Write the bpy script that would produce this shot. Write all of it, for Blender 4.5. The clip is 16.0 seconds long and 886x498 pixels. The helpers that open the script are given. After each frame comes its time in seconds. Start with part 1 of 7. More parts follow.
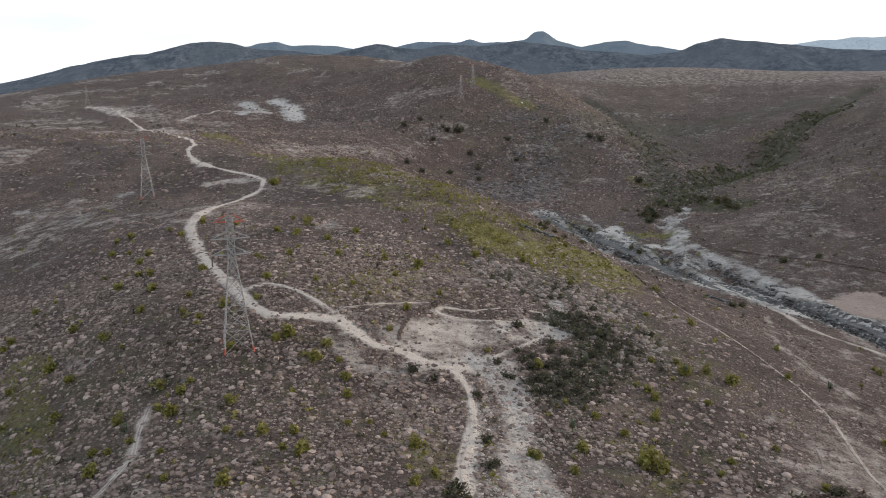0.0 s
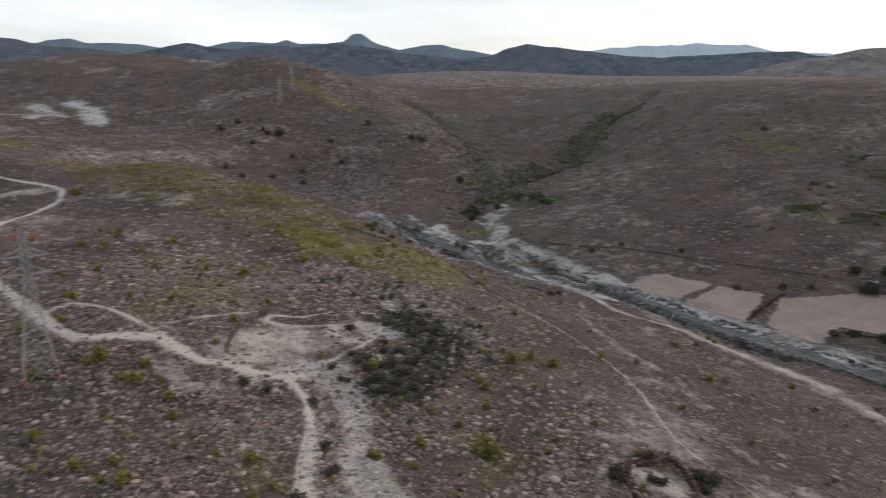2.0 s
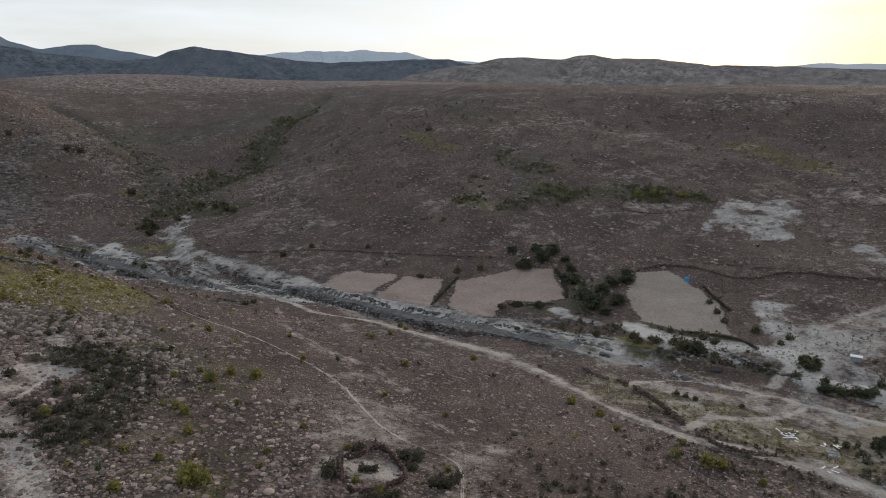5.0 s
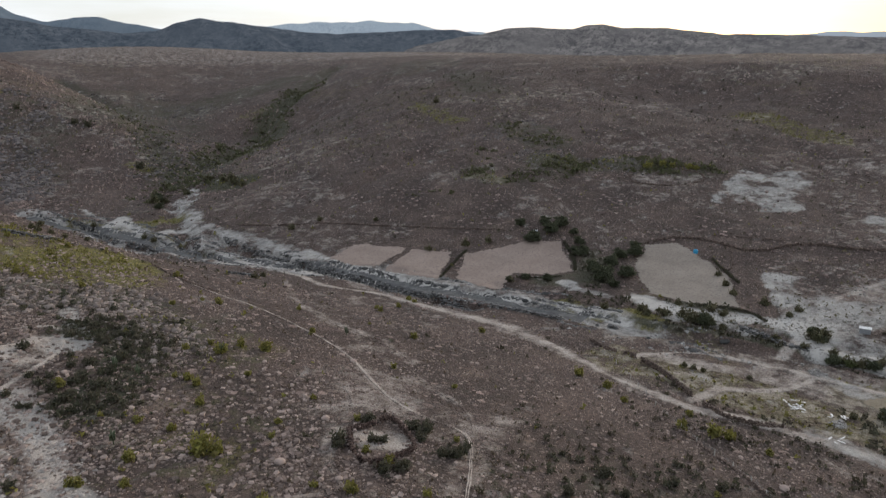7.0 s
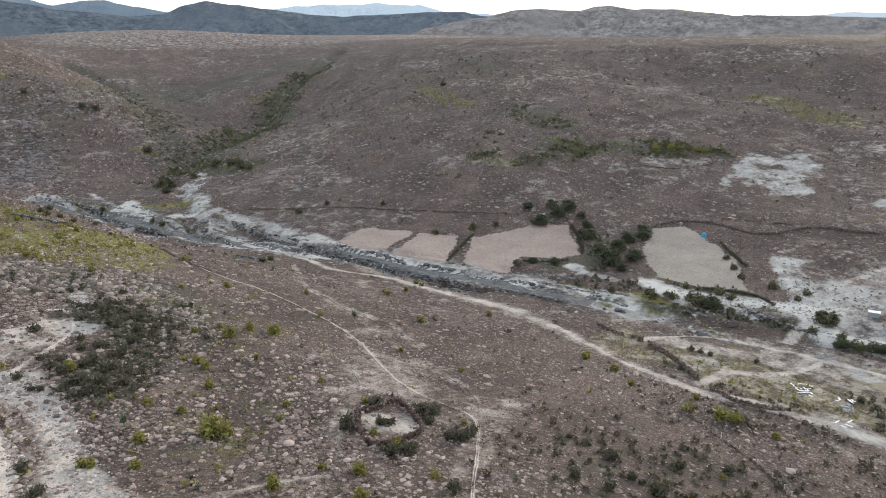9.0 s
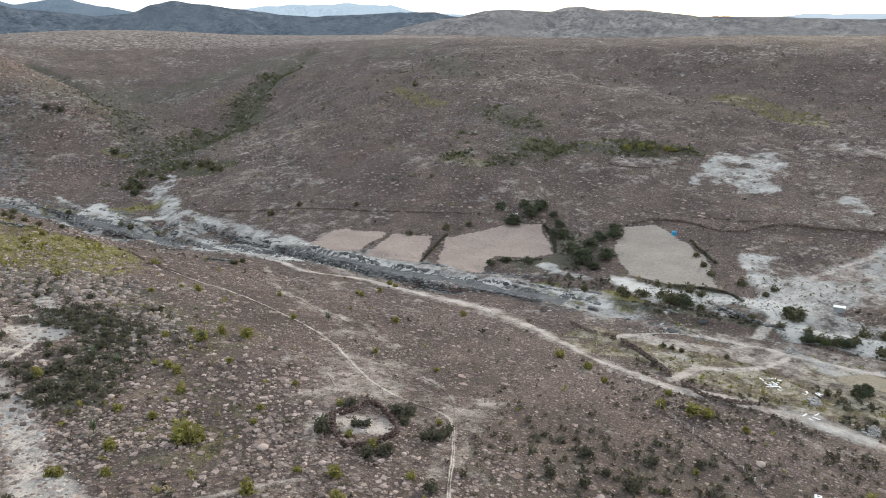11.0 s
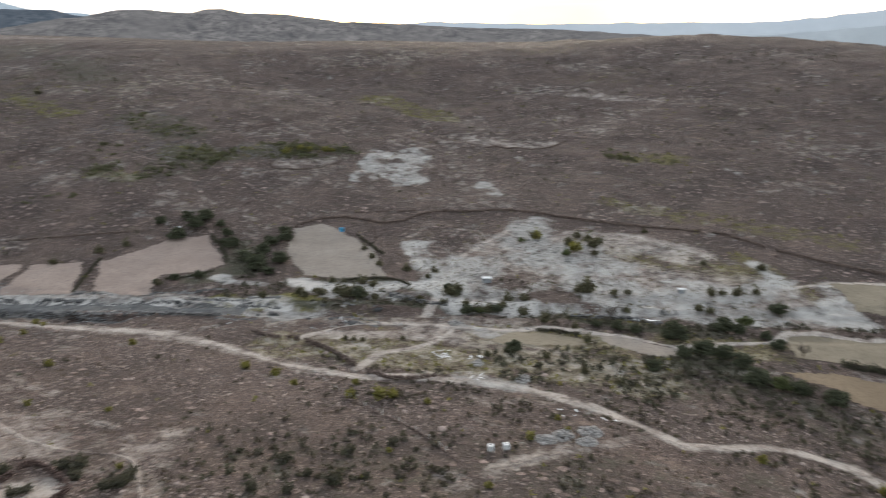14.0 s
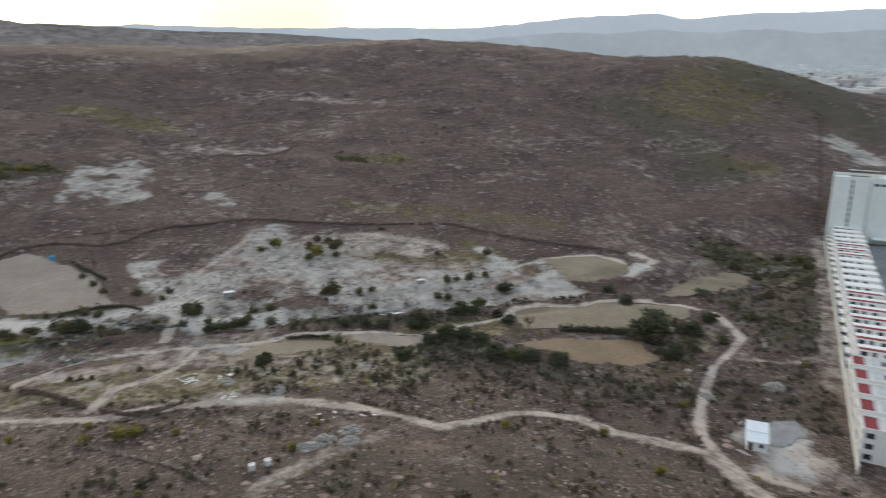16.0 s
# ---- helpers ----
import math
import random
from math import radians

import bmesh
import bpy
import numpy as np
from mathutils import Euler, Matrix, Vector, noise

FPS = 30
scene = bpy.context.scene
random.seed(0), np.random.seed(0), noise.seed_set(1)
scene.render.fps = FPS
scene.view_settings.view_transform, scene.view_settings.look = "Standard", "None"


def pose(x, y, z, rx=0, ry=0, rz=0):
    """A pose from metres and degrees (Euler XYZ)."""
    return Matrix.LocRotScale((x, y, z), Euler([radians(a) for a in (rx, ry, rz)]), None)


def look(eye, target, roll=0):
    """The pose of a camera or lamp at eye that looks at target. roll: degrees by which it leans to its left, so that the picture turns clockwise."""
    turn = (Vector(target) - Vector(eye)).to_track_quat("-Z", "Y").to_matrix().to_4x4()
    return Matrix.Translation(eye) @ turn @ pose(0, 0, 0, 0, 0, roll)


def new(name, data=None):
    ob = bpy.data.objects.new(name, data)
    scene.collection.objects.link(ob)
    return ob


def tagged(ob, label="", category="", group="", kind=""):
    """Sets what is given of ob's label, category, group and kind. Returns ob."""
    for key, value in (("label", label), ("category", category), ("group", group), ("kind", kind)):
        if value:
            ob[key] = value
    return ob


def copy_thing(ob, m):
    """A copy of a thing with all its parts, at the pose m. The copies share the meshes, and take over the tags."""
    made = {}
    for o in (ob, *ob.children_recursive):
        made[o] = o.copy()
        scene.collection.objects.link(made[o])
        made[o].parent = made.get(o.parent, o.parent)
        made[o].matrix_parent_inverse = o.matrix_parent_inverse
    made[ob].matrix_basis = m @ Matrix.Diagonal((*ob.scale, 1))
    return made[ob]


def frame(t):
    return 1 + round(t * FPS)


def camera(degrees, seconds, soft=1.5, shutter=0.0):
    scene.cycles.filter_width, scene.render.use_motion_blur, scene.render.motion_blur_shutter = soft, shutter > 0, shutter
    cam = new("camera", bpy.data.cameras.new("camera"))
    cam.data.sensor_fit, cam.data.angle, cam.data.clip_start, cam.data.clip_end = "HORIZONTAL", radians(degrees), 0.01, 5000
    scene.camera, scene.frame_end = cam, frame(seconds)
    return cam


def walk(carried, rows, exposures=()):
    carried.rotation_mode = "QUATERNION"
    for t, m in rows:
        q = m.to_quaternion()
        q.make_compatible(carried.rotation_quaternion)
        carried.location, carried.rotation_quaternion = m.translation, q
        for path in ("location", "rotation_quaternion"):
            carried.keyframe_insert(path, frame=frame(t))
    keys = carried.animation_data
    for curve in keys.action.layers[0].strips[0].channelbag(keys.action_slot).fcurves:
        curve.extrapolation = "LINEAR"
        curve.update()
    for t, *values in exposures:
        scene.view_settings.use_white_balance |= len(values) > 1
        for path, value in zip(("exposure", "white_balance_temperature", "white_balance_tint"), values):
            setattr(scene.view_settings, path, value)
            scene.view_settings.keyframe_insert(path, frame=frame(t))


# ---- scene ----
EYE = (0.0, 0.0, 100.0)


def aim(yaw, pitch, roll):
    """The hovering camera's pose: degrees to the left of +y, up from level, and lean."""
    return pose(*EYE, 90 + pitch, 0, yaw) @ pose(0, 0, 0, 0, 0, roll)


cam = camera(64.73, 16.0, soft=1.0, shutter=0.9)
walk(cam, [(t, aim(a, b, c)) for t, a, b, c in (
    (0.0, 0.0, -13.28, -0.15), (0.5, -1.30, -13.25, -0.15), (1.0, -4.95, -13.25, 0.0),
    (1.5, -9.66, -13.19, 0.10), (2.0, -14.33, -13.11, 0.17), (2.5, -18.98, -13.05, 0.28),
    (3.0, -23.63, -12.97, 0.33), (3.5, -28.28, -12.87, 0.36), (4.0, -32.93, -12.78, 0.35),
    (4.5, -37.44, -12.70, 0.32), (4.7, -38.89, -12.70, 0.23), (5.1, -39.95, -12.70, 0.15),
    (6.2, -39.55, -12.85, 0.0), (6.8, -39.30, -14.33, -0.13), (7.0, -39.21, -14.93, -0.17),
    (7.5, -39.00, -16.25, -0.28), (8.0, -38.78, -16.31, -0.34), (9.6, -38.57, -16.24, -0.38),
    (10.3, -38.97, -16.19, -0.38), (10.5, -39.49, -16.23, -0.35), (11.0, -40.84, -16.24, -0.31),
    (11.5, -42.27, -16.23, -0.28), (12.0, -46.70, -16.24, -0.12), (12.5, -52.04, -16.21, -0.04),
    (13.0, -57.45, -16.16, 0.05), (13.5, -62.87, -16.09, 0.09), (14.0, -68.25, -16.00, 0.12),
    (14.5, -73.64, -15.92, 0.11), (15.0, -79.10, -15.83, 0.09), (15.5, -84.66, -15.74, 0.06),
    (16.0, -90.01, -15.66, 0.01))],
    exposures=[(0.0, 0.48, 6220, 11), (1.5, 0.28, 6220, 11), (3.5, 0.03, 6200, 11), (4.7, 0.0, 6200, 11), (7.0, 0.18, 6200, 11.5), (8.0, 0.84, 6120, 10), (11.0, 1.13, 6110, 7.5), (12.0, 1.04, 6140, 8.5), (14.0, 0.69, 6250, 9.5), (16.0, 0.52, 6250, 9)])

# ---- world and sun ----
SUN_AZ, SUN_EL = 76.4, 8.5   # degrees to the right of +y, and up
world = bpy.data.worlds.new("sky")
scene.world = world
world.use_nodes = True
wn, wl = world.node_tree.nodes, world.node_tree.links
sky = wn.new("ShaderNodeTexSky")
sky.sky_type, sky.sun_disc = "NISHITA", False
sky.sun_elevation, sky.sun_rotation = radians(SUN_EL), radians(SUN_AZ)
sky.air_density, sky.dust_density, sky.ozone_density = 1.0, 2.0, 1.0
# thin high cloud whitens the sky in streaks
tc = wn.new("ShaderNodeTexCoord")
stretch = wn.new("ShaderNodeMapping")
stretch.inputs["Scale"].default_value = (2.0, 2.0, 14.0)
wl.new(tc.outputs["Generated"], stretch.inputs["Vector"])
cloud = wn.new("ShaderNodeTexNoise")
cloud.inputs["Scale"].default_value, cloud.inputs["Detail"].default_value = 1.6, 6.0
wl.new(stretch.outputs["Vector"], cloud.inputs["Vector"])
ramp = wn.new("ShaderNodeMapRange")
ramp.inputs["From Min"].default_value, ramp.inputs["From Max"].default_value = 0.35, 0.7
ramp.inputs["To Min"].default_value, ramp.inputs["To Max"].default_value = 0.55, 0.9
wl.new(cloud.outputs["Fac"], ramp.inputs["Value"])
split = wn.new("ShaderNodeSeparateXYZ")
wl.new(tc.outputs["Generated"], split.inputs["Vector"])
rise = wn.new("ShaderNodeMapRange")
rise.inputs["From Min"].default_value, rise.inputs["From Max"].default_value = 0.0, 0.55
wl.new(split.outputs["Z"], rise.inputs["Value"])
haze = wn.new("ShaderNodeMix")
haze.data_type = "RGBA"
haze.inputs["A"].default_value, haze.inputs["B"].default_value = (7.2, 7.35, 7.4, 1), (5.0, 5.3, 5.7, 1)
wl.new(rise.outputs["Result"], haze.inputs["Factor"])
veil = wn.new("ShaderNodeMix")
veil.data_type = "RGBA"
wl.new(ramp.outputs["Result"], veil.inputs["Factor"])
wl.new(sky.outputs["Color"], veil.inputs["A"])
wl.new(haze.outputs["Result"], veil.inputs["B"])
# the low sun warms the sky around it
toward = wn.new("ShaderNodeVectorMath")
toward.operation = "DOT_PRODUCT"
wl.new(tc.outputs["Generated"], toward.inputs[0])
toward.inputs[1].default_value = (math.sin(radians(SUN_AZ)), math.cos(radians(SUN_AZ)), 0.04)
near_sun = wn.new("ShaderNodeMapRange")
near_sun.inputs["From Min"].default_value, near_sun.inputs["From Max"].default_value = 0.965, 1.0
near_sun.inputs["To Max"].default_value = 0.85
wl.new(toward.outputs["Value"], near_sun.inputs["Value"])
warm = wn.new("ShaderNodeMix")
warm.data_type = "RGBA"
wl.new(near_sun.outputs["Result"], warm.inputs["Factor"])
wl.new(veil.outputs["Result"], warm.inputs["A"])
warm.inputs["B"].default_value = (10.5, 7.6, 2.9, 1)
wl.new(warm.outputs["Result"], wn["Background"].inputs["Color"])
wn["Background"].inputs["Strength"].default_value = 0.145

sun = new("sun", bpy.data.lights.new("sun", "SUN"))
sun.data.energy, sun.data.angle, sun.data.color = 1.9, radians(11), (1.0, 0.84, 0.67)
sx, sy = math.sin(radians(SUN_AZ)), math.cos(radians(SUN_AZ))
sun.matrix_world = look((sx * 2000, sy * 2000, 300 + 2000 * math.tan(radians(SUN_EL))), (0, 0, 300))

# ---- the lie of the land ----
def smooth(x):
    x = np.clip(x, 0, 1)
    return x * x * (3 - 2 * x)


def lattice(i, j, seed):
    n = (i * 374761393 + j * 668265263 + seed * 1442695041) & 0xFFFFFFFF
    n = ((n ^ (n >> 13)) * 1274126177) & 0xFFFFFFFF
    return ((n ^ (n >> 16)) & 0xFFFF) / 65535.0


def grain(x, y, size, seed=0):
    """Smooth noise from 0 to 1 with features of that size in metres."""
    x, y = np.asarray(x, float) / size, np.asarray(y, float) / size
    i, j = np.floor(x).astype(np.int64), np.floor(y).astype(np.int64)
    u, v = smooth(x - i), smooth(y - j)
    a = lattice(i, j, seed) * (1 - u) + lattice(i + 1, j, seed) * u
    b = lattice(i, j + 1, seed) * (1 - u) + lattice(i + 1, j + 1, seed) * u
    return a * (1 - v) + b * v


def fbm(x, y, size, seed=0, octaves=4):
    total, weight = 0.0, 0.0
    for k in range(octaves):
        total = total + grain(x, y, size / 2 ** k, seed + 17 * k) / 2 ** k
        weight += 1 / 2 ** k
    return total / weight


CREEK_Y = (-600, -400, -150, -4, 100, 180, 224, 275, 300, 345, 400, 455, 530, 600, 800, 2500)
CREEK_X = (330, 320, 290, 262, 240, 216, 198, 175, 155, 132, 106, 84, 66, 50, 0, -200)
# Hills and hollows of the land, each (x, y, radius, height)
HILLS = []


def hill(x, y, radius, height):
    HILLS.append((x, y, radius, height))


hill(-108, 1248, 480, 50.3)
hill(-240, 225, 300, 23.3)
hill(420, 720, 480, -2.7)
hill(750, -270, 300, 21.6)
hill(40, -78, 190, -10.6)
hill(-636, 1776, 480, 26.4)
hill(24, 324, 70, 19.8)
hill(40, 968, 190, 50.5)
hill(420, 1050, 300, -35.9)
hill(156, 1776, 480, 30.6)
hill(1212, -336, 480, -9.1)
hill(668, 236, 190, -16.0)
hill(1212, 456, 480, 10.5)
hill(-168, 863, 190, -13.5)
hill(-53, 401, 70, 23.5)
hill(40, 550, 190, -1.0)
hill(-378, 550, 190, 12.0)
hill(948, 1248, 480, 8.1)
hill(-92, 54, 70, 11.5)
hill(370, 792, 110, -26.3)
hill(409, -215, 70, 30.2)
hill(1086, 27, 190, 21.5)
hill(189, 792, 110, 25.6)
hill(668, -391, 190, 32.2)
hill(673, 428, 110, -22.8)
hill(-636, 1248, 480, 17.5)
hill(-64, 1281, 190, 39.0)
hill(-14, 132, 70, -12.8)
hill(-92, 286, 70, -5.7)
hill(-53, 731, 110, 14.6)
hill(332, -215, 70, -30.2)
hill(310, -116, 110, 5.8)
hill(140, -100, 70, -8.9)
hill(458, 550, 190, 6.7)
hill(-735, 390, 300, 17.6)
hill(-108, 1776, 480, 38.9)
hill(668, 863, 190, 9.2)
hill(62, 208, 70, 6.0)
hill(310, 368, 110, 9.5)
hill(8, 1094, 110, 38.6)
hill(1212, 1512, 480, 18.5)
hill(310, 852, 110, -21.1)
hill(24, 670, 70, -10.6)
hill(101, 362, 70, -8.7)
hill(128, 973, 110, 31.8)
hill(101, 54, 70, -4.6)
hill(-378, 968, 190, -6.8)
hill(794, -298, 110, 14.1)
hill(448, -176, 70, 15.9)
hill(1399, -182, 190, -14.7)
hill(-14, 247, 70, -5.0)
hill(-92, 362, 70, -12.8)
hill(250, 247, 110, -4.1)
hill(294, 670, 70, -12.6)
hill(-53, 555, 70, -22.9)
hill(-174, 489, 110, 4.1)
hill(772, 132, 190, -11.8)
hill(-900, 1776, 480, 20.9)
hill(-240, 1380, 300, 25.1)
hill(-586, 1281, 190, 17.3)
hill(101, 170, 70, -3.7)
hill(178, 555, 70, -8.6)
hill(458, 27, 190, -2.0)
hill(1212, -600, 480, -15.1)
hill(8, 852, 110, 13.2)
hill(24, 54, 70, 4.1)
hill(62, 478, 70, -6.5)
hill(420, 1776, 480, 14.6)
hill(563, 1281, 190, -13.9)
hill(310, 1034, 110, -12.8)
hill(-288, 168, 220, -53.6)
hill(-48, 336, 140, 7.7)
hill(-48, 0, 220, 4.4)
hill(-120, 96, 60, -30.6)
hill(-48, 168, 60, 13.3)
hill(-120, 288, 60, 12.3)
hill(-168, 456, 90, 6.2)
hill(-72, 240, 60, 5.3)
hill(-48, 72, 60, 7.1)
hill(540, -310, 220, -19.5)
hill(1080, -580, 320, 29.2)
hill(450, -190, 70, -28.3)
hill(630, -340, 70, -14.6)
hill(330, -220, 70, 8.7)
hill(990, -100, 220, -3.1)
hill(480, -70, 100, 6.2)
hill(600, -700, 220, -11.4)
hill(840, -370, 100, 5.8)
hill(660, -220, 100, -3.5)
hill(510, -250, 70, 13.3)
hill(690, -480, 70, 7.0)


def relief(x, y):
    """The ground's height without its roughness."""
    x, y = np.asarray(x, float), np.asarray(y, float)
    d = x - np.interp(y, CREEK_Y, CREEK_X)
    z = (100 - 95 * smooth((-y - 100) / 520)) * smooth(d / 750) + 38 * smooth(-d / 260)
    for hx, hy, r, h in HILLS:
        z = z + h * np.exp(-((x - hx) ** 2 + (y - hy) ** 2) / r ** 2)
    # the houses' platform, falling gently along the row
    s, side = (x - 147) * 0.897 - (y + 99) * 0.442, (x - 147) * 0.442 + (y + 99) * 0.897
    flat = smooth((s + 30) / 24) * smooth((330 - s) / 60) * smooth((30 - side) / 24) * smooth((side + 150) / 60)
    return z + (4.5 - 0.011 * s - z) * flat


CREEK = ((76, 538), (103, 470), (125, 386), (148, 328), (165, 305), (175, 281), (185, 248), (199, 224), (208, 198), (216, 173),
         (222, 150), (233, 120), (246, 92), (258, 60), (268, 20), (279, -20), (292, -90), (305, -200), (320, -400))
GULLY = ((667, 1122), (553, 1000), (482, 924), (412, 874), (303, 715), (232, 612), (202, 588), (176, 560), (150, 470), (135, 400))
RAVINE = ((246, 1253), (263, 1164), (275, 1054), (245, 890), (217, 729), (208, 657), (191, 597), (170, 556))
SIDE_CUTS = (((700, 820), (600, 800), (500, 790), (400, 800)), ((420, 1080), (400, 980), (410, 880)), ((330, 1010), (290, 920), (262, 800)), ((560, 640), (470, 640), (380, 660), (290, 690)),
             ((400, 450), (350, 440), (300, 425), (240, 400)), ((520, 330), (470, 345), (400, 330), (340, 300)))


def away(x, y, line):
    """The distance of each point from a line of (x, y)."""
    best = np.full(np.shape(x), 1e9)
    for (ax, ay), (bx, by) in zip(line, line[1:]):
        dx, dy = bx - ax, by - ay
        k = np.clip(((x - ax) * dx + (y - ay) * dy) / max(dx * dx + dy * dy, 1e-9), 0, 1)
        best = np.minimum(best, np.hypot(x - ax - k * dx, y - ay - k * dy))
    return best


# continuous low scarps where the creek has cut into the tuff
SCARPS = (((97, 512), (105, 478), (104, 428), (114, 401), (134, 410), (137, 367)),
          ((153, 390), (156, 361), (162, 344), (162, 316), (168, 301), (172, 282), (178, 266), (183, 248), (184, 229), (189, 217)),
          ((32, 285), (40, 281), (49, 284)), ((195, 206), (202, 192), (205, 176), (215, 167), (221, 157)), ((260, 48), (265, 34), (267, 22), (260, 15)), ((253, 125), (253, 110), (250, 98)), ((112, 287), (122, 278)))


def east_of(x, y, line):
    """The distance of each point from a line, negative on the west of it."""
    best, side = np.full(np.shape(x), 1e9), np.ones(np.shape(x))
    for (ax, ay), (bx, by) in zip(line, line[1:]):
        dx, dy = bx - ax, by - ay
        k = np.clip(((x - ax) * dx + (y - ay) * dy) / max(dx * dx + dy * dy, 1e-9), 0, 1)
        d = np.hypot(x - ax - k * dx, y - ay - k * dy)
        turn = (dx * (y - ay) - dy * (x - ax)) * (-1 if dy > 0 else 1)
        side = np.where(d < best, np.where(turn > 0, 1.0, -1.0), side)
        best = np.minimum(best, d)
    return best * side


def height(x, y):
    """The ground's height with banks, gullies and hummocks."""
    x, y = np.asarray(x, float), np.asarray(y, float)
    z = relief(x, y)
    far = np.hypot(x, y)
    z = z + (fbm(x, y, 26, 3) - 0.5) * 2.0 + (fbm(x, y, 90, 9) - 0.5) * 3.0 * smooth((far - 300) / 300)
    wander = (fbm(x, y, 24, 21) - 0.5) * 16
    bed = away(x, y, CREEK) + wander * 0.6
    z = z - 1.9 * smooth((7.5 - bed) / 3.0)
    z = z - 2.5 * smooth((8 - away(x, y, GULLY) + wander * 0.5) / 8) * smooth((600 - y) / 60)
    for line in SCARPS[:2]:
        low = -east_of(x, y, line) + wander * 0.12
        z = z - 2.8 * smooth((low + 0.7) / 1.8) * smooth((16 - low) / 12)
    cuts = fbm(x + 0.4 * y, y * 0.6, 13, 23, 4)
    z = z - 1.3 * smooth((cuts - 0.42) / 0.2) * smooth((24 - bed) / 8) * smooth((bed - 3) / 6)
    z = z - 11.0 * smooth((24 - away(x, y, GULLY) + wander) / 30) * smooth((y - 545) / 130)
    z = z - 10.0 * smooth((24 - away(x, y, RAVINE) + wander * 1.5) / 40) * smooth((y - 560) / 130)
    for cut in SIDE_CUTS:
        z = z - 5.0 * smooth((12 - away(x, y, cut) + wander) / 20)
    knolls = np.abs(fbm(x, y, 38, 33, 4) - 0.5)
    z = z + ((fbm(x, y, 11, 35, 3) - 0.5) * 2.4 + (knolls - 0.1) * 7) * smooth((far - 340) / 240) * smooth((1500 - far) / 300) * smooth(away(x, y, CREEK) / 90 - 0.4)
    spurs = np.abs(fbm(x, y, 150, 31, 4) - 0.5)
    z = z + (spurs - 0.12) * (5 + 12 * smooth((300 - x) / 300)) * smooth((far - 520) / 300) * smooth((1500 - far) / 300)
    return z

# ---- materials ----
def material(name, rough=0.9):
    m = bpy.data.materials.new(name)
    m.use_nodes = True
    n, l = m.node_tree.nodes, m.node_tree.links
    b = n["Principled BSDF"]
    b.inputs["Roughness"].default_value = rough
    b.inputs["Specular IOR Level"].default_value = 0.25
    return m, n, l, b


def noise_node(n, l, vec, scale, detail=4.0, rough=0.6):
    k = n.new("ShaderNodeTexNoise")
    k.inputs["Scale"].default_value, k.inputs["Detail"].default_value, k.inputs["Roughness"].default_value = scale, detail, rough
    l.new(vec, k.inputs["Vector"])
    return k.outputs["Fac"]


def span(n, l, value, a, b, lo=0.0, hi=1.0):
    k = n.new("ShaderNodeMapRange")
    for key, v in (("From Min", a), ("From Max", b), ("To Min", lo), ("To Max", hi)):
        k.inputs[key].default_value = v
    l.new(value, k.inputs["Value"])
    return k.outputs["Result"]


def blend(n, l, fac, a, b, how="MIX"):
    k = n.new("ShaderNodeMix")
    k.data_type, k.blend_type = "RGBA", how
    for sock, v in (("Factor", fac), ("A", a), ("B", b)):
        if isinstance(v, (int, float)):
            k.inputs[sock].default_value = v
        elif isinstance(v, tuple):
            k.inputs[sock].default_value = (*v, 1)
        else:
            l.new(v, k.inputs[sock])
    return k.outputs["Result"]


def product(n, l, a, b, how="MULTIPLY"):
    k = n.new("ShaderNodeMath")
    k.operation = how
    for i, v in enumerate((a, b)):
        if isinstance(v, (int, float)):
            k.inputs[i].default_value = v
        else:
            l.new(v, k.inputs[i])
    return k.outputs[0]


def relief_bump(n, l, b, value, strength, distance):
    k = n.new("ShaderNodeBump")
    k.inputs["Strength"].default_value, k.inputs["Distance"].default_value = strength, distance
    l.new(value, k.inputs["Height"])
    l.new(k.outputs["Normal"], b.inputs["Normal"])


def coords(n):
    return n.new("ShaderNodeTexCoord").outputs["Object"]


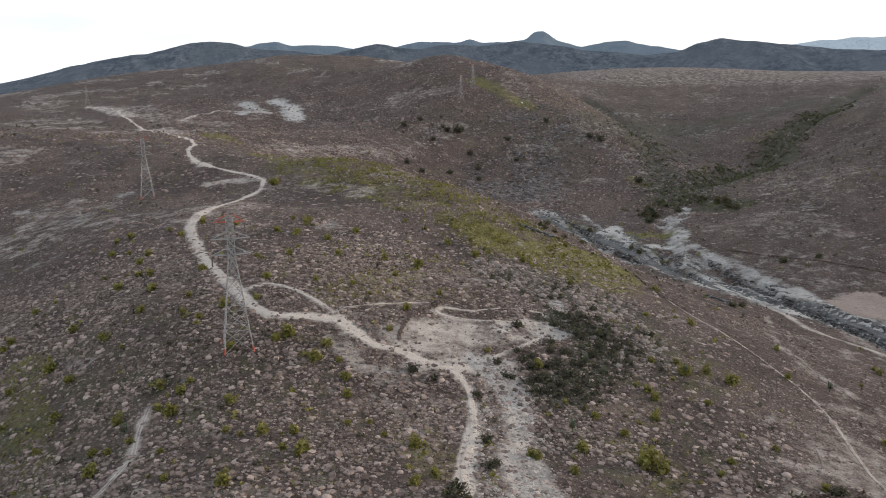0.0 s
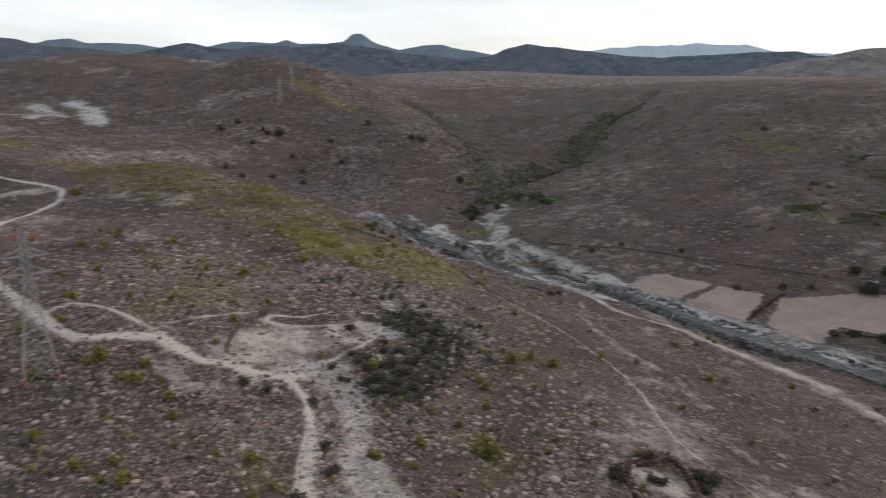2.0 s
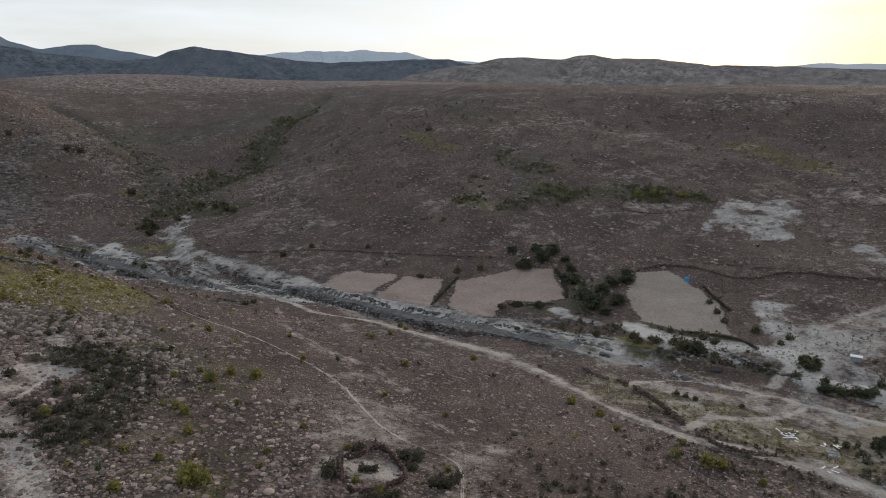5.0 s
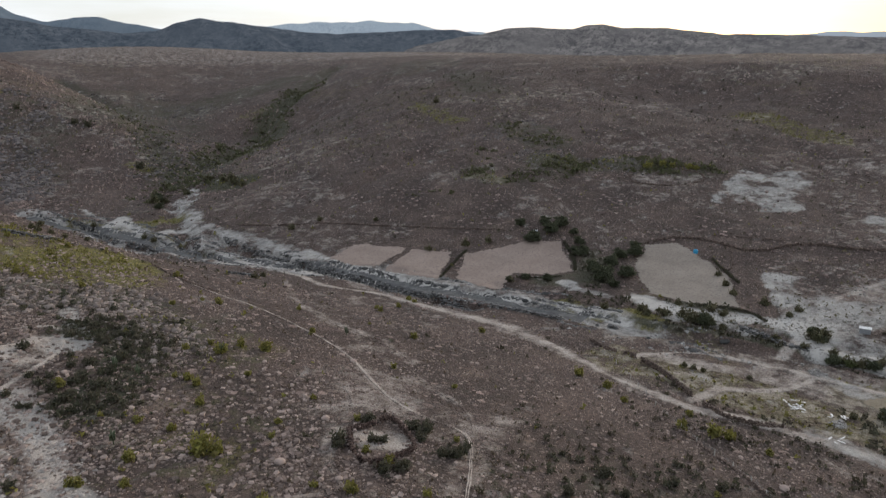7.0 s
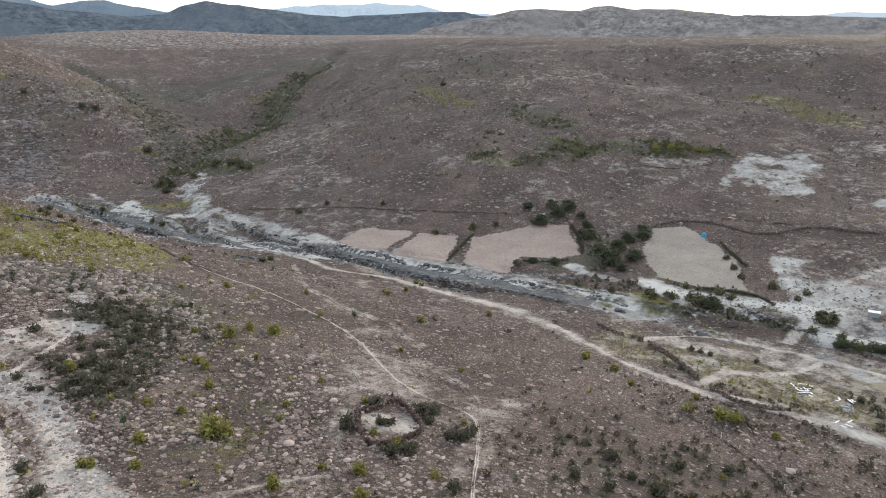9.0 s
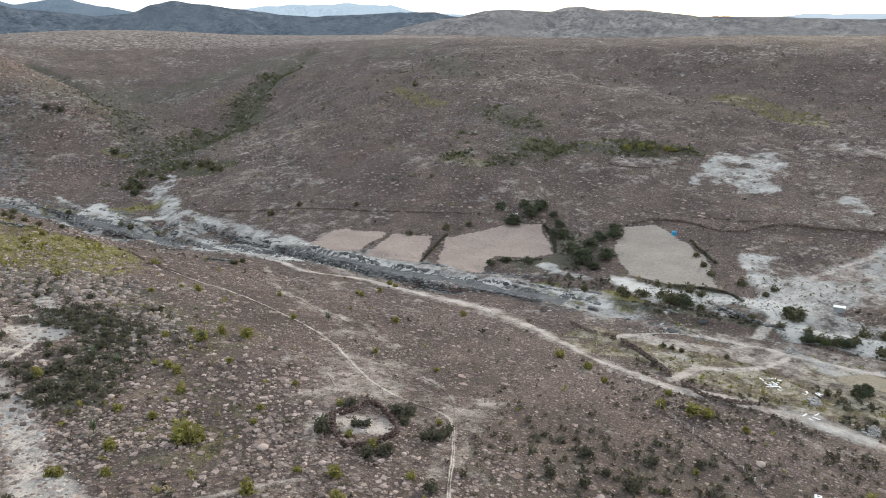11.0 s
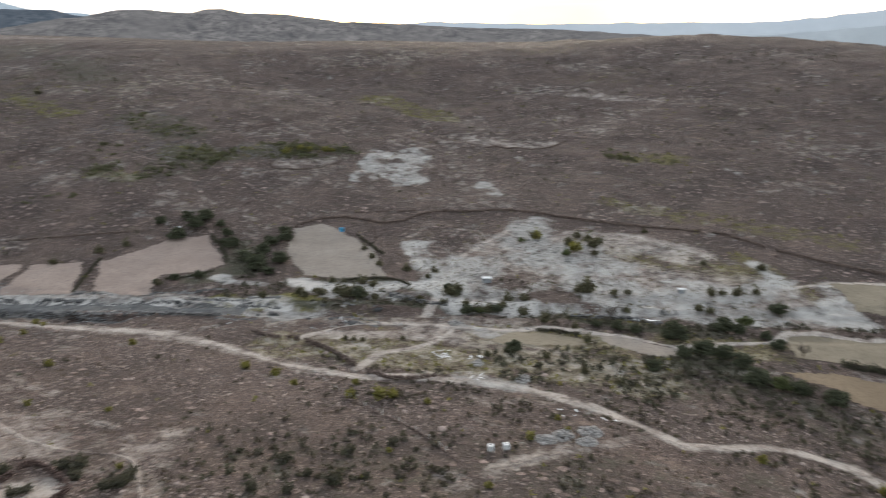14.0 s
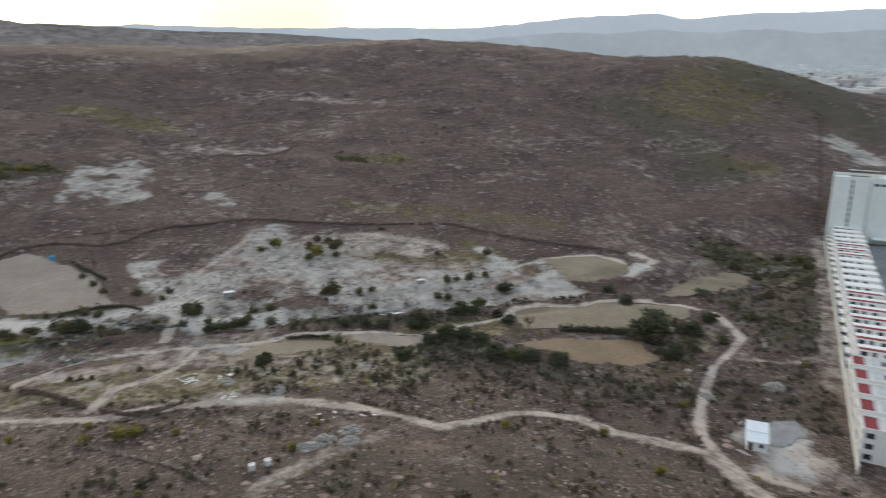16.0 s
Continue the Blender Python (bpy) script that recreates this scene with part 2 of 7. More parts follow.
def ground_material():
    m, n, l, b = material("stony_ground", 0.95)
    v = coords(n)
    fine, mid, wide = noise_node(n, l, v, 1.1, 5, 0.75), noise_node(n, l, v, 0.16, 5, 0.65), noise_node(n, l, v, 0.022, 4)
    soil = blend(n, l, span(n, l, wide, 0.35, 0.65), (0.158, 0.106, 0.086), (0.245, 0.168, 0.136))
    soil = blend(n, l, span(n, l, mid, 0.42, 0.66), soil, (0.290, 0.203, 0.158))
    # dark flecks, deepened to stand in for small shadows in the crevices
    soil = blend(n, l, span(n, l, fine, 0.50, 0.60), soil, (0.040, 0.030, 0.026))
    straw = span(n, l, noise_node(n, l, v, 0.07, 8, 0.75), 0.50, 0.62, 0.0, 0.62)
    soil = blend(n, l, product(n, l, straw, span(n, l, fine, 0.56, 0.44)), soil, (0.215, 0.178, 0.112))
    grit = noise_node(n, l, v, 0.42, 7, 0.8)
    soil = blend(n, l, span(n, l, grit, 0.54, 0.64), soil, (0.066, 0.049, 0.041))
    soil = blend(n, l, span(n, l, grit, 0.46, 0.38), soil, (0.285, 0.215, 0.180))
    warp = n.new("ShaderNodeTexNoise")
    warp.inputs["Scale"].default_value, warp.inputs["Detail"].default_value = 0.9, 3.0
    l.new(v, warp.inputs["Vector"])
    shove = n.new("ShaderNodeVectorMath")
    shove.operation = "MULTIPLY_ADD"
    shove.inputs[1].default_value = (1.1, 1.1, 1.1)
    l.new(warp.outputs["Color"], shove.inputs[0])
    l.new(v, shove.inputs[2])
    lumps = None
    # stones of three sizes, packed where the ground is stony, with dark earth and painted shade between them
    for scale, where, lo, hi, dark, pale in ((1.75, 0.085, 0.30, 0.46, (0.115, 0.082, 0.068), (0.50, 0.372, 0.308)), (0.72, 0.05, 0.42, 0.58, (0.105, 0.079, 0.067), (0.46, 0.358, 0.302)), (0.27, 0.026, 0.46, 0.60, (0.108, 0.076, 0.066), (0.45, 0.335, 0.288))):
        vor = n.new("ShaderNodeTexVoronoi")
        vor.inputs["Scale"].default_value = scale
        l.new(shove.outputs[0], vor.inputs["Vector"])
        tone = n.new("ShaderNodeSeparateColor")
        l.new(vor.outputs["Color"], tone.inputs["Color"])
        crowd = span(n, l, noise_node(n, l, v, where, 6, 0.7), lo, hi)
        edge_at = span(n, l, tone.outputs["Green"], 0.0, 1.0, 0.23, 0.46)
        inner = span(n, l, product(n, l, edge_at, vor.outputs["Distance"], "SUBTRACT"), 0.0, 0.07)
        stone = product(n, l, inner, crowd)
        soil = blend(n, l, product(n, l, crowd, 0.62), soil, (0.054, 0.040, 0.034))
        shade = blend(n, l, product(n, l, tone.outputs["Red"], tone.outputs["Red"]), dark, pale)
        soil = blend(n, l, product(n, l, stone, 0.94), soil, shade)
        rise = product(n, l, product(n, l, stone, span(n, l, vor.outputs["Distance"], 0.0, 0.45, 1.0, 0.35)), 0.42 / scale)
        lumps = rise if lumps is None else product(n, l, lumps, rise, "ADD")
    cov = n.new("ShaderNodeVertexColor")
    cov.layer_name = "cover"
    sep = n.new("ShaderNodeSeparateColor")
    l.new(cov.outputs["Color"], sep.inputs["Color"])
    rag = span(n, l, noise_node(n, l, v, 0.13, 8, 0.78), 0.3, 0.7, -0.55, 0.55)
    def mask(channel):
        return span(n, l, product(n, l, sep.outputs[channel], rag, "ADD"), 0.36, 0.92)
    grass = blend(n, l, span(n, l, fine, 0.4, 0.6), (0.074, 0.069, 0.021), (0.220, 0.190, 0.058))
    c = blend(n, l, mask("Green"), soil, grass)
    thick = blend(n, l, span(n, l, fine, 0.4, 0.6), (0.046, 0.046, 0.028), (0.105, 0.096, 0.064))
    c = blend(n, l, span(n, l, product(n, l, cov.outputs["Alpha"], rag, "ADD"), 0.36, 0.92), c, thick)
    dirt = blend(n, l, span(n, l, mid, 0.35, 0.65), (0.36, 0.310, 0.265), (0.50, 0.440, 0.385))
    dirt = blend(n, l, product(n, l, span(n, l, fine, 0.54, 0.66), span(n, l, sep.outputs["Red"], 1.0, 0.7, 0.25, 1.0)), dirt, (0.20, 0.165, 0.14))
    dirt = blend(n, l, span(n, l, sep.outputs["Red"], 0.72, 1.0), dirt, (0.56, 0.485, 0.415))
    c = blend(n, l, mask("Red"), c, dirt)
    tuff = blend(n, l, span(n, l, mid, 0.35, 0.65), (0.272, 0.254, 0.230), (0.475, 0.445, 0.405))
    cracks = noise_node(n, l, v, 0.045, 6, 0.62)
    tuff = blend(n, l, span(n, l, cracks, 0.56, 0.66), tuff, (0.24, 0.228, 0.21))
    ledge = product(n, l, span(n, l, noise_node(n, l, v, 0.15, 8, 0.74), 0.54, 0.62), span(n, l, cracks, 0.42, 0.52))
    tuff = blend(n, l, ledge, tuff, (0.080, 0.076, 0.070))
    tuff = blend(n, l, span(n, l, noise_node(n, l, v, 0.30, 8, 0.78), 0.57, 0.66, 0.0, 0.6), tuff, (0.165, 0.148, 0.118))
    tuff = blend(n, l, span(n, l, fine, 0.60, 0.68), tuff, (0.17, 0.16, 0.148))
    soft = span(n, l, noise_node(n, l, v, 0.06, 9, 0.74), 0.3, 0.7, -0.75, 0.75)
    tuff = blend(n, l, product(n, l, span(n, l, sep.outputs["Blue"], 0.8, 1.0), 0.8), tuff, (0.58, 0.545, 0.495))
    edge = span(n, l, product(n, l, sep.outputs["Blue"], soft, "ADD"), 0.36, 0.80)
    c = blend(n, l, edge, c, tuff)
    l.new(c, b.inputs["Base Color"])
    bare_rock = span(n, l, product(n, l, mask("Red"), edge, "MAXIMUM"), 0.0, 1.0, 1.0, 0.15)
    relief_bump(n, l, b, product(n, l, product(n, l, lumps, bare_rock), product(n, l, product(n, l, fine, grit, "ADD"), 0.55), "ADD"), 1.0, 1.0)
    return m


def hazy_mountain_material(name, low, high, glow, wide=0.02, speck=0.85):
    """Far slopes with the haze put into colour and emission; scrub and rock in two sizes."""
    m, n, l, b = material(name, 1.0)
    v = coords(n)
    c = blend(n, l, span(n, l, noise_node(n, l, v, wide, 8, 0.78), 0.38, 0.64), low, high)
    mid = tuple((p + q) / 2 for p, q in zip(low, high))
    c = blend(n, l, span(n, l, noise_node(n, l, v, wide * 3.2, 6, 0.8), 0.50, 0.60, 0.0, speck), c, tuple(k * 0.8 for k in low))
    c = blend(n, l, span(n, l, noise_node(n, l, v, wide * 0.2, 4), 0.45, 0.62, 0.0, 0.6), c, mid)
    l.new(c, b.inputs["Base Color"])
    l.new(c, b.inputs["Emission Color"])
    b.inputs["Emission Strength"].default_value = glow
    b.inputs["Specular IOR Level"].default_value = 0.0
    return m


# ---- building helpers ----
def sheet(name, verts, faces, mat, smoothed=True):
    me = bpy.data.meshes.new(name)
    me.from_pydata(verts, [], faces)
    me.polygons.foreach_set("use_smooth", [smoothed] * len(me.polygons))
    me.materials.append(mat)
    me.update()
    return me


def quad_grid(rows, cols, wrap=False):
    i, j = np.meshgrid(np.arange(rows - 1), np.arange(cols if wrap else cols - 1), indexing="ij")
    k = (j + 1) % cols
    return np.stack([i * cols + j, i * cols + k, (i + 1) * cols + k, (i + 1) * cols + j], -1).reshape(-1, 4)


def fast_mesh(name, verts, faces, mat, smoothed=True):
    """A mesh from numpy arrays; all the faces have the same number of corners."""
    me = bpy.data.meshes.new(name)
    k = faces.shape[1]
    me.vertices.add(len(verts))
    me.vertices.foreach_set("co", np.asarray(verts, np.float32).ravel())
    me.loops.add(faces.size)
    me.loops.foreach_set("vertex_index", faces.ravel().astype(np.int32))
    me.polygons.add(len(faces))
    me.polygons.foreach_set("loop_start", np.arange(0, faces.size, k, dtype=np.int32))
    me.polygons.foreach_set("use_smooth", np.full(len(faces), smoothed))
    me.materials.append(mat)
    me.update(calc_edges=True)
    return me


# ---- the ground, one sheet to the horizon ----
def build_ground():
    az = np.radians(np.concatenate([np.arange(-36, 128, 0.25), np.arange(128, 324, 4.0)]))
    r = np.concatenate([np.linspace(0.1, 55, 12), 60 * np.exp(np.concatenate([np.arange(0, math.log(3), 0.0095), np.arange(math.log(3), math.log(10), 0.0060), np.arange(math.log(10), math.log(80), 0.0125)])), [4900]])
    R, A = np.meshgrid(r, az, indexing="ij")
    x, y = 3 + R * np.sin(A), 5 + R * np.cos(A)
    z = height(x, y)
    v = np.stack([x, y, z], -1).reshape(-1, 3)
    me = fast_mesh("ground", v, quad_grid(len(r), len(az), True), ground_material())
    cov = me.color_attributes.new("cover", "FLOAT_COLOR", "POINT")
    c = np.ones((len(v), 4), np.float32)
    c[:] = cover(v[:, 0], v[:, 1])
    cov.data.foreach_set("color", c.ravel())
    ob = new("ground", me)
    return tagged(ob, "stony brown hillsides with bare dirt and dry grass", "ground", kind="structure")


MAIN_TRACK = ((9, 154), (2, 153), (-5, 153), (-10, 156), (-17, 157), (-21, 161), (-26, 166), (-34, 166), (-43, 165), (-48, 170), (-55, 180), (-63, 192),
              (-73, 209), (-86, 237), (-95, 258), (-98, 275), (-97, 300), (-94, 335), (-91, 349), (-94, 365), (-105, 379), (-122, 392), (-143, 409),
              (-155, 427), (-163, 451), (-167, 476), (-207, 557), (-276, 699), (-310, 742), (-366, 831), (-431, 940), (-483, 970))
SIDE_TRACK = ((-21, 160), (-26, 168), (-30, 171), (-37, 179), (-44, 184), (-49, 186), (-53, 182))
LOOP_TRACK = ((8, 156), (16, 164), (23, 170), (28, 178), (29, 184), (24, 182), (12, 179), (2, 179), (-3, 181), (0, 185), (9, 185), (19, 191), (28, 191), (29, 188))
WASH = ((19, 88), (16.8, 101), (14.8, 108), (14, 118.5), (15.5, 128), (15.6, 136), (14.5, 146), (11.7, 157))
WASH_WEST = ((5, 88), (4, 99), (3.3, 105.2), (4.1, 114.2), (5.5, 122), (6.3, 129), (5.7, 144), (3, 150))
CREEK_ROAD = ((141, 349), (148, 329), (148, 304), (145, 261), (158, 245), (166, 223), (173, 201), (178, 180), (178, 160), (172, 137), (167, 119), (166, 104),
              (168, 92), (175, 82), (179, 65), (182, 51), (179, 36), (173, 21), (165, 9), (160, 1), (163, -7), (169, -18), (168, -27), (167, -36),
              (161, -43), (158, -51), (153, -58), (150, -64), (141, -66), (128, -66), (118, -67))
BRANCH_ROAD = ((163, 9), (152, 17), (145, 24), (137, 31), (130.9, 35.5), (121.2, 38.8), (112, 43))
YARD_ROAD = ((171, 98), (176, 98), (191, 99), (200, 91), (216, 86), (225, 86))
UPPER_ROAD = ((194, 132), (214, 125), (228, 107), (227, 88), (232, 72), (241, 55), (243, 39), (243, 22), (239, 7), (250, -10), (256, -24), (266, -29), (271, -43),
              (271, -62), (274, -86), (262, -102))
EAST_ROAD = ((259, -107), (245, -108), (232, -107), (220, -98), (207, -87), (191, -79), (179, -73), (161, -67), (151, -67), (138, -67), (126, -68), (112, -73))
SPUR_ROAD = ((216, -96), (209, -110), (210, -123), (214, -132))
ALLEY = ((321, -186), (277, -164), (238, -145), (214, -132), (180, -116))
HILL_PATH = ((78, 233), (81, 221), (85, 212), (91, 198), (93, 183), (96, 167), (93, 150), (89, 134), (87, 120), (89, 112), (91.2, 104.7), (87.7, 97.9), (75.8, 85.5), (66.3, 75.4), (60, 68))
FAINT_PATH = ((133, 274), (112, 222), (108, 196), (107, 172), (106, 160), (103, 141), (96, 128))
SPUR_PATH = ((113.7, 232.3), (109.8, 207.5), (110.2, 189.4), (111, 173.6), (114.5, 166), (111.9, 152.5))
RING_PATH = ((82.1, 142.4), (80.2, 135.1), (76, 124.8), (66, 117.5))
FORK_PATH = ((102.4, 126.4), (102.9, 118.1), (97.8, 109.3), (92.5, 103))
PEN_PATH = ((79, 124), (69.7, 119), (63, 112.3), (57.2, 105), (54.1, 94.6))
LOW_PATH = ((28, 95), (34.6, 95.1), (40.2, 95), (48.6, 93.5))
WEST_PATH = ((-57.3, 102.9), (-57.1, 111.7), (-56.8, 115.5), (-59.5, 124.3), (-61, 133))
THIN_PATH = ((-27, 172), (-20, 176), (-13, 181), (-4, 186))
DUNE_PATH = ((-210, 900), (-244, 897), (-275, 905), (-303, 879), (-308, 835))

# bare earth: (line, half width, strength)
BARE = [(((374, -208), (310, -176), (257, -150), (218, -130), (188, -116)), 3.5, 0.5), (((207, 152), (218, 132), (229, 113), (234, 92), (239, 71)), 9.0, 0.40), (((226, 96), (215, 69), (214, 50), (204, 33)), 12.0, 0.46), (MAIN_TRACK, 1.8, 0.8), (SIDE_TRACK, 1.0, 0.7), (LOOP_TRACK, 0.7, 0.7), (WASH, 4.0, 0.74), (WASH_WEST, 1.3, 0.85), (((9, 100), (9, 120), (9.5, 140)), 3.5, 0.34), (CREEK_ROAD, 2.6, 0.66),
        (BRANCH_ROAD, 3.0, 0.42), (YARD_ROAD, 2.0, 0.65), (UPPER_ROAD, 1.9, 0.7), (EAST_ROAD, 1.9, 0.72), (SPUR_ROAD, 2.2, 0.42), (ALLEY, 3.5, 0.55),
        (HILL_PATH, 0.6, 0.5), (FAINT_PATH, 1.5, 0.40), (SPUR_PATH, 2.6, 0.42), (RING_PATH, 2.4, 0.42), (FORK_PATH, 2.0, 0.44), (((92, 141), (89, 130), (80, 126), (77, 131)), 7.0, 0.42), (((95, 117), (96, 106), (104, 106), (92, 100)), 6.0, 0.37), (((86, 96), (74, 86), (64, 76)), 4.0, 0.40), (((110, 179), (114, 171), (103, 163)), 5.0, 0.40), (((171, 300), (160, 245), (173, 201), (178, 170), (172, 140), (166, 110)), 6.0, 0.42), (PEN_PATH, 2.2, 0.45), (LOW_PATH, 1.1, 0.6), (WEST_PATH, 1.8, 0.6), (THIN_PATH, 0.7, 0.6), (DUNE_PATH, 4.0, 0.7),
        (((-8, 162), (2, 170), (13, 172), (21, 178)), 7.0, 0.66), (((2, 157), (9, 156), (14, 156)), 4.5, 0.68), (((-6, 150), (-12, 147), (-18, 146), (-25, 157)), 3.0, 0.55),
        (((-90, 352), (-60, 345), (-37, 322)), 8.0, 0.44), (((-124, 367), (-109, 369), (-96, 366)), 5.0, 0.55), (((-310, 742), (-304, 772), (-241, 649)), 14.0, 0.55),
        (((-434, 939), (-392, 892), (-469, 966)), 14.0, 0.6), (((72, 127), (83, 131), (89, 122), (86, 108), (96, 108), (95, 102)), 6.0, 0.39),
        (((153, -83), (150, -90), (140, -79)), 7.0, 0.7), (((200, 127), (210, 107), (216, 90), (219, 82)), 6.0, 0.55), (((-47, 82), (-44, 84), (-40, 84)), 3.0, 0.65),
        (((539, 193), (532, 156), (550, 126)), 7.0, 0.5), (((402, 283), (423, 266), (439, 258)), 5.0, 0.45), (((347, 70), (356, 40), (345, 10)), 16.0, 0.6), (((182, 130), (196, 90), (204, 50), (206, 20)), 15.0, 0.40), (((225, 70), (232, 30), (246, -20)), 12.0, 0.30), (((330, 95), (318, 60), (305, 20), (305, -20)), 30.0, 0.5), (((262, 60), (266, 20), (264, -20)), 6.0, 0.2),
        (((239, 103), (275, 107), (310, 114), (340, 108), (368, 99)), 2.2, 0.7), (((312, -20), (318, -37), (325, -48), (329, -71), (323, -84), (310, -86)), 2.6, 0.75), (((310, -86), (312, -95), (325, -102), (333, -94)), 2.4, 0.75), (((70, 108), (73, 106)), 5.5, 0.62), (((720, 150), (700, 60)), 7.0, 0.5)]
# pale volcanic tuff
TUFF = [(((99, 445), (104, 401), (128, 411), (147, 414), (157, 448), (169, 526)), 4.0, 0.6), (((154, 420), (158, 392), (163, 362), (170, 332), (172, 310)), 4.5, 0.64), (((174, 310), (181, 280), (190, 255), (198, 235), (208, 215), (214, 203)), 2.2, 1.0), (((225, 193), (222, 175), (225, 158)), 2.0, 1.0), (((246, 208), (242, 200), (244, 189), (244, 185)), 4.0, 0.7),
        (((242, 150), (248, 135), (253, 121), (258, 114)), 3.2, 0.62), (((153, 497), (160, 474), (149, 433), (140, 384)), 2.6, 0.6), (((296, 125), (272, 111), (261, 103)), 4.5, 0.62), (((109, 539), (113, 484), (118, 455)), 3.0, 0.64),
        (((76, 543), (104, 475), (126, 390), (150, 333), (165, 305), (178, 284), (189, 253), (202, 228), (212, 201), (220, 176), (222, 150)), 12.0, 0.58),
        (((192, 550), (165, 492), (150, 430), (142, 381)), 7.0, 0.46), (((106, 470), (122, 489), (120, 428), (147, 428)), 5.0, 0.75),
        (((159, 395), (165, 349), (172, 309), (190, 272), (203, 240)), 7.0, 0.62), (((253, 172), (249, 156), (253, 145), (265, 129), (270, 112), (252, 93), (259, 79), (261, 68)), 6.0, 0.8),
        (((263, 58), (269, 38), (269, 19)), 4.0, 0.45), (((299, 113), (306, 100), (273, 95), (267, 84)), 11.0, 0.65), (((345, 88), (322, 62), (308, 42)), 20.0, 0.60), (((305, 10), (300, -10)), 10.0, 0.5), (((290, 60), (284, 20), (282, -20)), 10.0, 0.64), (((320, 144), (293, 124), (260, 102)), 6.0, 0.7),
        (((375, 95), (344, 94), (322, 85), (322, 66), (306, 48), (300, 34)), 12.0, 0.65), (((278, 39), (275, 20), (293, 6), (300, -12), (319, -29)), 8.0, 0.65),
        (((315, -47), (298, -47), (286, -55), (290, -39)), 7.0, 0.7), (((342, -19), (321, -29), (308, -36)), 5.0, 0.75),
        (((321, -45), (323, -70), (314, -81), (307, -86), (316, -95)), 3.5, 0.8), (((411, 221), (438, 231), (470, 238)), 9.0, 0.55), (((424, 196), (455, 206), (481, 213)), 14.0, 0.61), (((430, 214), (452, 222)), 10.0, 0.58), (((431, 143), (415, 131)), 6.0, 0.5), (((-226, 976), (-200, 941), (-183, 874)), 14.0, 0.75), (((-269, 962), (-235, 916), (-251, 894)), 12.0, 0.7),
        (((30, 177), (33, 189), (34, 202)), 4.0, 0.52), (((17, 92), (15, 108), (15, 130), (14, 148)), 3.0, 0.46), (((33, 198), (31, 186), (26, 176)), 3.0, 0.52), (((10, 157), (14, 152), (16, 146)), 3.5, 0.5), (((160, -83), (160, -90), (146, -84)), 7.5, 0.85), (((183, 66), (182, 50)), 5.0, 0.6), (((591, -331), (560, -328), (521, -322)), 16.0, 0.6), (((140, 345), (150, 318), (160, 300)), 10.0, 0.75),
        (((230, 85), (226, 70), (232, 60)), 4.0, 0.6)]
# grass and low green
GREEN = [(((36, 124), (44, 117), (40, 111)), 5.0, 0.50), (((58, 162), (66, 170), (74, 166)), 7.0, 0.38), (((-7, 121), (-1, 111)), 6.0, 0.48), (((5, 196), (-10, 190)), 7.0, 0.42), (((59, 186), (52, 197)), 6.0, 0.50), (((207, 152), (218, 132), (229, 113), (234, 92), (239, 71)), 9.0, 0.24), (((115, 478), (131, 457), (152, 460)), 9.0, 0.75), (((262, 55), (262, 30), (258, 8)), 5.0, 0.5), (((740, -330), (700, -270), (650, -230)), 55.0, 0.42), (((335, 40), (335, 10), (328, -12)), 16.0, 0.5), (((88, 520), (108, 466), (124, 410)), 11.0, 0.62), (((182, 130), (196, 90), (204, 50), (206, 20)), 16.0, 0.56), (((225, 70), (232, 30), (246, -20)), 13.0, 0.52), (((-70, 395), (-48, 365), (-23, 344), (-1, 307), (15, 283), (30, 262)), 30.0, 0.44), (((-110, 180), (-60, 150), (-30, 118), (-40, 95)), 26.0, 0.27), (((60, 165), (38, 125), (20, 112), (30, 95)), 18.0, 0.27), (((-30, 230), (0, 222), (-40, 200)), 16.0, 0.30), (((15, 267), (29, 255), (40, 244), (53, 236), (58, 262)), 14.0, 0.8),
         (((42, 942), (75, 886), (105, 846)), 12.0, 0.7), (((497, 934), (442, 898), (416, 925)), 20.0, 0.46), (((408, 832), (302, 685), (263, 649)), 15.0, 0.46), (((178, 643), (184, 628)), 9.0, 0.7), (((213, 542), (220, 515)), 12.0, 0.75),
         (((-11, 211), (-23, 187), (-28, 181)), 8.0, 0.5), (((518, 60), (512, 35)), 14.0, 0.50), (((517, -204), (487, -224)), 14.0, 0.50), (((318, 358), (325, 337)), 10.0, 0.50),
         (((444, 587), (417, 493)), 12.0, 0.50), (((379, 351), (400, 321)), 14.0, 0.50), (((-107, 167), (-74, 111)), 5.0, 0.7), (((-116, 444), (-85, 401)), 9.0, 0.6),
         (((-219, 679), (-177, 576)), 14.0, 0.6), (((352, -11), (324, -32), (285, -53)), 5.0, 0.55), 
         (((223, 191), (224, 176), (233, 163), (232, 151)), 7.0, 0.85), (((260, 170), (232, 128), (215, 110)), 8.0, 0.36), (((640, 330), (600, 240)), 20.0, 0.50),
         (((347, -145), (335, -160), (318, -172)), 16.0, 0.6), (((206, -74), (230, -94)), 8.0, 0.4), (((420, 60), (400, 0), (380, -60)), 10.0, 0.4)]


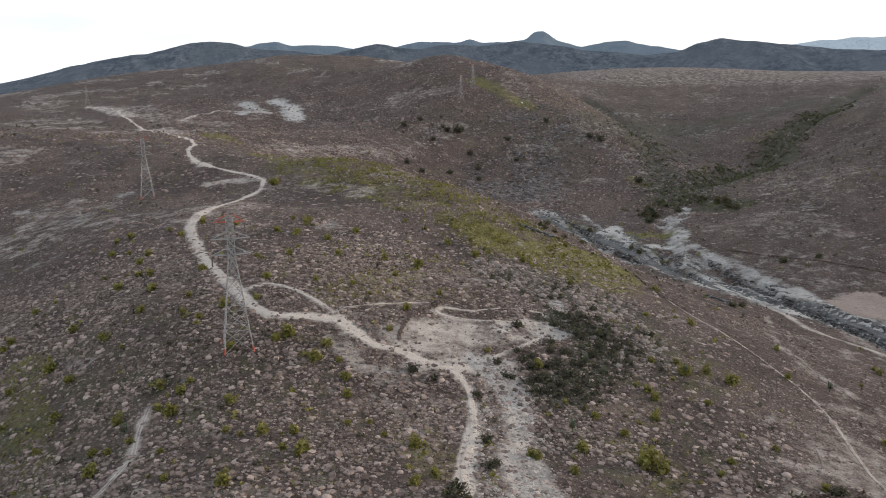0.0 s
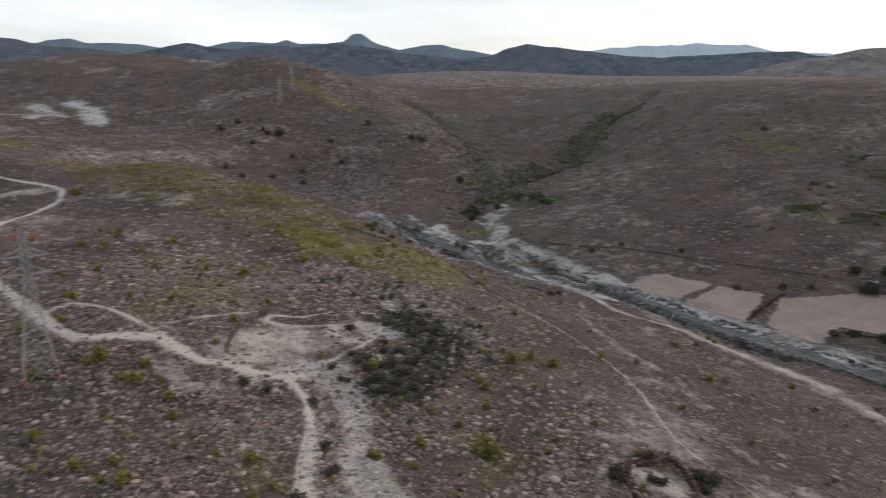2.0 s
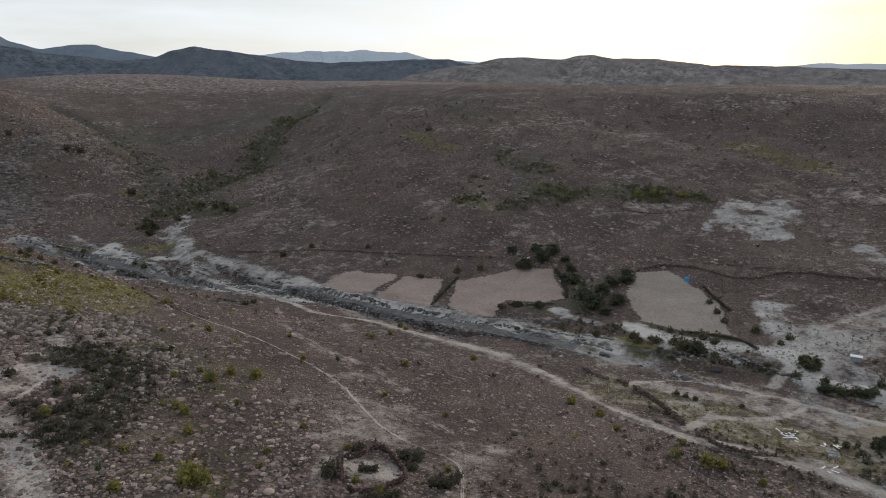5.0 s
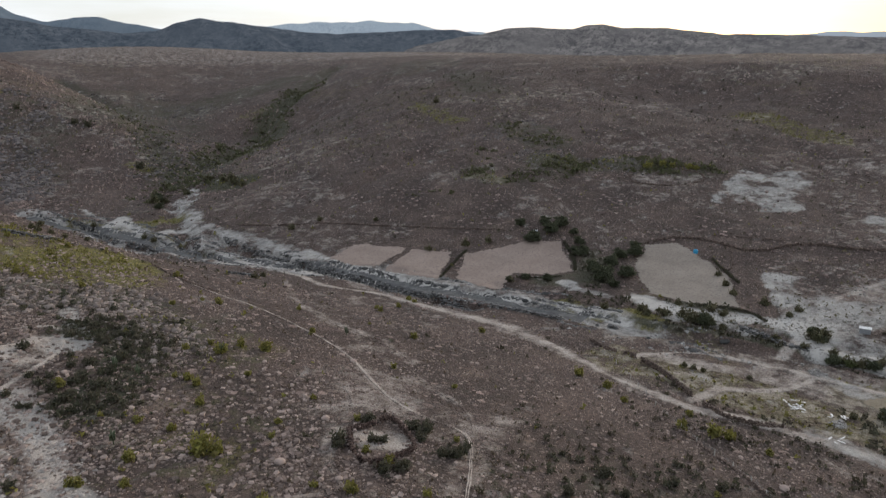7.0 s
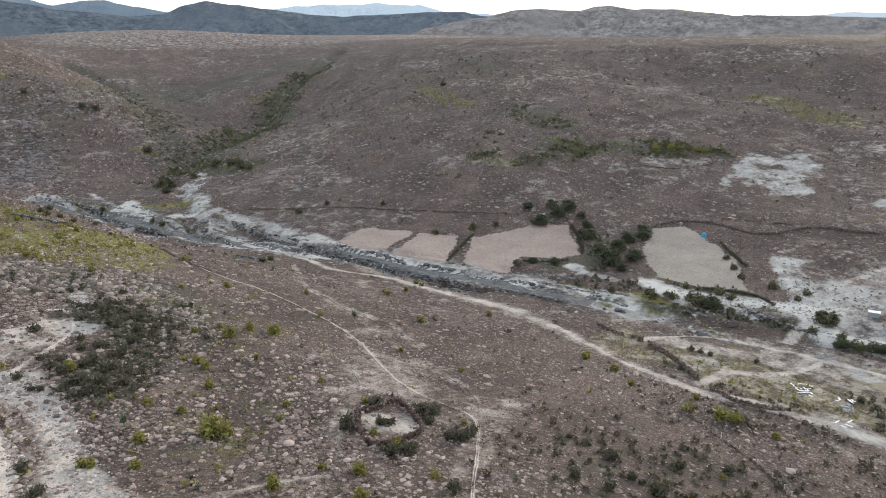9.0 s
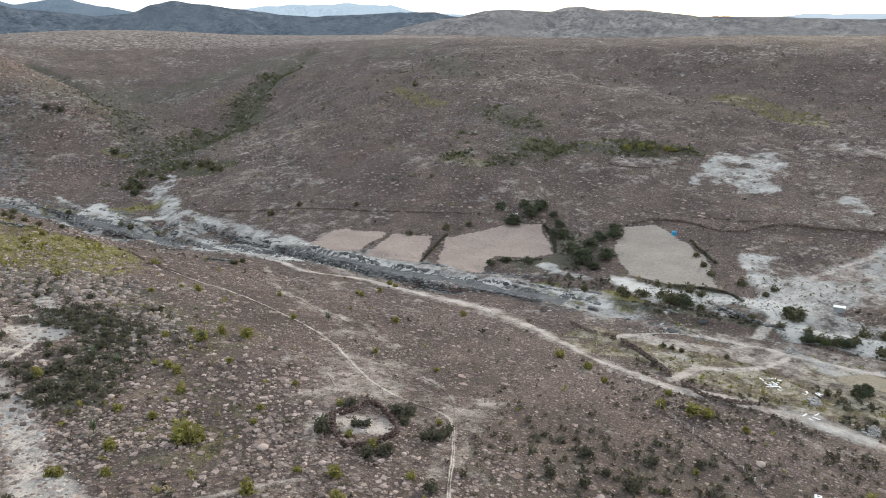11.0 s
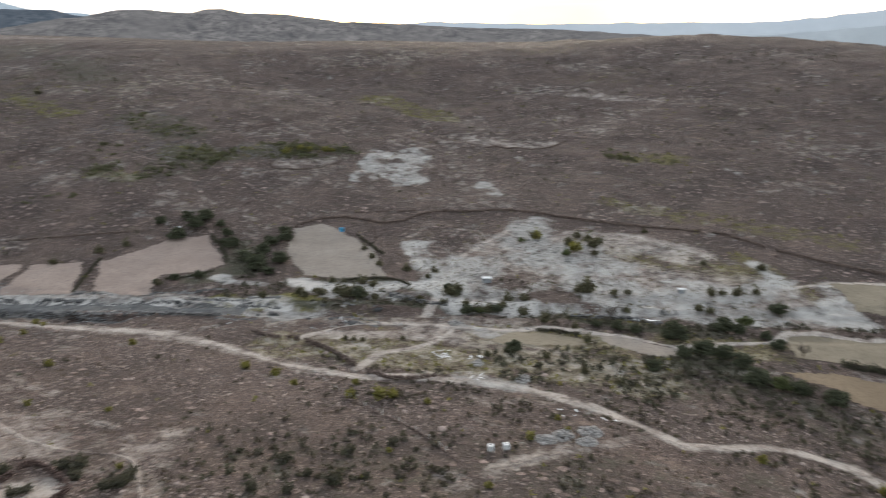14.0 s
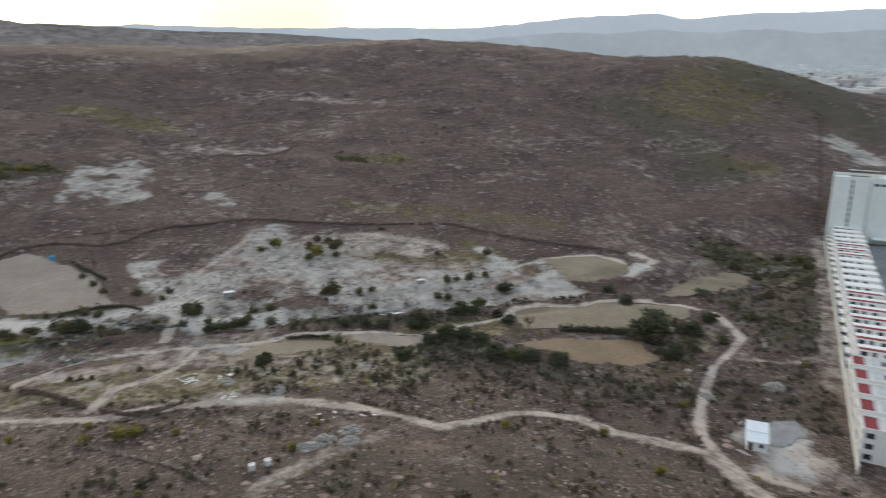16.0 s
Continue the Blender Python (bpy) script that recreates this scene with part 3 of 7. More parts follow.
# dark green scrub in gullies and on slopes; some lines paint a shaded bank or slope
THICKET_SHADE = [(((372.2, 334.3), (401.3, 322.1), (421.4, 301.6), (438.6, 283.3), (448.3, 264.8)), 20.0, 0.5), (((432.4, 426.3), (419.6, 381.8)), 26.0, 0.52), (((321.1, 355.9), (327.4, 336.4), (351.4, 328)), 16.0, 0.42), (((36, 186), (42, 176), (33, 158), (28, 152)), 7.0, 0.62), (((227, 165), (234, 143), (243, 124), (249, 105), (252, 91), (255, 77)), 3.5, 0.75), (((20, 228), (33, 212), (45, 214), (52, 200), (52, 178)), 13.0, 0.56), (((60, 185), (50, 150), (36, 128), (28, 104)), 20.0, 0.34), (((-30, 150), (-50, 125), (-30, 100)), 26.0, 0.30), (((-90, 150), (-75, 120)), 22.0, 0.5), (((256, 72), (256, 45), (255, 20), (262, -5)), 4.5, 0.7), (((84, 520), (106, 472), (120, 430), (130, 390), (150, 345)), 5.0, 0.55), (((95, 70), (118, 20), (122, -25), (118, -60)), 34.0, 0.32), (((726, -311), (718, -360), (660, -377), (608, -379)), 40.0, 0.6), (((667, 1122), (553, 1000), (482, 924)), 26.0, 0.6), (((500, 940), (442, 898), (415, 865), (303, 695), (232, 612), (200, 586)), 24.0, 0.82), (((246, 1253), (275, 1054), (217, 729), (195, 610)), 20.0, 0.58), (((267, 1135), (318, 1160), (366, 1034), (236, 754)), 44.0, 0.46), (((82, 819), (110, 790), (130, 744), (90, 700), (90, 650), (60, 620), (20, 650)), 38.0, 0.42), (((213, 542), (220, 515)), 15.0, 0.8),
           (((300, 1060), (240, 940), (210, 800)), 60.0, 0.6), (((560, 1090), (420, 1060), (330, 1030)), 50.0, 0.55), (((700, 900), (620, 800)), 60.0, 0.45), (((379, 351), (400, 321), (420, 300)), 15.0, 0.62), (((34, 185), (40, 181), (43, 172), (37, 162), (30, 152), (26, 148)), 8.0, 0.72),
           (((262, 98), (268, 140), (250, 168)), 5.0, 0.7), (((217, 31), (205, 12), (215, -7), (203, -21), (195, -38), (192, -54)), 13.0, 0.42), (((225, 10), (232, 0), (222, -16)), 7.0, 0.8),
           (((281, -124), (255, -131), (228, -126), (285, -160)), 16.0, 0.45), (((347, -145), (335, -160), (318, -172)), 14.0, 0.7), (((189, -84), (193, -97), (195, -110), (170, -100)), 10.0, 0.35),
           (((285, 228), (262, 205), (240, 215)), 8.0, 0.7), (((600, 700), (560, 640), (520, 560)), 25.0, 0.5), (((650, -160), (560, -200), (480, -190)), 30.0, 0.55), (((-74, 111), (-90, 130)), 8.0, 0.6)]


def cover(x, y):
    """Bare earth, grass, pale tuff, and dark scrub with some painted shade, each from 0 to 1."""
    out = np.zeros((len(x), 4))
    wob = (fbm(x, y, 14, 51) - 0.5)
    for channel, lines in ((0, BARE), (1, GREEN), (2, TUFF), (3, THICKET_SHADE)):
        for line, half, much in lines:
            xs, ys = [p[0] for p in line], [p[1] for p in line]
            pad = half * 3
            k = np.nonzero((x > min(xs) - pad) & (x < max(xs) + pad) & (y > min(ys) - pad) & (y < max(ys) + pad))[0]
            d = away(x[k], y[k], line) + wob[k] * (half * 0.9 + 1.2)
            out[k, channel] = np.maximum(out[k, channel], min(1.0, much * 1.22) * smooth(1.55 - d / half))
    far = np.hypot(x, y)
    patch = smooth((fbm(x, y, 130, 71, 5) - 0.52) / 0.16)
    out[:, 1] = np.maximum(out[:, 1], 0.30 * patch * smooth((far - 330) / 150))
    murk = smooth((fbm(x, y, 150, 73, 6) - 0.46) / 0.12)
    out[:, 3] = np.maximum(out[:, 3], 0.26 * murk * (1 - 0.8 * smooth((60 - x) / 80)) * smooth((far - 300) / 200))
    dry = smooth((fbm(x, y, 46, 81, 5) - 0.50) / 0.18)
    west = smooth((far - 230) / 150) * smooth((140 - x) / 200)
    out[:, 0] = np.maximum(out[:, 0], (0.36 + 0.14 * west) * dry)
    out[:, 3] *= 1 - 0.7 * west
    plateau = smooth((far - 1400) / 70) * smooth((x - 150) / 150) * smooth((1150 - x) / 200)
    out[:, 0] = np.maximum(out[:, 0], 0.46 * plateau)
    brink = smooth((far - 1050) / 150) * smooth((x - 150) / 150) * smooth((1150 - x) / 200) * (0.7 + 0.6 * (fbm(x, y, 60, 75, 4) - 0.5))
    out[:, 3] = np.maximum(out[:, 3], 0.36 * brink) * (1 - plateau)
    return out


build_ground()


# ---- far mountains ----
def mountain_range(name, label, mat, outline, near, far, foot, seed):
    """A range whose crest follows (degrees to the right of +y, degrees above the eye's level)."""
    a0, a1 = outline[0][0], outline[-1][0]
    az = np.arange(a0, a1, 0.15)
    crest = np.interp(az, [p[0] for p in outline], [p[1] for p in outline])
    k = np.ones(3) / 3
    crest = crest + 0.16 * (fbm(az, az * 0 + seed, 1.1, seed, 4) - 0.5)
    crest = np.convolve(np.pad(crest, 1, mode="edge"), k, "valid")
    s = np.linspace(0, 1.3, 28)
    S, A = np.meshgrid(s, np.radians(az), indexing="ij")
    R = near + (far - near) * S
    x, y = R * np.sin(A), R * np.cos(A)
    top = EYE[2] + far * np.tan(np.radians(crest))[None, :]
    spur = np.abs(fbm(x, y, (far - near) * 0.9, seed, 5) - 0.5) * 2
    rise = np.where(S <= 1, smooth(S) * (1 - 0.55 * spur * 4 * S * (1 - S)), 1 - 1.2 * (S - 1))
    rise = rise + (fbm(x, y, 110, seed + 3, 4) - 0.5) * 0.16 * np.clip(1.15 - S, 0, 1) * smooth(S * 4)
    z = foot + (top - foot) * rise
    ob = new(name, fast_mesh(name, np.stack([x, y, z], -1).reshape(-1, 3), quad_grid(len(s), len(az)), mat))
    return tagged(ob, label, "mountains", kind="structure")


# each range's haze is put into its base colour and emission
mountain_range("mountains_blue", "hazy blue mountains with a pointed peak", hazy_mountain_material("hazy_blue_mountain", (0.075, 0.095, 0.115), (0.10, 0.12, 0.14), 0.55),
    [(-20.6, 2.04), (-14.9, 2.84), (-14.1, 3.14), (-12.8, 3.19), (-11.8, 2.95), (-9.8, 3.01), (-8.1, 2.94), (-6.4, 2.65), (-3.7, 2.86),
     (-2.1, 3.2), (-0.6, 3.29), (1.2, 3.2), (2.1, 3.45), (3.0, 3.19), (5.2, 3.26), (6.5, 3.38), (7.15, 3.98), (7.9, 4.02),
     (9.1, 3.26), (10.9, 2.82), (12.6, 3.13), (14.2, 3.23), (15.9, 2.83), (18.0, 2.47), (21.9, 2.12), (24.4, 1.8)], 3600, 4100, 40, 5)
mountain_range("mountains_pale", "pale hazy mountains on the horizon", hazy_mountain_material("hazy_pale_mountain", (0.17, 0.20, 0.225), (0.20, 0.23, 0.25), 0.9),
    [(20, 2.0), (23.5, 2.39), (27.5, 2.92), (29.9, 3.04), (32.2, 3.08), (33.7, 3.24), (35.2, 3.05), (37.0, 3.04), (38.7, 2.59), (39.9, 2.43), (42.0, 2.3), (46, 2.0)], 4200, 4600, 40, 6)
mountain_range("mountains_dark", "dark scrub-covered mountains beyond the plateau", hazy_mountain_material("hazy_dark_mountain", (0.036, 0.045, 0.056), (0.090, 0.099, 0.110), 0.50),
    [(-60, -1.0), (-42, -0.8), (-33.6, -0.14), (-31.6, 0.11), (-29.6, 0.61), (-27.4, 1.27), (-24.4, 1.92), (-22.2, 2.23), (-20.6, 2.69), (-19.0, 3.07), (-17.6, 3.22),
     (-16.1, 3.07), (-14.5, 2.64), (-11.6, 2.54), (-9.0, 2.25), (-7.2, 2.64), (-5.2, 3.16), (-3.7, 2.91), (-1.9, 2.69), (-0.1, 3.03),
     (3.0, 2.98), (5.6, 3.34), (8.7, 3.02), (11.3, 2.57), (15.5, 2.14), (18.0, 2.35), (19.1, 2.86), (20.9, 3.3), (23.0, 2.97),
     (25.7, 2.74), (28.5, 2.37), (31.2, 2.19), (36.0, 2.44), (40.3, 2.56), (41.6, 2.22), (43.3, 2.04), (47, 1.5)], 2500, 3000, 40, 7)
mountain_range("mountains_east", "long brown ridge, evening haze in its colour", hazy_mountain_material("hazy_ridge", (0.058, 0.056, 0.057), (0.165, 0.152, 0.143), 0.55),
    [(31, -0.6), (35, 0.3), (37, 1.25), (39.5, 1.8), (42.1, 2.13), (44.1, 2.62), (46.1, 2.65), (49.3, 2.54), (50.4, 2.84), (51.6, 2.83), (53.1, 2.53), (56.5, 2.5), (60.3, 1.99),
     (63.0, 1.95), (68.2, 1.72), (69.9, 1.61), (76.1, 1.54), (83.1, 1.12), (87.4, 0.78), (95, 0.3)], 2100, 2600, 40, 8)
mountain_range("mountains_west_range", "range beyond the town, hazed pale grey-blue", hazy_mountain_material("hazy_grey_range", (0.190, 0.210, 0.228), (0.208, 0.227, 0.243), 0.92, 0.0025, 0.0),
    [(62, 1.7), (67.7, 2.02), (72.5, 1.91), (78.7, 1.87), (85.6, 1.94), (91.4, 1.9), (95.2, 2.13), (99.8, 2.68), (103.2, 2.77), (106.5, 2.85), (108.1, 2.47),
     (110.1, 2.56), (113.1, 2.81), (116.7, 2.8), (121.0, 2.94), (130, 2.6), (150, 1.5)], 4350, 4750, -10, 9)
mountain_range("mountains_foothills", "low foothills behind the town, hazed grey-blue", hazy_mountain_material("hazy_grey_foothill", (0.150, 0.166, 0.176), (0.184, 0.201, 0.211), 0.90, 0.003, 0.12),
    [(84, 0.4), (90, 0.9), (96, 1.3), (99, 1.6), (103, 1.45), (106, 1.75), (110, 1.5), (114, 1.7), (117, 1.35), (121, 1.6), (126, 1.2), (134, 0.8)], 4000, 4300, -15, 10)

# ---- things ----
def beam(bm, a, b, w):
    """A square bar from a to b."""
    a, b = Vector(a), Vector(b)
    m = Matrix.Translation((a + b) / 2) @ (b - a).to_track_quat("Z", "Y").to_matrix().to_4x4() @ Matrix.Diagonal((w, w, (b - a).length, 1))
    bmesh.ops.create_cube(bm, size=1, matrix=m)


def part(name, bm, mat, parent=None, label="", smoothed=False):
    me = bpy.data.meshes.new(name)
    bm.to_mesh(me)
    bm.free()
    me.materials.append(mat)
    if smoothed:
        me.polygons.foreach_set("use_smooth", [True] * len(me.polygons))
    ob = new(name, me)
    ob.parent = parent
    return tagged(ob, label)


def at_ground(x, y, dz=0.0, turn=0.0, size=1.0):
    return Matrix.LocRotScale((x, y, float(height(x, y)) + dz), Euler((0, 0, radians(turn))), (size,) * 3)


def painted(name, colour, rough=0.6, metal=0.0, wear=0.25, size=1.0):
    m, n, l, b = material(name, rough)
    v = coords(n)
    dark = tuple(c * (1 - wear) for c in colour)
    c = blend(n, l, span(n, l, noise_node(n, l, v, 1.3 * size, 5, 0.7), 0.4, 0.65), colour, dark)
    c = blend(n, l, span(n, l, noise_node(n, l, v, 14 * size, 3), 0.45, 0.75), c, tuple(x * (1 - wear * 0.7) for x in colour))
    l.new(c, b.inputs["Base Color"])
    b.inputs["Metallic"].default_value = metal
    return m


STEEL = painted("galvanised_steel", (0.33, 0.325, 0.315), 0.6, 0.1)
RED_PAINT = painted("red_tower_paint", (0.42, 0.10, 0.06), 0.6)


def lattice_tower(x, y, turn, high=30.0):
    tower = tagged(new("transmission_tower"), "galvanised lattice transmission tower with red bands", "pylon", "power line towers")
    tower.matrix_basis = at_ground(x, y, -0.2, turn)
    def half(z):
        return 3.2 + (0.75 - 3.2) * min(z / (0.72 * high), 1.0)
    levels = [0, 0.17, 0.32, 0.45, 0.56, 0.65, 0.72, 0.79, 0.86, 0.93, 1.0]
    corners = [(-1, -1), (1, -1), (1, 1), (-1, 1)]
    def spot(c, z):
        return Vector((c[0] * half(z), c[1] * half(z), z))
    for c in corners:
        bm = bmesh.new()
        beam(bm, spot(c, 1.3), spot(c, 0.72 * high), 0.12)
        beam(bm, spot(c, 0.72 * high), spot(c, high), 0.12)
        leg = part("leg", bm, STEEL, tower)
        bm = bmesh.new()
        beam(bm, spot(c, 0), spot(c, 1.3), 0.3)
        part("leg_foot", bm, RED_PAINT, leg, "red painted tower foot")
    for k in range(4):
        a, b = corners[k], corners[(k + 1) % 4]
        bm = bmesh.new()
        for lo, hi in zip(levels, levels[1:]):
            lo, hi = lo * high, hi * high
            beam(bm, spot(a, lo), spot(b, hi), 0.10)
            beam(bm, spot(b, lo), spot(a, hi), 0.10)
            beam(bm, spot(a, hi), spot(b, hi), 0.10)
        part("bracing", bm, STEEL, tower)
    for zf in (0.74, 0.86, 0.985):
        for side in (-1, 1):
            bm = bmesh.new()
            tip = Vector((side * (4.2 if zf < 0.95 else 3.2), 0, zf * high))
            for c in (-0.75, 0.75):
                beam(bm, (side * 0.75, c, zf * high), tip, 0.15)
                beam(bm, (side * 0.75, c, zf * high + 1.6), tip, 0.10)
            arm = part("cross_arm", bm, RED_PAINT if zf > 0.95 else STEEL, tower, "red painted cross arm" if zf > 0.95 else "")
            bm = bmesh.new()
            for k in range(9):
                bmesh.ops.create_cone(bm, cap_ends=True, segments=8, radius1=0.2, radius2=0.13, depth=0.2, matrix=Matrix.Translation(tip - Vector((0, 0, 0.3 + 0.26 * k))))
            part("insulator", bm, GLAZE, arm)
    return tower


GLAZE = painted("brown_insulator_glaze", (0.10, 0.06, 0.045), 0.3)
for tx, ty, tt in ((-47, 151, 20), (-147, 345, 18), (-481, 967, 25), (22, 870, 40), (38, 905, 40)):
    lattice_tower(tx, ty, tt)

# ---- rocks, walls and plants ----
def rock_shape(seed, flat=0.7):
    """An uneven stone of twenty faces, about one metre across."""
    rnd = random.Random(seed)
    bm = bmesh.new()
    bmesh.ops.create_icosphere(bm, subdivisions=1, radius=0.5)
    for v in bm.verts:
        v.co = v.co * rnd.uniform(0.72, 1.12)
        v.co.z *= flat
    vs = np.array([v.co[:] for v in bm.verts])
    fs = np.array([[v.index for v in f.verts] for f in bm.faces])
    bm.free()
    return vs, fs


def pebble_shape(seed):
    """A cheap uneven stone: a tapered lump with five rounded sides."""
    rnd = random.Random(seed)
    foot = [(math.cos(a), math.sin(a)) for a in (0.6, 2.2, 3.8, 5.3)]
    vs = [(x * rnd.uniform(0.42, 0.58), y * rnd.uniform(0.42, 0.58), -0.15) for x, y in foot]
    vs += [(x * rnd.uniform(0.26, 0.44), y * rnd.uniform(0.26, 0.44), rnd.uniform(0.24, 0.42)) for x, y in foot]
    fs = [(i, (i + 1) % 4, 4 + (i + 1) % 4, 4 + i) for i in range(4)] + [(4, 5, 6, 7)]
    return np.array(vs), np.array(fs)


def leaf_cloud(seed, count, leaf, width=0.5, tall=0.75, hollow=0.35):
    """A crown of many small three-cornered leaf sprays in an uneven dome, about one metre across."""
    rng = np.random.default_rng(seed)
    d = rng.normal(size=(count, 3))
    d[:, 2] = np.abs(d[:, 2]) * 0.9 + rng.uniform(-0.25, 0.1, count)
    d /= np.linalg.norm(d, axis=1)[:, None]
    lump = 0.75 + 0.35 * np.sin(d[:, 0] * 4.1 + seed) * np.sin(d[:, 1] * 3.7 + seed * 2) + 0.2 * np.sin(d[:, 2] * 7 + seed)
    c = d * (rng.uniform(hollow, 1.0, count) ** 0.6 * lump)[:, None] * (width, width, tall)
    c[:, 2] = np.maximum(c[:, 2] + 0.12, 0.02)
    a, b = rng.normal(size=(count, 3)), rng.normal(size=(count, 3))
    a /= np.linalg.norm(a, axis=1)[:, None]
    b /= np.linalg.norm(b, axis=1)[:, None]
    s = (leaf * rng.uniform(0.6, 1.3, count))[:, None]
    vs = np.stack([c - a * s * 0.6, c + a * s * 0.6 + b * s * 0.3, c + b * s], 1).reshape(-1, 3)
    return vs, np.arange(count * 3).reshape(-1, 3)


def spread(name, shapes, x, y, size, mat, seed, sink=0.1, smoothed=False, lift=0.0):
    """One mesh of many copies of the shapes, each turned and set on the ground."""
    rng = np.random.default_rng(seed)
    n = len(x)
    z = height(x, y) - sink * size + lift
    turn, pick = rng.uniform(0, 2 * math.pi, n), rng.integers(0, len(shapes), n)
    squash = rng.uniform(0.75, 1.25, n)
    vs, fs, base = [], [], 0
    for k, (sv, sf) in enumerate(shapes):
        i = np.nonzero(pick == k)[0]
        c, s = np.cos(turn[i])[:, None], np.sin(turn[i])[:, None]
        m = size[i][:, None]
        px = (sv[None, :, 0] * c - sv[None, :, 1] * s) * m + x[i][:, None]
        py = (sv[None, :, 0] * s + sv[None, :, 1] * c) * m + y[i][:, None]
        pz = sv[None, :, 2] * m * squash[i][:, None] + z[i][:, None]
        vs.append(np.stack([px, py, pz], -1).reshape(-1, 3))
        fs.append((sf[None] + (np.arange(len(i)) * len(sv))[:, None, None]).reshape(-1, sf.shape[1]) + base)
        base += len(i) * len(sv)
    return fast_mesh(name, np.concatenate(vs), np.concatenate(fs), mat, smoothed)


def sector(n, r0, r1, seed, a0=-36, a1=127, lean=0.0):
    """Random places between two distances; lean 0 thins out with distance, 1 is even."""
    rng = np.random.default_rng(seed)
    u = rng.uniform(0, 1, n)
    r = (r0 ** (1 + lean) + u * (r1 ** (1 + lean) - r0 ** (1 + lean))) ** (1 / (1 + lean))
    a = np.radians(rng.uniform(a0, a1, n))
    return r * np.sin(a), r * np.cos(a), r, rng


def stone_material():
    m, n, l, b = material("weathered_stone", 0.92)
    island = n.new("ShaderNodeNewGeometry").outputs["Random Per Island"]
    v = coords(n)
    c = blend(n, l, product(n, l, island, island), (0.110, 0.079, 0.064), (0.44, 0.345, 0.290))
    c = blend(n, l, span(n, l, noise_node(n, l, v, 3.0, 5, 0.7), 0.50, 0.70), c, (0.24, 0.20, 0.175))
    c = blend(n, l, span(n, l, noise_node(n, l, v, 0.06, 3), 0.4, 0.65, 0.0, 0.4), c, (0.30, 0.225, 0.195))
    l.new(c, b.inputs["Base Color"])
    relief_bump(n, l, b, noise_node(n, l, v, 6.0, 5, 0.7), 0.6, 0.08)
    return m


def leaf_material(name, dark, light, dry=None):
    m, n, l, b = material(name, 0.75)
    island = n.new("ShaderNodeNewGeometry").outputs["Random Per Island"]
    c = blend(n, l, island, dark, light)
    if dry:
        c = blend(n, l, span(n, l, noise_node(n, l, coords(n), 0.5, 3), 0.42, 0.6), c, dry)
    l.new(c, b.inputs["Base Color"])
    # thin leaves let some light through
    glow = n.new("ShaderNodeBsdfTranslucent")
    l.new(c, glow.inputs["Color"])
    mix = n.new("ShaderNodeMixShader")
    mix.inputs[0].default_value = 0.28
    l.new(b.outputs[0], mix.inputs[1])
    l.new(glow.outputs[0], mix.inputs[2])
    l.new(mix.outputs[0], n["Material Output"].inputs["Surface"])
    return m


def broken_stone(name, dark, light):
    """Loose angular stone, each piece of its own shade."""
    m, n, l, b = material(name, 0.92)
    c = blend(n, l, n.new("ShaderNodeNewGeometry").outputs["Random Per Island"], dark, light)
    c = blend(n, l, span(n, l, noise_node(n, l, coords(n), 2.5, 5, 0.7), 0.45, 0.7), c, tuple(k * 0.8 for k in dark))
    l.new(c, b.inputs["Base Color"])
    return m


STONE = stone_material()
DARK_LEAF = leaf_material("dark_scrub_leaf", (0.046, 0.048, 0.030), (0.115, 0.112, 0.068), (0.098, 0.085, 0.062))
TREE_LEAF = leaf_material("tree_leaf", (0.042, 0.049, 0.028), (0.132, 0.138, 0.080))
LIGHT_LEAF = leaf_material("light_tree_leaf", (0.062, 0.076, 0.028), (0.135, 0.150, 0.058))
YELLOW_LEAF = leaf_material("yellow_green_leaf", (0.13, 0.128, 0.028), (0.28, 0.255, 0.062), (0.19, 0.165, 0.058))
DRY_LEAF = leaf_material("dry_scrub_leaf", (0.075, 0.056, 0.040), (0.17, 0.13, 0.085), (0.10, 0.075, 0.05))
TWIG = leaf_material("twiggy_scrub", (0.055, 0.046, 0.036), (0.135, 0.112, 0.082), (0.085, 0.080, 0.048))
DRY_GRASS = leaf_material("straw_tussock", (0.10, 0.088, 0.045), (0.24, 0.205, 0.12), (0.15, 0.128, 0.08))
BARK = painted("grey_bark", (0.11, 0.085, 0.065), 0.9, 0, 0.4, 3)
ROCKS = [rock_shape(k) for k in range(10)]
HILL_STONE = broken_stone("brown_hill_stone", (0.105, 0.075, 0.065), (0.40, 0.305, 0.262))
# crags turned from the sun: their shade is put into this darker colour
SHADED_CRAG_STONE = broken_stone("shaded_crag_stone", (0.060, 0.052, 0.050), (0.25, 0.215, 0.20))
SLOPE_STONE = broken_stone("brown_slope_stone", (0.070, 0.051, 0.042), (0.31, 0.240, 0.200))
# greyer, darker copy for the outcrop: its slope's shade is put into the colour
SHADED_OUTCROP_STONE = broken_stone("shaded_outcrop_stone", (0.095, 0.076, 0.066), (0.34, 0.280, 0.242))
SPOIL = broken_stone("grey_spoil", (0.19, 0.174, 0.154), (0.47, 0.438, 0.395))
CREEK_STONE = broken_stone("mixed_creek_stone", (0.055, 0.053, 0.050), (0.50, 0.475, 0.44))
WASH_STONE = broken_stone("pale_wash_stone", (0.20, 0.172, 0.150), (0.50, 0.450, 0.400))


def bare_share(x, y):
    c = cover(x, y)
    return np.maximum(c[:, 0], c[:, 2])


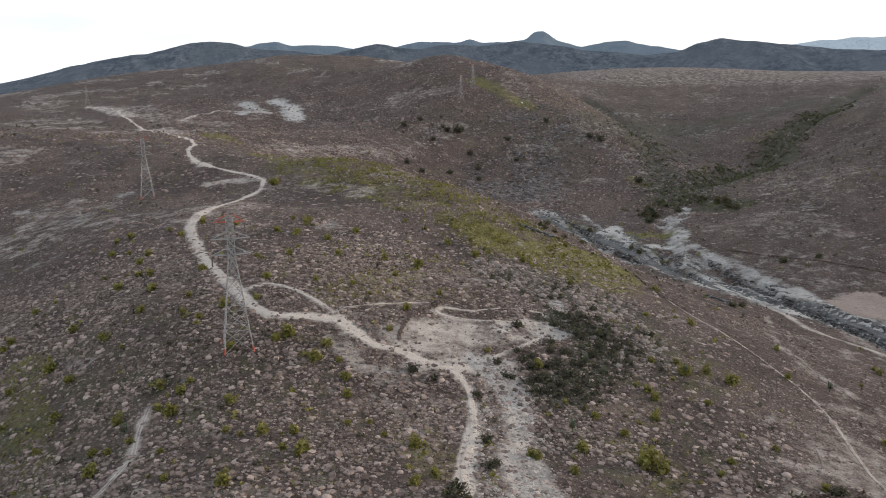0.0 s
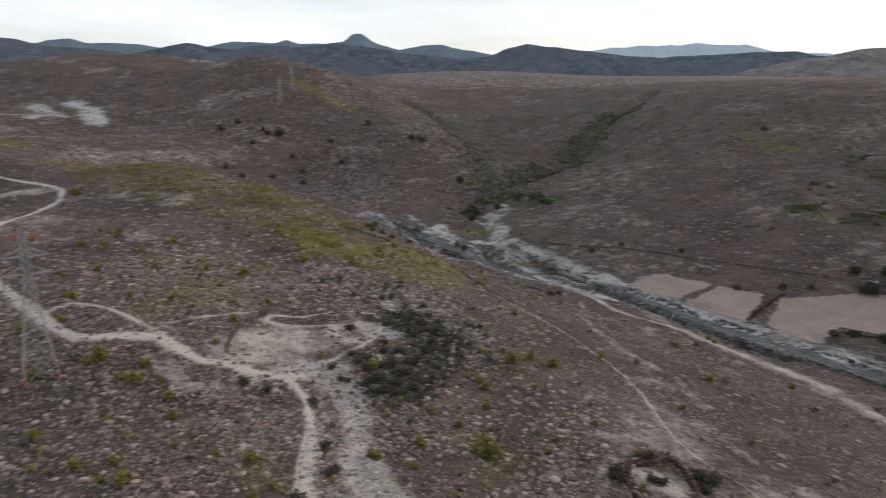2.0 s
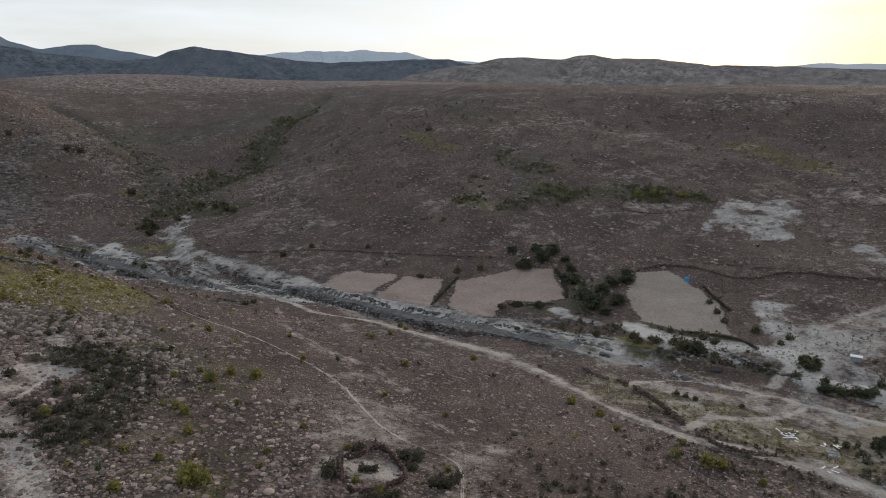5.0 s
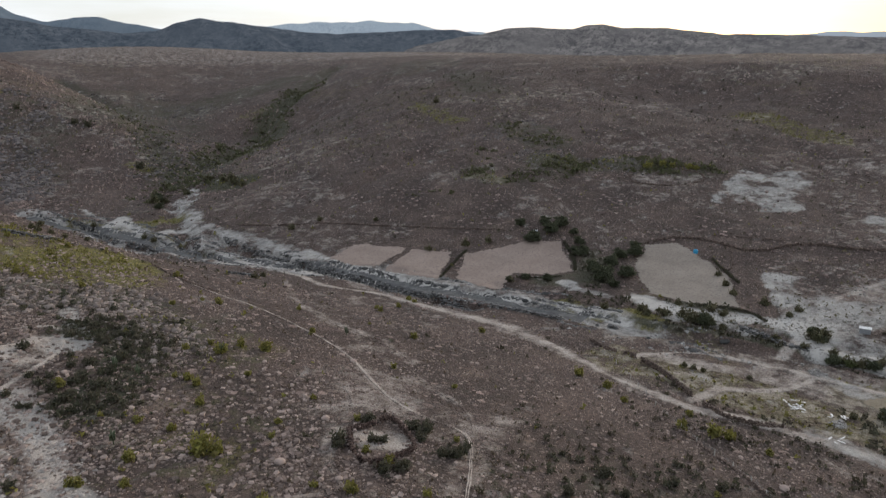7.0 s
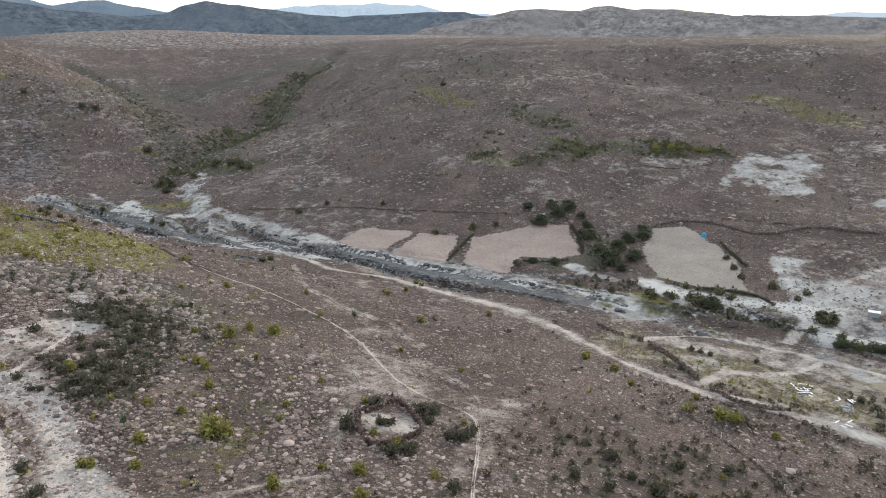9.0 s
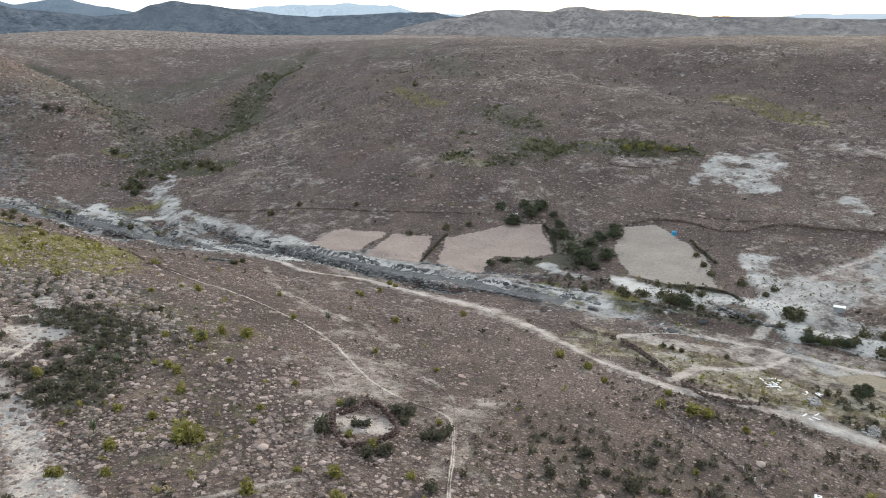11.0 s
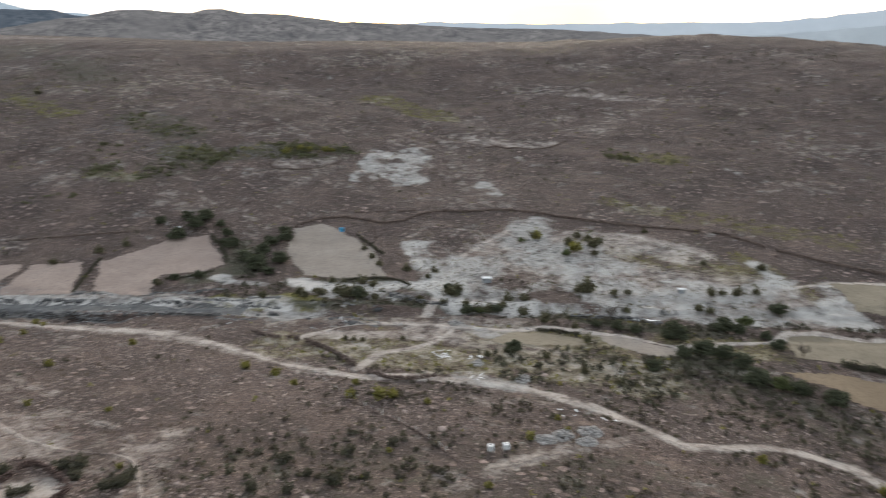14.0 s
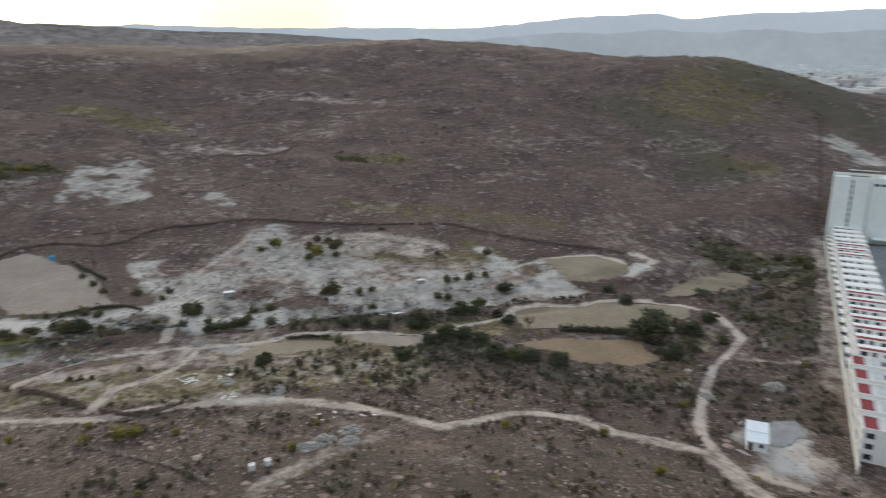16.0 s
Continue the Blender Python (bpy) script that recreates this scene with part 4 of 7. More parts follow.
FIELD_SHAPES = {
    "field_one": ((175, 310), (197, 319), (216, 294), (189, 281), (178, 289)),
    "field_two": ((188, 277), (217, 293), (231, 275), (200, 248), (193, 260)),
    "field_three": ((208, 246), (234, 270), (255, 264), (271, 263), (287, 248), (261, 217), (246, 221), (236, 232), (213, 221), (208, 233)),
    "field_four": ((286, 201), (317, 215), (332, 204), (319, 178), (303, 158), (273, 136), (262, 154), (262, 175)),
    "field_five": ((325, -48), (328, -60), (327, -76), (315, -87), (307, -86), (294, -69), (298, -55), (310, -53)),
    "field_six": ((266, -28), (271, -38), (271, -62), (271, -84), (264, -99), (253, -96), (250, -86), (241, -70), (244, -46), (242, -28)),
    "field_seven": ((228, -25), (235, -44), (232, -71), (213, -73), (209, -62), (212, -51), (213.5, -42), (220, -39), (222, -30)),
    "field_ten": ((280, -92), (297, -104), (308, -119), (321, -136), (322, -149), (305, -141), (284, -116), (278, -103)),
    "field_eight": ((222, 71), (233, 65), (236, 55), (236, 39), (229, 37), (220, 55), (217, 69)),
    "field_nine": ((244, 36), (245, 21), (237, 6), (230, 3), (228, 14), (231, 25), (235, 34)),
}


def inside(x, y, poly):
    hit = np.zeros(np.shape(x), bool)
    for (ax, ay), (bx, by) in zip(poly, (*poly[1:], poly[0])):
        cross = ((ay > y) != (by > y)) & (x < (bx - ax) * (y - ay) / ((by - ay) or 1e-9) + ax)
        hit ^= cross
    return hit


def kept_clear(x, y):
    """True where neither stones nor scrub lie: fields, buildings, roads."""
    hit = np.zeros(np.shape(x), bool)
    for poly in FIELD_SHAPES.values():
        hit |= inside(x, y, poly)
    side = (x - 147) * 0.446 + (y + 99) * 0.895
    along = (x - 147) * 0.895 - (y + 99) * 0.446
    hit |= (side < 1) & (along > -12)
    hit |= (np.hypot(x - 153, y + 78) < 8)
    return hit


VALLEY = ((160, 400), (190, 300), (225, 230), (255, 170), (262, 110), (270, 40), (275, -30), (270, -110))


OUTCROP = ((20, 229), (26, 214), (33, 210), (41, 216), (50, 211), (51, 190), (51, 174))


CRAGS = ((82, 819), (104, 783), (131, 795), (115, 833), (121, 790), (130, 744), (88, 708), (92, 675), (88, 640), (72, 603), (53, 685), (19, 648))
RAVINE_ROCKS = ((317, 1160), (366, 1034), (290, 960), (240, 800), (214, 700), (200, 620))
WEST_ROCKS = ((399, 424), (444, 430), (381, 357), (399, 334), (420, 300))


def stony(x, y):
    """How stony the ground is, 0 to 1."""
    w = 0.14 + 1.0 * smooth((fbm(x, y, 30, 91, 5) - 0.38) / 0.24)
    w = w * (1 - smooth((bare_share(x, y) - 0.35) / 0.3) * 0.72)
    w = w * smooth(away(x, y, VALLEY) / 70 - 0.25)
    c = cover(x, y)
    w = w * (1 - 0.35 * smooth((c[:, 1] - 0.5) / 0.3)) * (1 - 0.6 * smooth((c[:, 3] - 0.2) / 0.3))
    near_west = smooth((60 - x) / 25) * smooth((250 - np.hypot(x, y)) / 40) * (1 - smooth((bare_share(x, y) - 0.35) / 0.3))
    w = np.maximum(w, near_west * (0.18 + 0.62 * smooth((fbm(x, y, 18, 92, 4) - 0.34) / 0.3)))
    return np.where(kept_clear(x, y), 0, w)


def scatter_stones():
    x, y, r, rng = sector(88000, 60, 260, 11, lean=0.6)
    keep = rng.uniform(0, 1, len(x)) < stony(x, y)
    x, y = x[keep], y[keep]
    east = smooth((x - 50) / 45)
    size = np.clip(rng.lognormal(-0.42, 0.55, len(x)), 0.22, 1.8) * (1.08 - 0.42 * east)
    tagged(new("stones", spread("stones", [pebble_shape(k) for k in range(12)], x, y, size, STONE, 12, sink=0.16)), "loose grey-brown stones strewn over the near slopes", "stones", kind="stuff")
    x, y, r, rng = sector(27000, 80, 300, 17, lean=0.6)
    keep = rng.uniform(0, 1, len(x)) < stony(x, y) ** 1.5 * (1.2 - 1.0 * smooth((x - 50) / 45))
    x, y = x[keep], y[keep]
    size = np.clip(rng.lognormal(0.12, 0.42, len(x)), 0.6, 2.9)
    tagged(new("rounded_stones", spread("rounded_stones", ROCKS, x, y, size, STONE, 18, sink=0.2)), "rounded pale stones half sunk in the near slopes", "stones", kind="stuff")
    x, y, r, rng = sector(5200, 160, 245, 19, -2, 26, lean=1.0)
    keep = rng.uniform(0, 1, len(x)) < smooth(1.4 - away(x, y, OUTCROP) / 11)
    x, y = x[keep], y[keep]
    size = np.clip(rng.lognormal(0.30, 0.48, len(x)), 0.5, 3.6)
    tagged(new("outcrop_stones", spread("outcrop_stones", ROCKS, x, y, size, SHADED_OUTCROP_STONE, 20, smoothed=True)), "heaped rounded boulders of a rocky outcrop", "stones", kind="stuff")
    x, y, r, rng = sector(48000, 260, 720, 13, lean=0.5)
    keep = rng.uniform(0, 1, len(x)) < stony(x, y) * 0.9
    x, y = x[keep], y[keep]
    size = np.clip(rng.lognormal(0.05, 0.45, len(x)), 0.5, 3.0)
    tagged(new("hillside_stones", spread("hillside_stones", [pebble_shape(30 + k) for k in range(12)], x, y, size, HILL_STONE, 14, smoothed=False)), "boulder-strewn slopes across the valley", "stones", kind="stuff")
    x, y, r, rng = sector(33000, 540, 1060, 15, -22, 27, lean=0.6)
    keep = rng.uniform(0, 1, len(x)) < stony(x, y)
    x, y = x[keep], y[keep]
    size = np.clip(rng.lognormal(0.55, 0.42, len(x)), 0.9, 4.5)
    tagged(new("far_boulders", spread("far_boulders", [pebble_shape(60 + k) for k in range(12)], x, y, size, HILL_STONE, 16, smoothed=False)), "grey boulders on the far hills", "stones", kind="stuff")
    x, y, r, rng = sector(7000, 215, 430, 43, -16, 15, lean=1.0)
    keep = rng.uniform(0, 1, len(x)) < 0.75 * smooth((fbm(x, y, 24, 44, 4) - 0.40) / 0.2) * (bare_share(x, y) < 0.5)
    x, y = x[keep], y[keep]
    size = np.clip(rng.lognormal(0.22, 0.38, len(x)), 0.7, 2.8)
    tagged(new("shoulder_boulders", spread("shoulder_boulders", ROCKS, x, y, size, STONE, 45, sink=0.15)), "rounded boulders scattered over the grassy shoulder", "stones", kind="stuff")
    x, y, r, rng = sector(24000, 540, 900, 29, 2, 30, lean=0.8)
    keep = rng.uniform(0, 1, len(x)) < smooth(1.4 - away(x, y, CRAGS) / 26) * smooth((fbm(x, y, 26, 33, 4) - 0.38) / 0.15)
    x, y = x[keep], y[keep]
    size = np.clip(rng.lognormal(1.05, 0.42, len(x)), 1.2, 6.5)
    gx, gy, r, rng = sector(16000, 560, 1250, 38, 6, 26, lean=0.7)
    keep = rng.uniform(0, 1, len(gx)) < 0.75 * smooth(1.4 - away(gx, gy, RAVINE_ROCKS) / 48) * smooth((fbm(gx, gy, 30, 39, 4) - 0.36) / 0.15)
    gx, gy = gx[keep], gy[keep]
    x, y, size = np.concatenate([x, gx]), np.concatenate([y, gy]), np.concatenate([size, np.clip(rng.lognormal(0.8, 0.42, len(gx)), 1.0, 5.0)])
    wx, wy, r, rng = sector(9000, 420, 640, 36, 40, 58, lean=0.8)
    keep = rng.uniform(0, 1, len(wx)) < 0.6 * smooth(1.4 - away(wx, wy, WEST_ROCKS) / 22) * smooth((fbm(wx, wy, 18, 37, 4) - 0.38) / 0.15)
    wx, wy = wx[keep], wy[keep]
    ws = np.clip(rng.lognormal(0.45, 0.4, len(wx)), 0.8, 4.0)
    x, y, size = np.concatenate([x, wx]), np.concatenate([y, wy]), np.concatenate([size, ws])
    tagged(new("crag_boulders", spread("crag_boulders", ROCKS, x, y, size, SHADED_CRAG_STONE, 34, smoothed=False)), "crags and heaped boulders on the far hill, coloured as shaded", "stones", kind="stuff")


    x, y, r, rng = sector(36000, 86, 245, 59, -36, 32, lean=0.8)
    keep = rng.uniform(0, 1, len(x)) < stony(x, y) * smooth((66 - x) / 25)
    x, y = x[keep], y[keep]
    size = np.clip(rng.lognormal(-0.30, 0.52, len(x)), 0.3, 2.2)
    tagged(new("slope_stones", spread("slope_stones", [pebble_shape(150 + k) for k in range(12)], x, y, size, SLOPE_STONE, 60, sink=0.2)), "close-set brown and grey stones covering the western slope", "stones", kind="stuff")
    # pale stones washed down the gulch, and brown ones among them
    x, y, r, rng = sector(5200, 84, 165, 47, -1, 15, lean=1.0)
    d = np.minimum(away(x, y, WASH), away(x, y, ((9, 100), (9, 120), (9.5, 140))))
    keep = rng.uniform(0, 1, len(x)) < smooth(1.6 - d / 4.5)
    x, y = x[keep], y[keep]
    size = np.clip(rng.lognormal(-0.35, 0.5, len(x)), 0.25, 1.7)
    pale = rng.uniform(0, 1, len(x)) < 0.65
    tagged(new("wash_stones", spread("wash_stones", ROCKS, x[pale], y[pale], size[pale], WASH_STONE, 48, sink=0.15)), "pale stones washed down a dry gulch", "stones", kind="stuff")
    tagged(new("gulch_stones", spread("gulch_stones", ROCKS, x[~pale], y[~pale], size[~pale], STONE, 49, sink=0.15)), "brown stones lying in a dry gulch", "stones", kind="stuff")
    # broken pale and dark blocks along the creek
    x, y, r, rng = sector(26000, 150, 560, 53, 5, 62, lean=0.6)
    d = away(x, y, CREEK)
    keep = (rng.uniform(0, 1, len(x)) < smooth(1.5 - d / 20) * smooth((fbm(x, y, 14, 58, 4) - 0.42) / 0.14)) & ~kept_clear(x, y)
    x, y, r = x[keep], y[keep], r[keep]
    size = np.clip(rng.lognormal(-0.05, 0.5, len(x)), 0.4, 2.6) * (0.7 + r / 500)
    tagged(new("creek_blocks", spread("creek_blocks", ROCKS, x, y, size, CREEK_STONE, 54, sink=0.2)), "pale broken blocks strewn along the creek", "stones", kind="stuff")


def scatter_spoil():
    """Broken tuff and low tussocks over the old quarry floor."""
    x, y, r, rng = sector(30000, 240, 420, 63, 58, 110, lean=1.0)
    on = cover(x, y)
    keep = (rng.uniform(0, 1, len(x)) < 0.9 * smooth((np.maximum(on[:, 2], 0.8 * on[:, 0]) - 0.3) / 0.3) * smooth((fbm(x, y, 16, 64, 5) - 0.52) / 0.10)) & ~kept_clear(x, y)
    x, y = x[keep], y[keep]
    size = np.clip(rng.lognormal(-0.2, 0.5, len(x)), 0.35, 2.2)
    tagged(new("quarry_spoil", spread("quarry_spoil", [pebble_shape(130 + k) for k in range(10)], x, y, size, SPOIL, 65, sink=0.2)), "broken grey spoil over an old quarry floor", "stones", kind="stuff")
    x, y, r, rng = sector(16000, 250, 420, 67, 58, 112, lean=1.0)
    on = cover(x, y)
    keep = (rng.uniform(0, 1, len(x)) < 0.3 * smooth((fbm(x, y, 20, 68, 5) - 0.50) / 0.10) * smooth((on[:, 2] + on[:, 0] - 0.25) / 0.2)) & ~kept_clear(x, y)
    x, y = x[keep], y[keep]
    tagged(new("quarry_tussocks", spread("quarry_tussocks", [leaf_cloud(110 + k, 10, 0.5, 0.5, 0.5) for k in range(5)], x, y, np.clip(rng.lognormal(-0.25, 0.4, len(x)), 0.35, 1.3), DRY_GRASS, 69, 0.05)), "straw-coloured tussocks over the quarry floor", "tussocks", kind="stuff")


scatter_stones()
scatter_spoil()

# patches of scrub: (line, half width, share); the first is added to darken a shaded bank
SCRUB = [(((227, 165), (234, 143), (243, 124), (249, 105), (252, 91), (255, 77)), 2.5, 0.9), (((256, 72), (256, 45), (255, 20), (262, -5)), 4, 1.0), (((215, 31), (203, 11), (212, -7), (201, -21), (193, -37), (189, -53)), 15, 0.6), (((243, -88), (212, -73), (191, -76)), 9, 1.0),
         (((288, -127), (255, -131), (227, -126), (264, -149)), 16, 0.5), (((187, -83), (191, -96), (193, -109), (170, -100)), 11, 0.45), (((254, 49), (261, 64), (249, 137)), 5, 0.9),
         (((207, 64), (211, 56), (178, 43)), 8, 0.6), (((34, 187), (41, 181), (44, 173), (37, 162), (30, 152), (26, 148)), 8, 1.0), (((24, 214), (40, 205), (50, 192), (52, 175)), 12, 0.3), (((98, 76), (119, 70), (125, 60)), 14, 0.22),
         (((347, -145), (335, -160), (318, -172), (292, -163)), 16, 1.0), (((225, 10), (232, 0), (222, -16), (215, -30)), 7, 1.0),
         (((262, 98), (268, 140), (250, 168), (232, 190), (262, 205), (285, 228)), 6, 0.8), (((104, 475), (126, 390), (150, 333)), 8, 0.5), (((285, 0), (278, -30), (283, -70)), 5, 0.7),
         (((206, -60), (200, -64), (198, -70)), 5, 0.9), (((497, 934), (412, 874), (303, 715), (232, 612)), 9, 0.6), (((150, 505), (158, 530)), 8, 0.5)]


def scrubby(x, y):
    w = np.zeros(np.shape(x))
    for line, half, much in SCRUB:
        w = np.maximum(w, much * smooth(1.5 - away(x, y, line) / half))
    return w


def scatter_scrub():
    dark = [leaf_cloud(k, 26, 0.34) for k in range(6)]
    tuft = [leaf_cloud(20 + k, 9, 0.55, 0.5, 0.55) for k in range(5)]
    # thickets
    x, y, r, rng = sector(60000, 80, 420, 21, lean=1.0)
    keep = (rng.uniform(0, 1, len(x)) < scrubby(x, y) * (0.35 + 0.65 * smooth((fbm(x, y, 12, 95) - 0.35) / 0.25))) & ~kept_clear(x, y)
    keep &= bare_share(x, y) < 0.6
    x, y = x[keep], y[keep]
    size = np.clip(rng.lognormal(0.45, 0.4, len(x)), 0.6, 3.2)
    tagged(new("thicket_scrub", spread("thicket_scrub", dark, x, y, size, DARK_LEAF, 22, 0.05)), "dark thorny scrub in thickets along the valley", "scrub", kind="stuff")
    # scattered dark shrubs on the slopes
    x, y, r, rng = sector(56000, 80, 1200, 23, lean=0.5)
    upper = smooth((x - 60) / 40) * smooth((y - 85) / 35) * smooth((300 - r) / 40)
    keep = (rng.uniform(0, 1, len(x)) < (0.12 + 0.3 * smooth((fbm(x, y, 60, 97) - 0.4) / 0.25) + 0.6 * cover(x, y)[:, 3]) * (1 - 0.8 * upper)) & ~kept_clear(x, y) & (bare_share(x, y) < 0.42) & (r < 900)
    x, y, r = x[keep], y[keep], r[keep]
    size = np.clip(rng.lognormal(-0.1, 0.42, len(x)), 0.35, 2.2) * (1 + np.clip(r - 350, 0, 600) / 520)
    tagged(new("slope_scrub", spread("slope_scrub", tuft, x, y, size, DARK_LEAF, 24, 0.05)), "low dark scrub dotted over stony slopes", "scrub", kind="stuff")
    # dry grass and twigs
    x, y, r, rng = sector(17000, 78, 420, 25, lean=0.5)
    keep = (rng.uniform(0, 1, len(x)) < 0.35 + 0.5 * smooth((fbm(x, y, 40, 99) - 0.4) / 0.3)) & ~kept_clear(x, y) & (bare_share(x, y) < 0.5)
    x, y, r = x[keep], y[keep], r[keep]
    size = np.clip(rng.lognormal(-0.55, 0.4, len(x)), 0.25, 1.3)
    tagged(new("dry_tufts", spread("dry_tufts", tuft, x, y, size, DRY_LEAF, 26, 0.05)), "dry brown grass tufts and leafless twigs", "dry grass", kind="stuff")
    # grey-brown bushes in loose clumps on the slopes above the road
    x, y, r, rng = sector(19000, 95, 300, 51, 42, 127, lean=1.0)
    clump = smooth((fbm(x, y, 16, 93, 4) - 0.47) / 0.14)
    upper = smooth((y - 80) / 35)
    keep = (rng.uniform(0, 1, len(x)) < (0.07 + 0.36 * clump) * (1 - 0.9 * upper)) & ~kept_clear(x, y) & (bare_share(x, y) < 0.42)
    x, y = x[keep], y[keep]
    size = np.clip(rng.lognormal(0.05, 0.4, len(x)), 0.5, 2.2)
    tagged(new("brown_scrub", spread("brown_scrub", [leaf_cloud(70 + k, 18, 0.42, 0.5, 0.6) for k in range(5)], x, y, size, TWIG, 52, 0.05)), "leafless grey-brown bushes in loose clumps", "scrub", kind="stuff")
    # yellow-green bushes and tussocks
    x, y, r, rng = sector(64000, 80, 1000, 27, lean=0.7)
    g = cover(x, y)[:, 1]
    keep = (rng.uniform(0, 1, len(x)) < 0.05 + 0.95 * smooth((g - 0.26) / 0.34)) & ~kept_clear(x, y) & (r < 760) & (bare_share(x, y) < 0.5)
    x, y, r = x[keep], y[keep], r[keep]
    size = np.clip(rng.lognormal(0.0, 0.42, len(x)), 0.4, 2.2) * (1 + np.clip(r - 350, 0, 600) / 900)
    tagged(new("green_tussocks", spread("green_tussocks", tuft, x, y, size, YELLOW_LEAF, 28, 0.05)), "yellow-green tussocks on the grassy shoulders", "tussocks", kind="stuff")
    x, y, r, rng = sector(15000, 225, 410, 55, -14, 14, lean=1.0)
    keep = rng.uniform(0, 1, len(x)) < smooth((cover(x, y)[:, 1] - 0.28) / 0.3) * (0.08 + 0.75 * smooth((fbm(x, y, 11, 57, 4) - 0.46) / 0.16))
    x, y = x[keep], y[keep]
    tagged(new("shoulder_grass", spread("shoulder_grass", tuft, x, y, np.clip(rng.lognormal(0.05, 0.4, len(x)), 0.5, 2.2), YELLOW_LEAF, 56, 0.05)), "dense yellow-green grass and herbs on the shoulder", "grass", kind="stuff")


def scatter_gully():
    """Green bushes crowding the gully across the valley, and a few along the ravine."""
    x, y, r, rng = sector(26000, 540, 1130, 83, 8, 34, lean=0.9)
    line = ((553, 1000), (482, 924), (442, 898), (412, 866), (303, 705), (232, 612), (205, 580))
    w = 0.5 * smooth(1.5 - away(x, y, line) / 28) * smooth((fbm(x, y, 40, 84, 4) - 0.42) / 0.14) + 0.10 * smooth(1.4 - away(x, y, RAVINE) / 26)
    keep = rng.uniform(0, 1, len(x)) < w
    x, y = x[keep], y[keep]
    size = np.clip(rng.lognormal(1.0, 0.4, len(x)), 1.2, 5.5)
    tagged(new("gully_bushes", spread("gully_bushes", [leaf_cloud(170 + k, 22, 0.36, 0.5, 0.5) for k in range(5)], x, y, size, GULLY_LEAF, 85, 0.05)), "green bushes crowding a gully across the valley", "bushes", kind="stuff")


def scatter_knoll():
    """Dark shrubs crowding the boulders of the knoll above the wash."""
    x, y, r, rng = sector(9000, 140, 200, 283, 6, 20, lean=0.9)
    w = smooth(1.5 - away(x, y, ((35, 188), (41, 182), (45, 173), (38, 163), (31, 153), (26, 148))) / 7)
    keep = (rng.uniform(0, 1, len(x)) < 0.26 * w * (0.2 + 0.8 * smooth((fbm(x, y, 7, 284, 4) - 0.42) / 0.14))) & ~kept_clear(x, y)
    x, y = x[keep], y[keep]
    size = np.clip(rng.lognormal(0.0, 0.4, len(x)), 0.5, 2.2)
    tagged(new("knoll_shrubs", spread("knoll_shrubs", [leaf_cloud(290 + k, 26, 0.36, 0.5, 0.6) for k in range(5)], x, y, size, DARK_LEAF, 285, 0.05)), "dark shrubs crowding boulders on a knoll", "shrubs", kind="stuff")


def scatter_hillside():
    """Bands of yellow-green bushes on the slope above the dry fields."""
    x, y, r, rng = sector(42000, 380, 640, 183, 30, 92, lean=0.9)
    bands = ((((321.1, 355.9), (327.4, 336.4), (351.4, 328)), 12, 0.8), (((372.2, 334.3), (401.3, 322.1), (421.4, 301.6), (438.6, 283.3), (448.3, 264.8)), 15, 0.8), (((432.4, 426.3), (419.6, 381.8)), 16, 0.35), (((356.9, 396.6), (359.5, 379.2)), 10, 0.5), (((265.4, 349.9), (277.4, 345.4)), 9, 0.7), (((520, 65.5), (506.8, 34.7)), 9, 0.8), (((526.9, 71.8), (508, 40.1)), 9, 0.6))
    w = np.zeros(len(x))
    for line, half, much in bands:
        w = np.maximum(w, much * smooth(1.5 - away(x, y, line) / half))
    keep = rng.uniform(0, 1, len(x)) < 0.9 * w * (0.06 + 0.94 * smooth((fbm(x, y, 22, 184, 5) - 0.45) / 0.14))
    x, y = x[keep], y[keep]
    size = np.clip(rng.lognormal(0.85, 0.4, len(x)), 1.0, 4.5)
    tagged(new("hillside_bushes", spread("hillside_bushes", [leaf_cloud(190 + k, 20, 0.38, 0.5, 0.5) for k in range(5)], x, y, size, GULLY_LEAF, 185, 0.05)), "yellow-green bushes in bands across a stony hillside", "bushes", kind="stuff")


GULLY_LEAF = leaf_material("gully_leaf", (0.066, 0.076, 0.034), (0.155, 0.160, 0.076), (0.12, 0.108, 0.062))
scatter_scrub()
scatter_gully()
scatter_hillside()
scatter_knoll()


def shrub_model(name, label, mat, seed, count, leaf, group):
    root = tagged(new(name), label, "shrub", group)
    sv, sf = leaf_cloud(seed, count, leaf)
    crown = new("foliage", fast_mesh("foliage", sv * 2.0, sf, mat, False))
    crown.parent = root
    bm = bmesh.new()
    rnd = random.Random(seed)
    for k in range(7):
        a = rnd.uniform(0, 6.28)
        beam(bm, (0, 0, -0.1), (0.6 * math.cos(a), 0.6 * math.sin(a), rnd.uniform(0.5, 0.9)), 0.05)
    part("stems", bm, BARK, root)
    return root


def wild(n, r0, r1, low, high, seed, most=0.4):
    """Places for wild shrubs on the slopes."""
    x, y, r, rng = sector(n * 4, r0, r1, seed, lean=0.5)
    keep = (bare_share(x, y) < most) & ~kept_clear(x, y) & (away(x, y, VALLEY) > 45) & (rng.uniform(0, 1, len(x)) < 1 - 0.8 * smooth((x - 60) / 30))
    return [(float(a), float(b), float(rng.uniform(low, high))) for a, b in zip(x[keep][:n], y[keep][:n])]


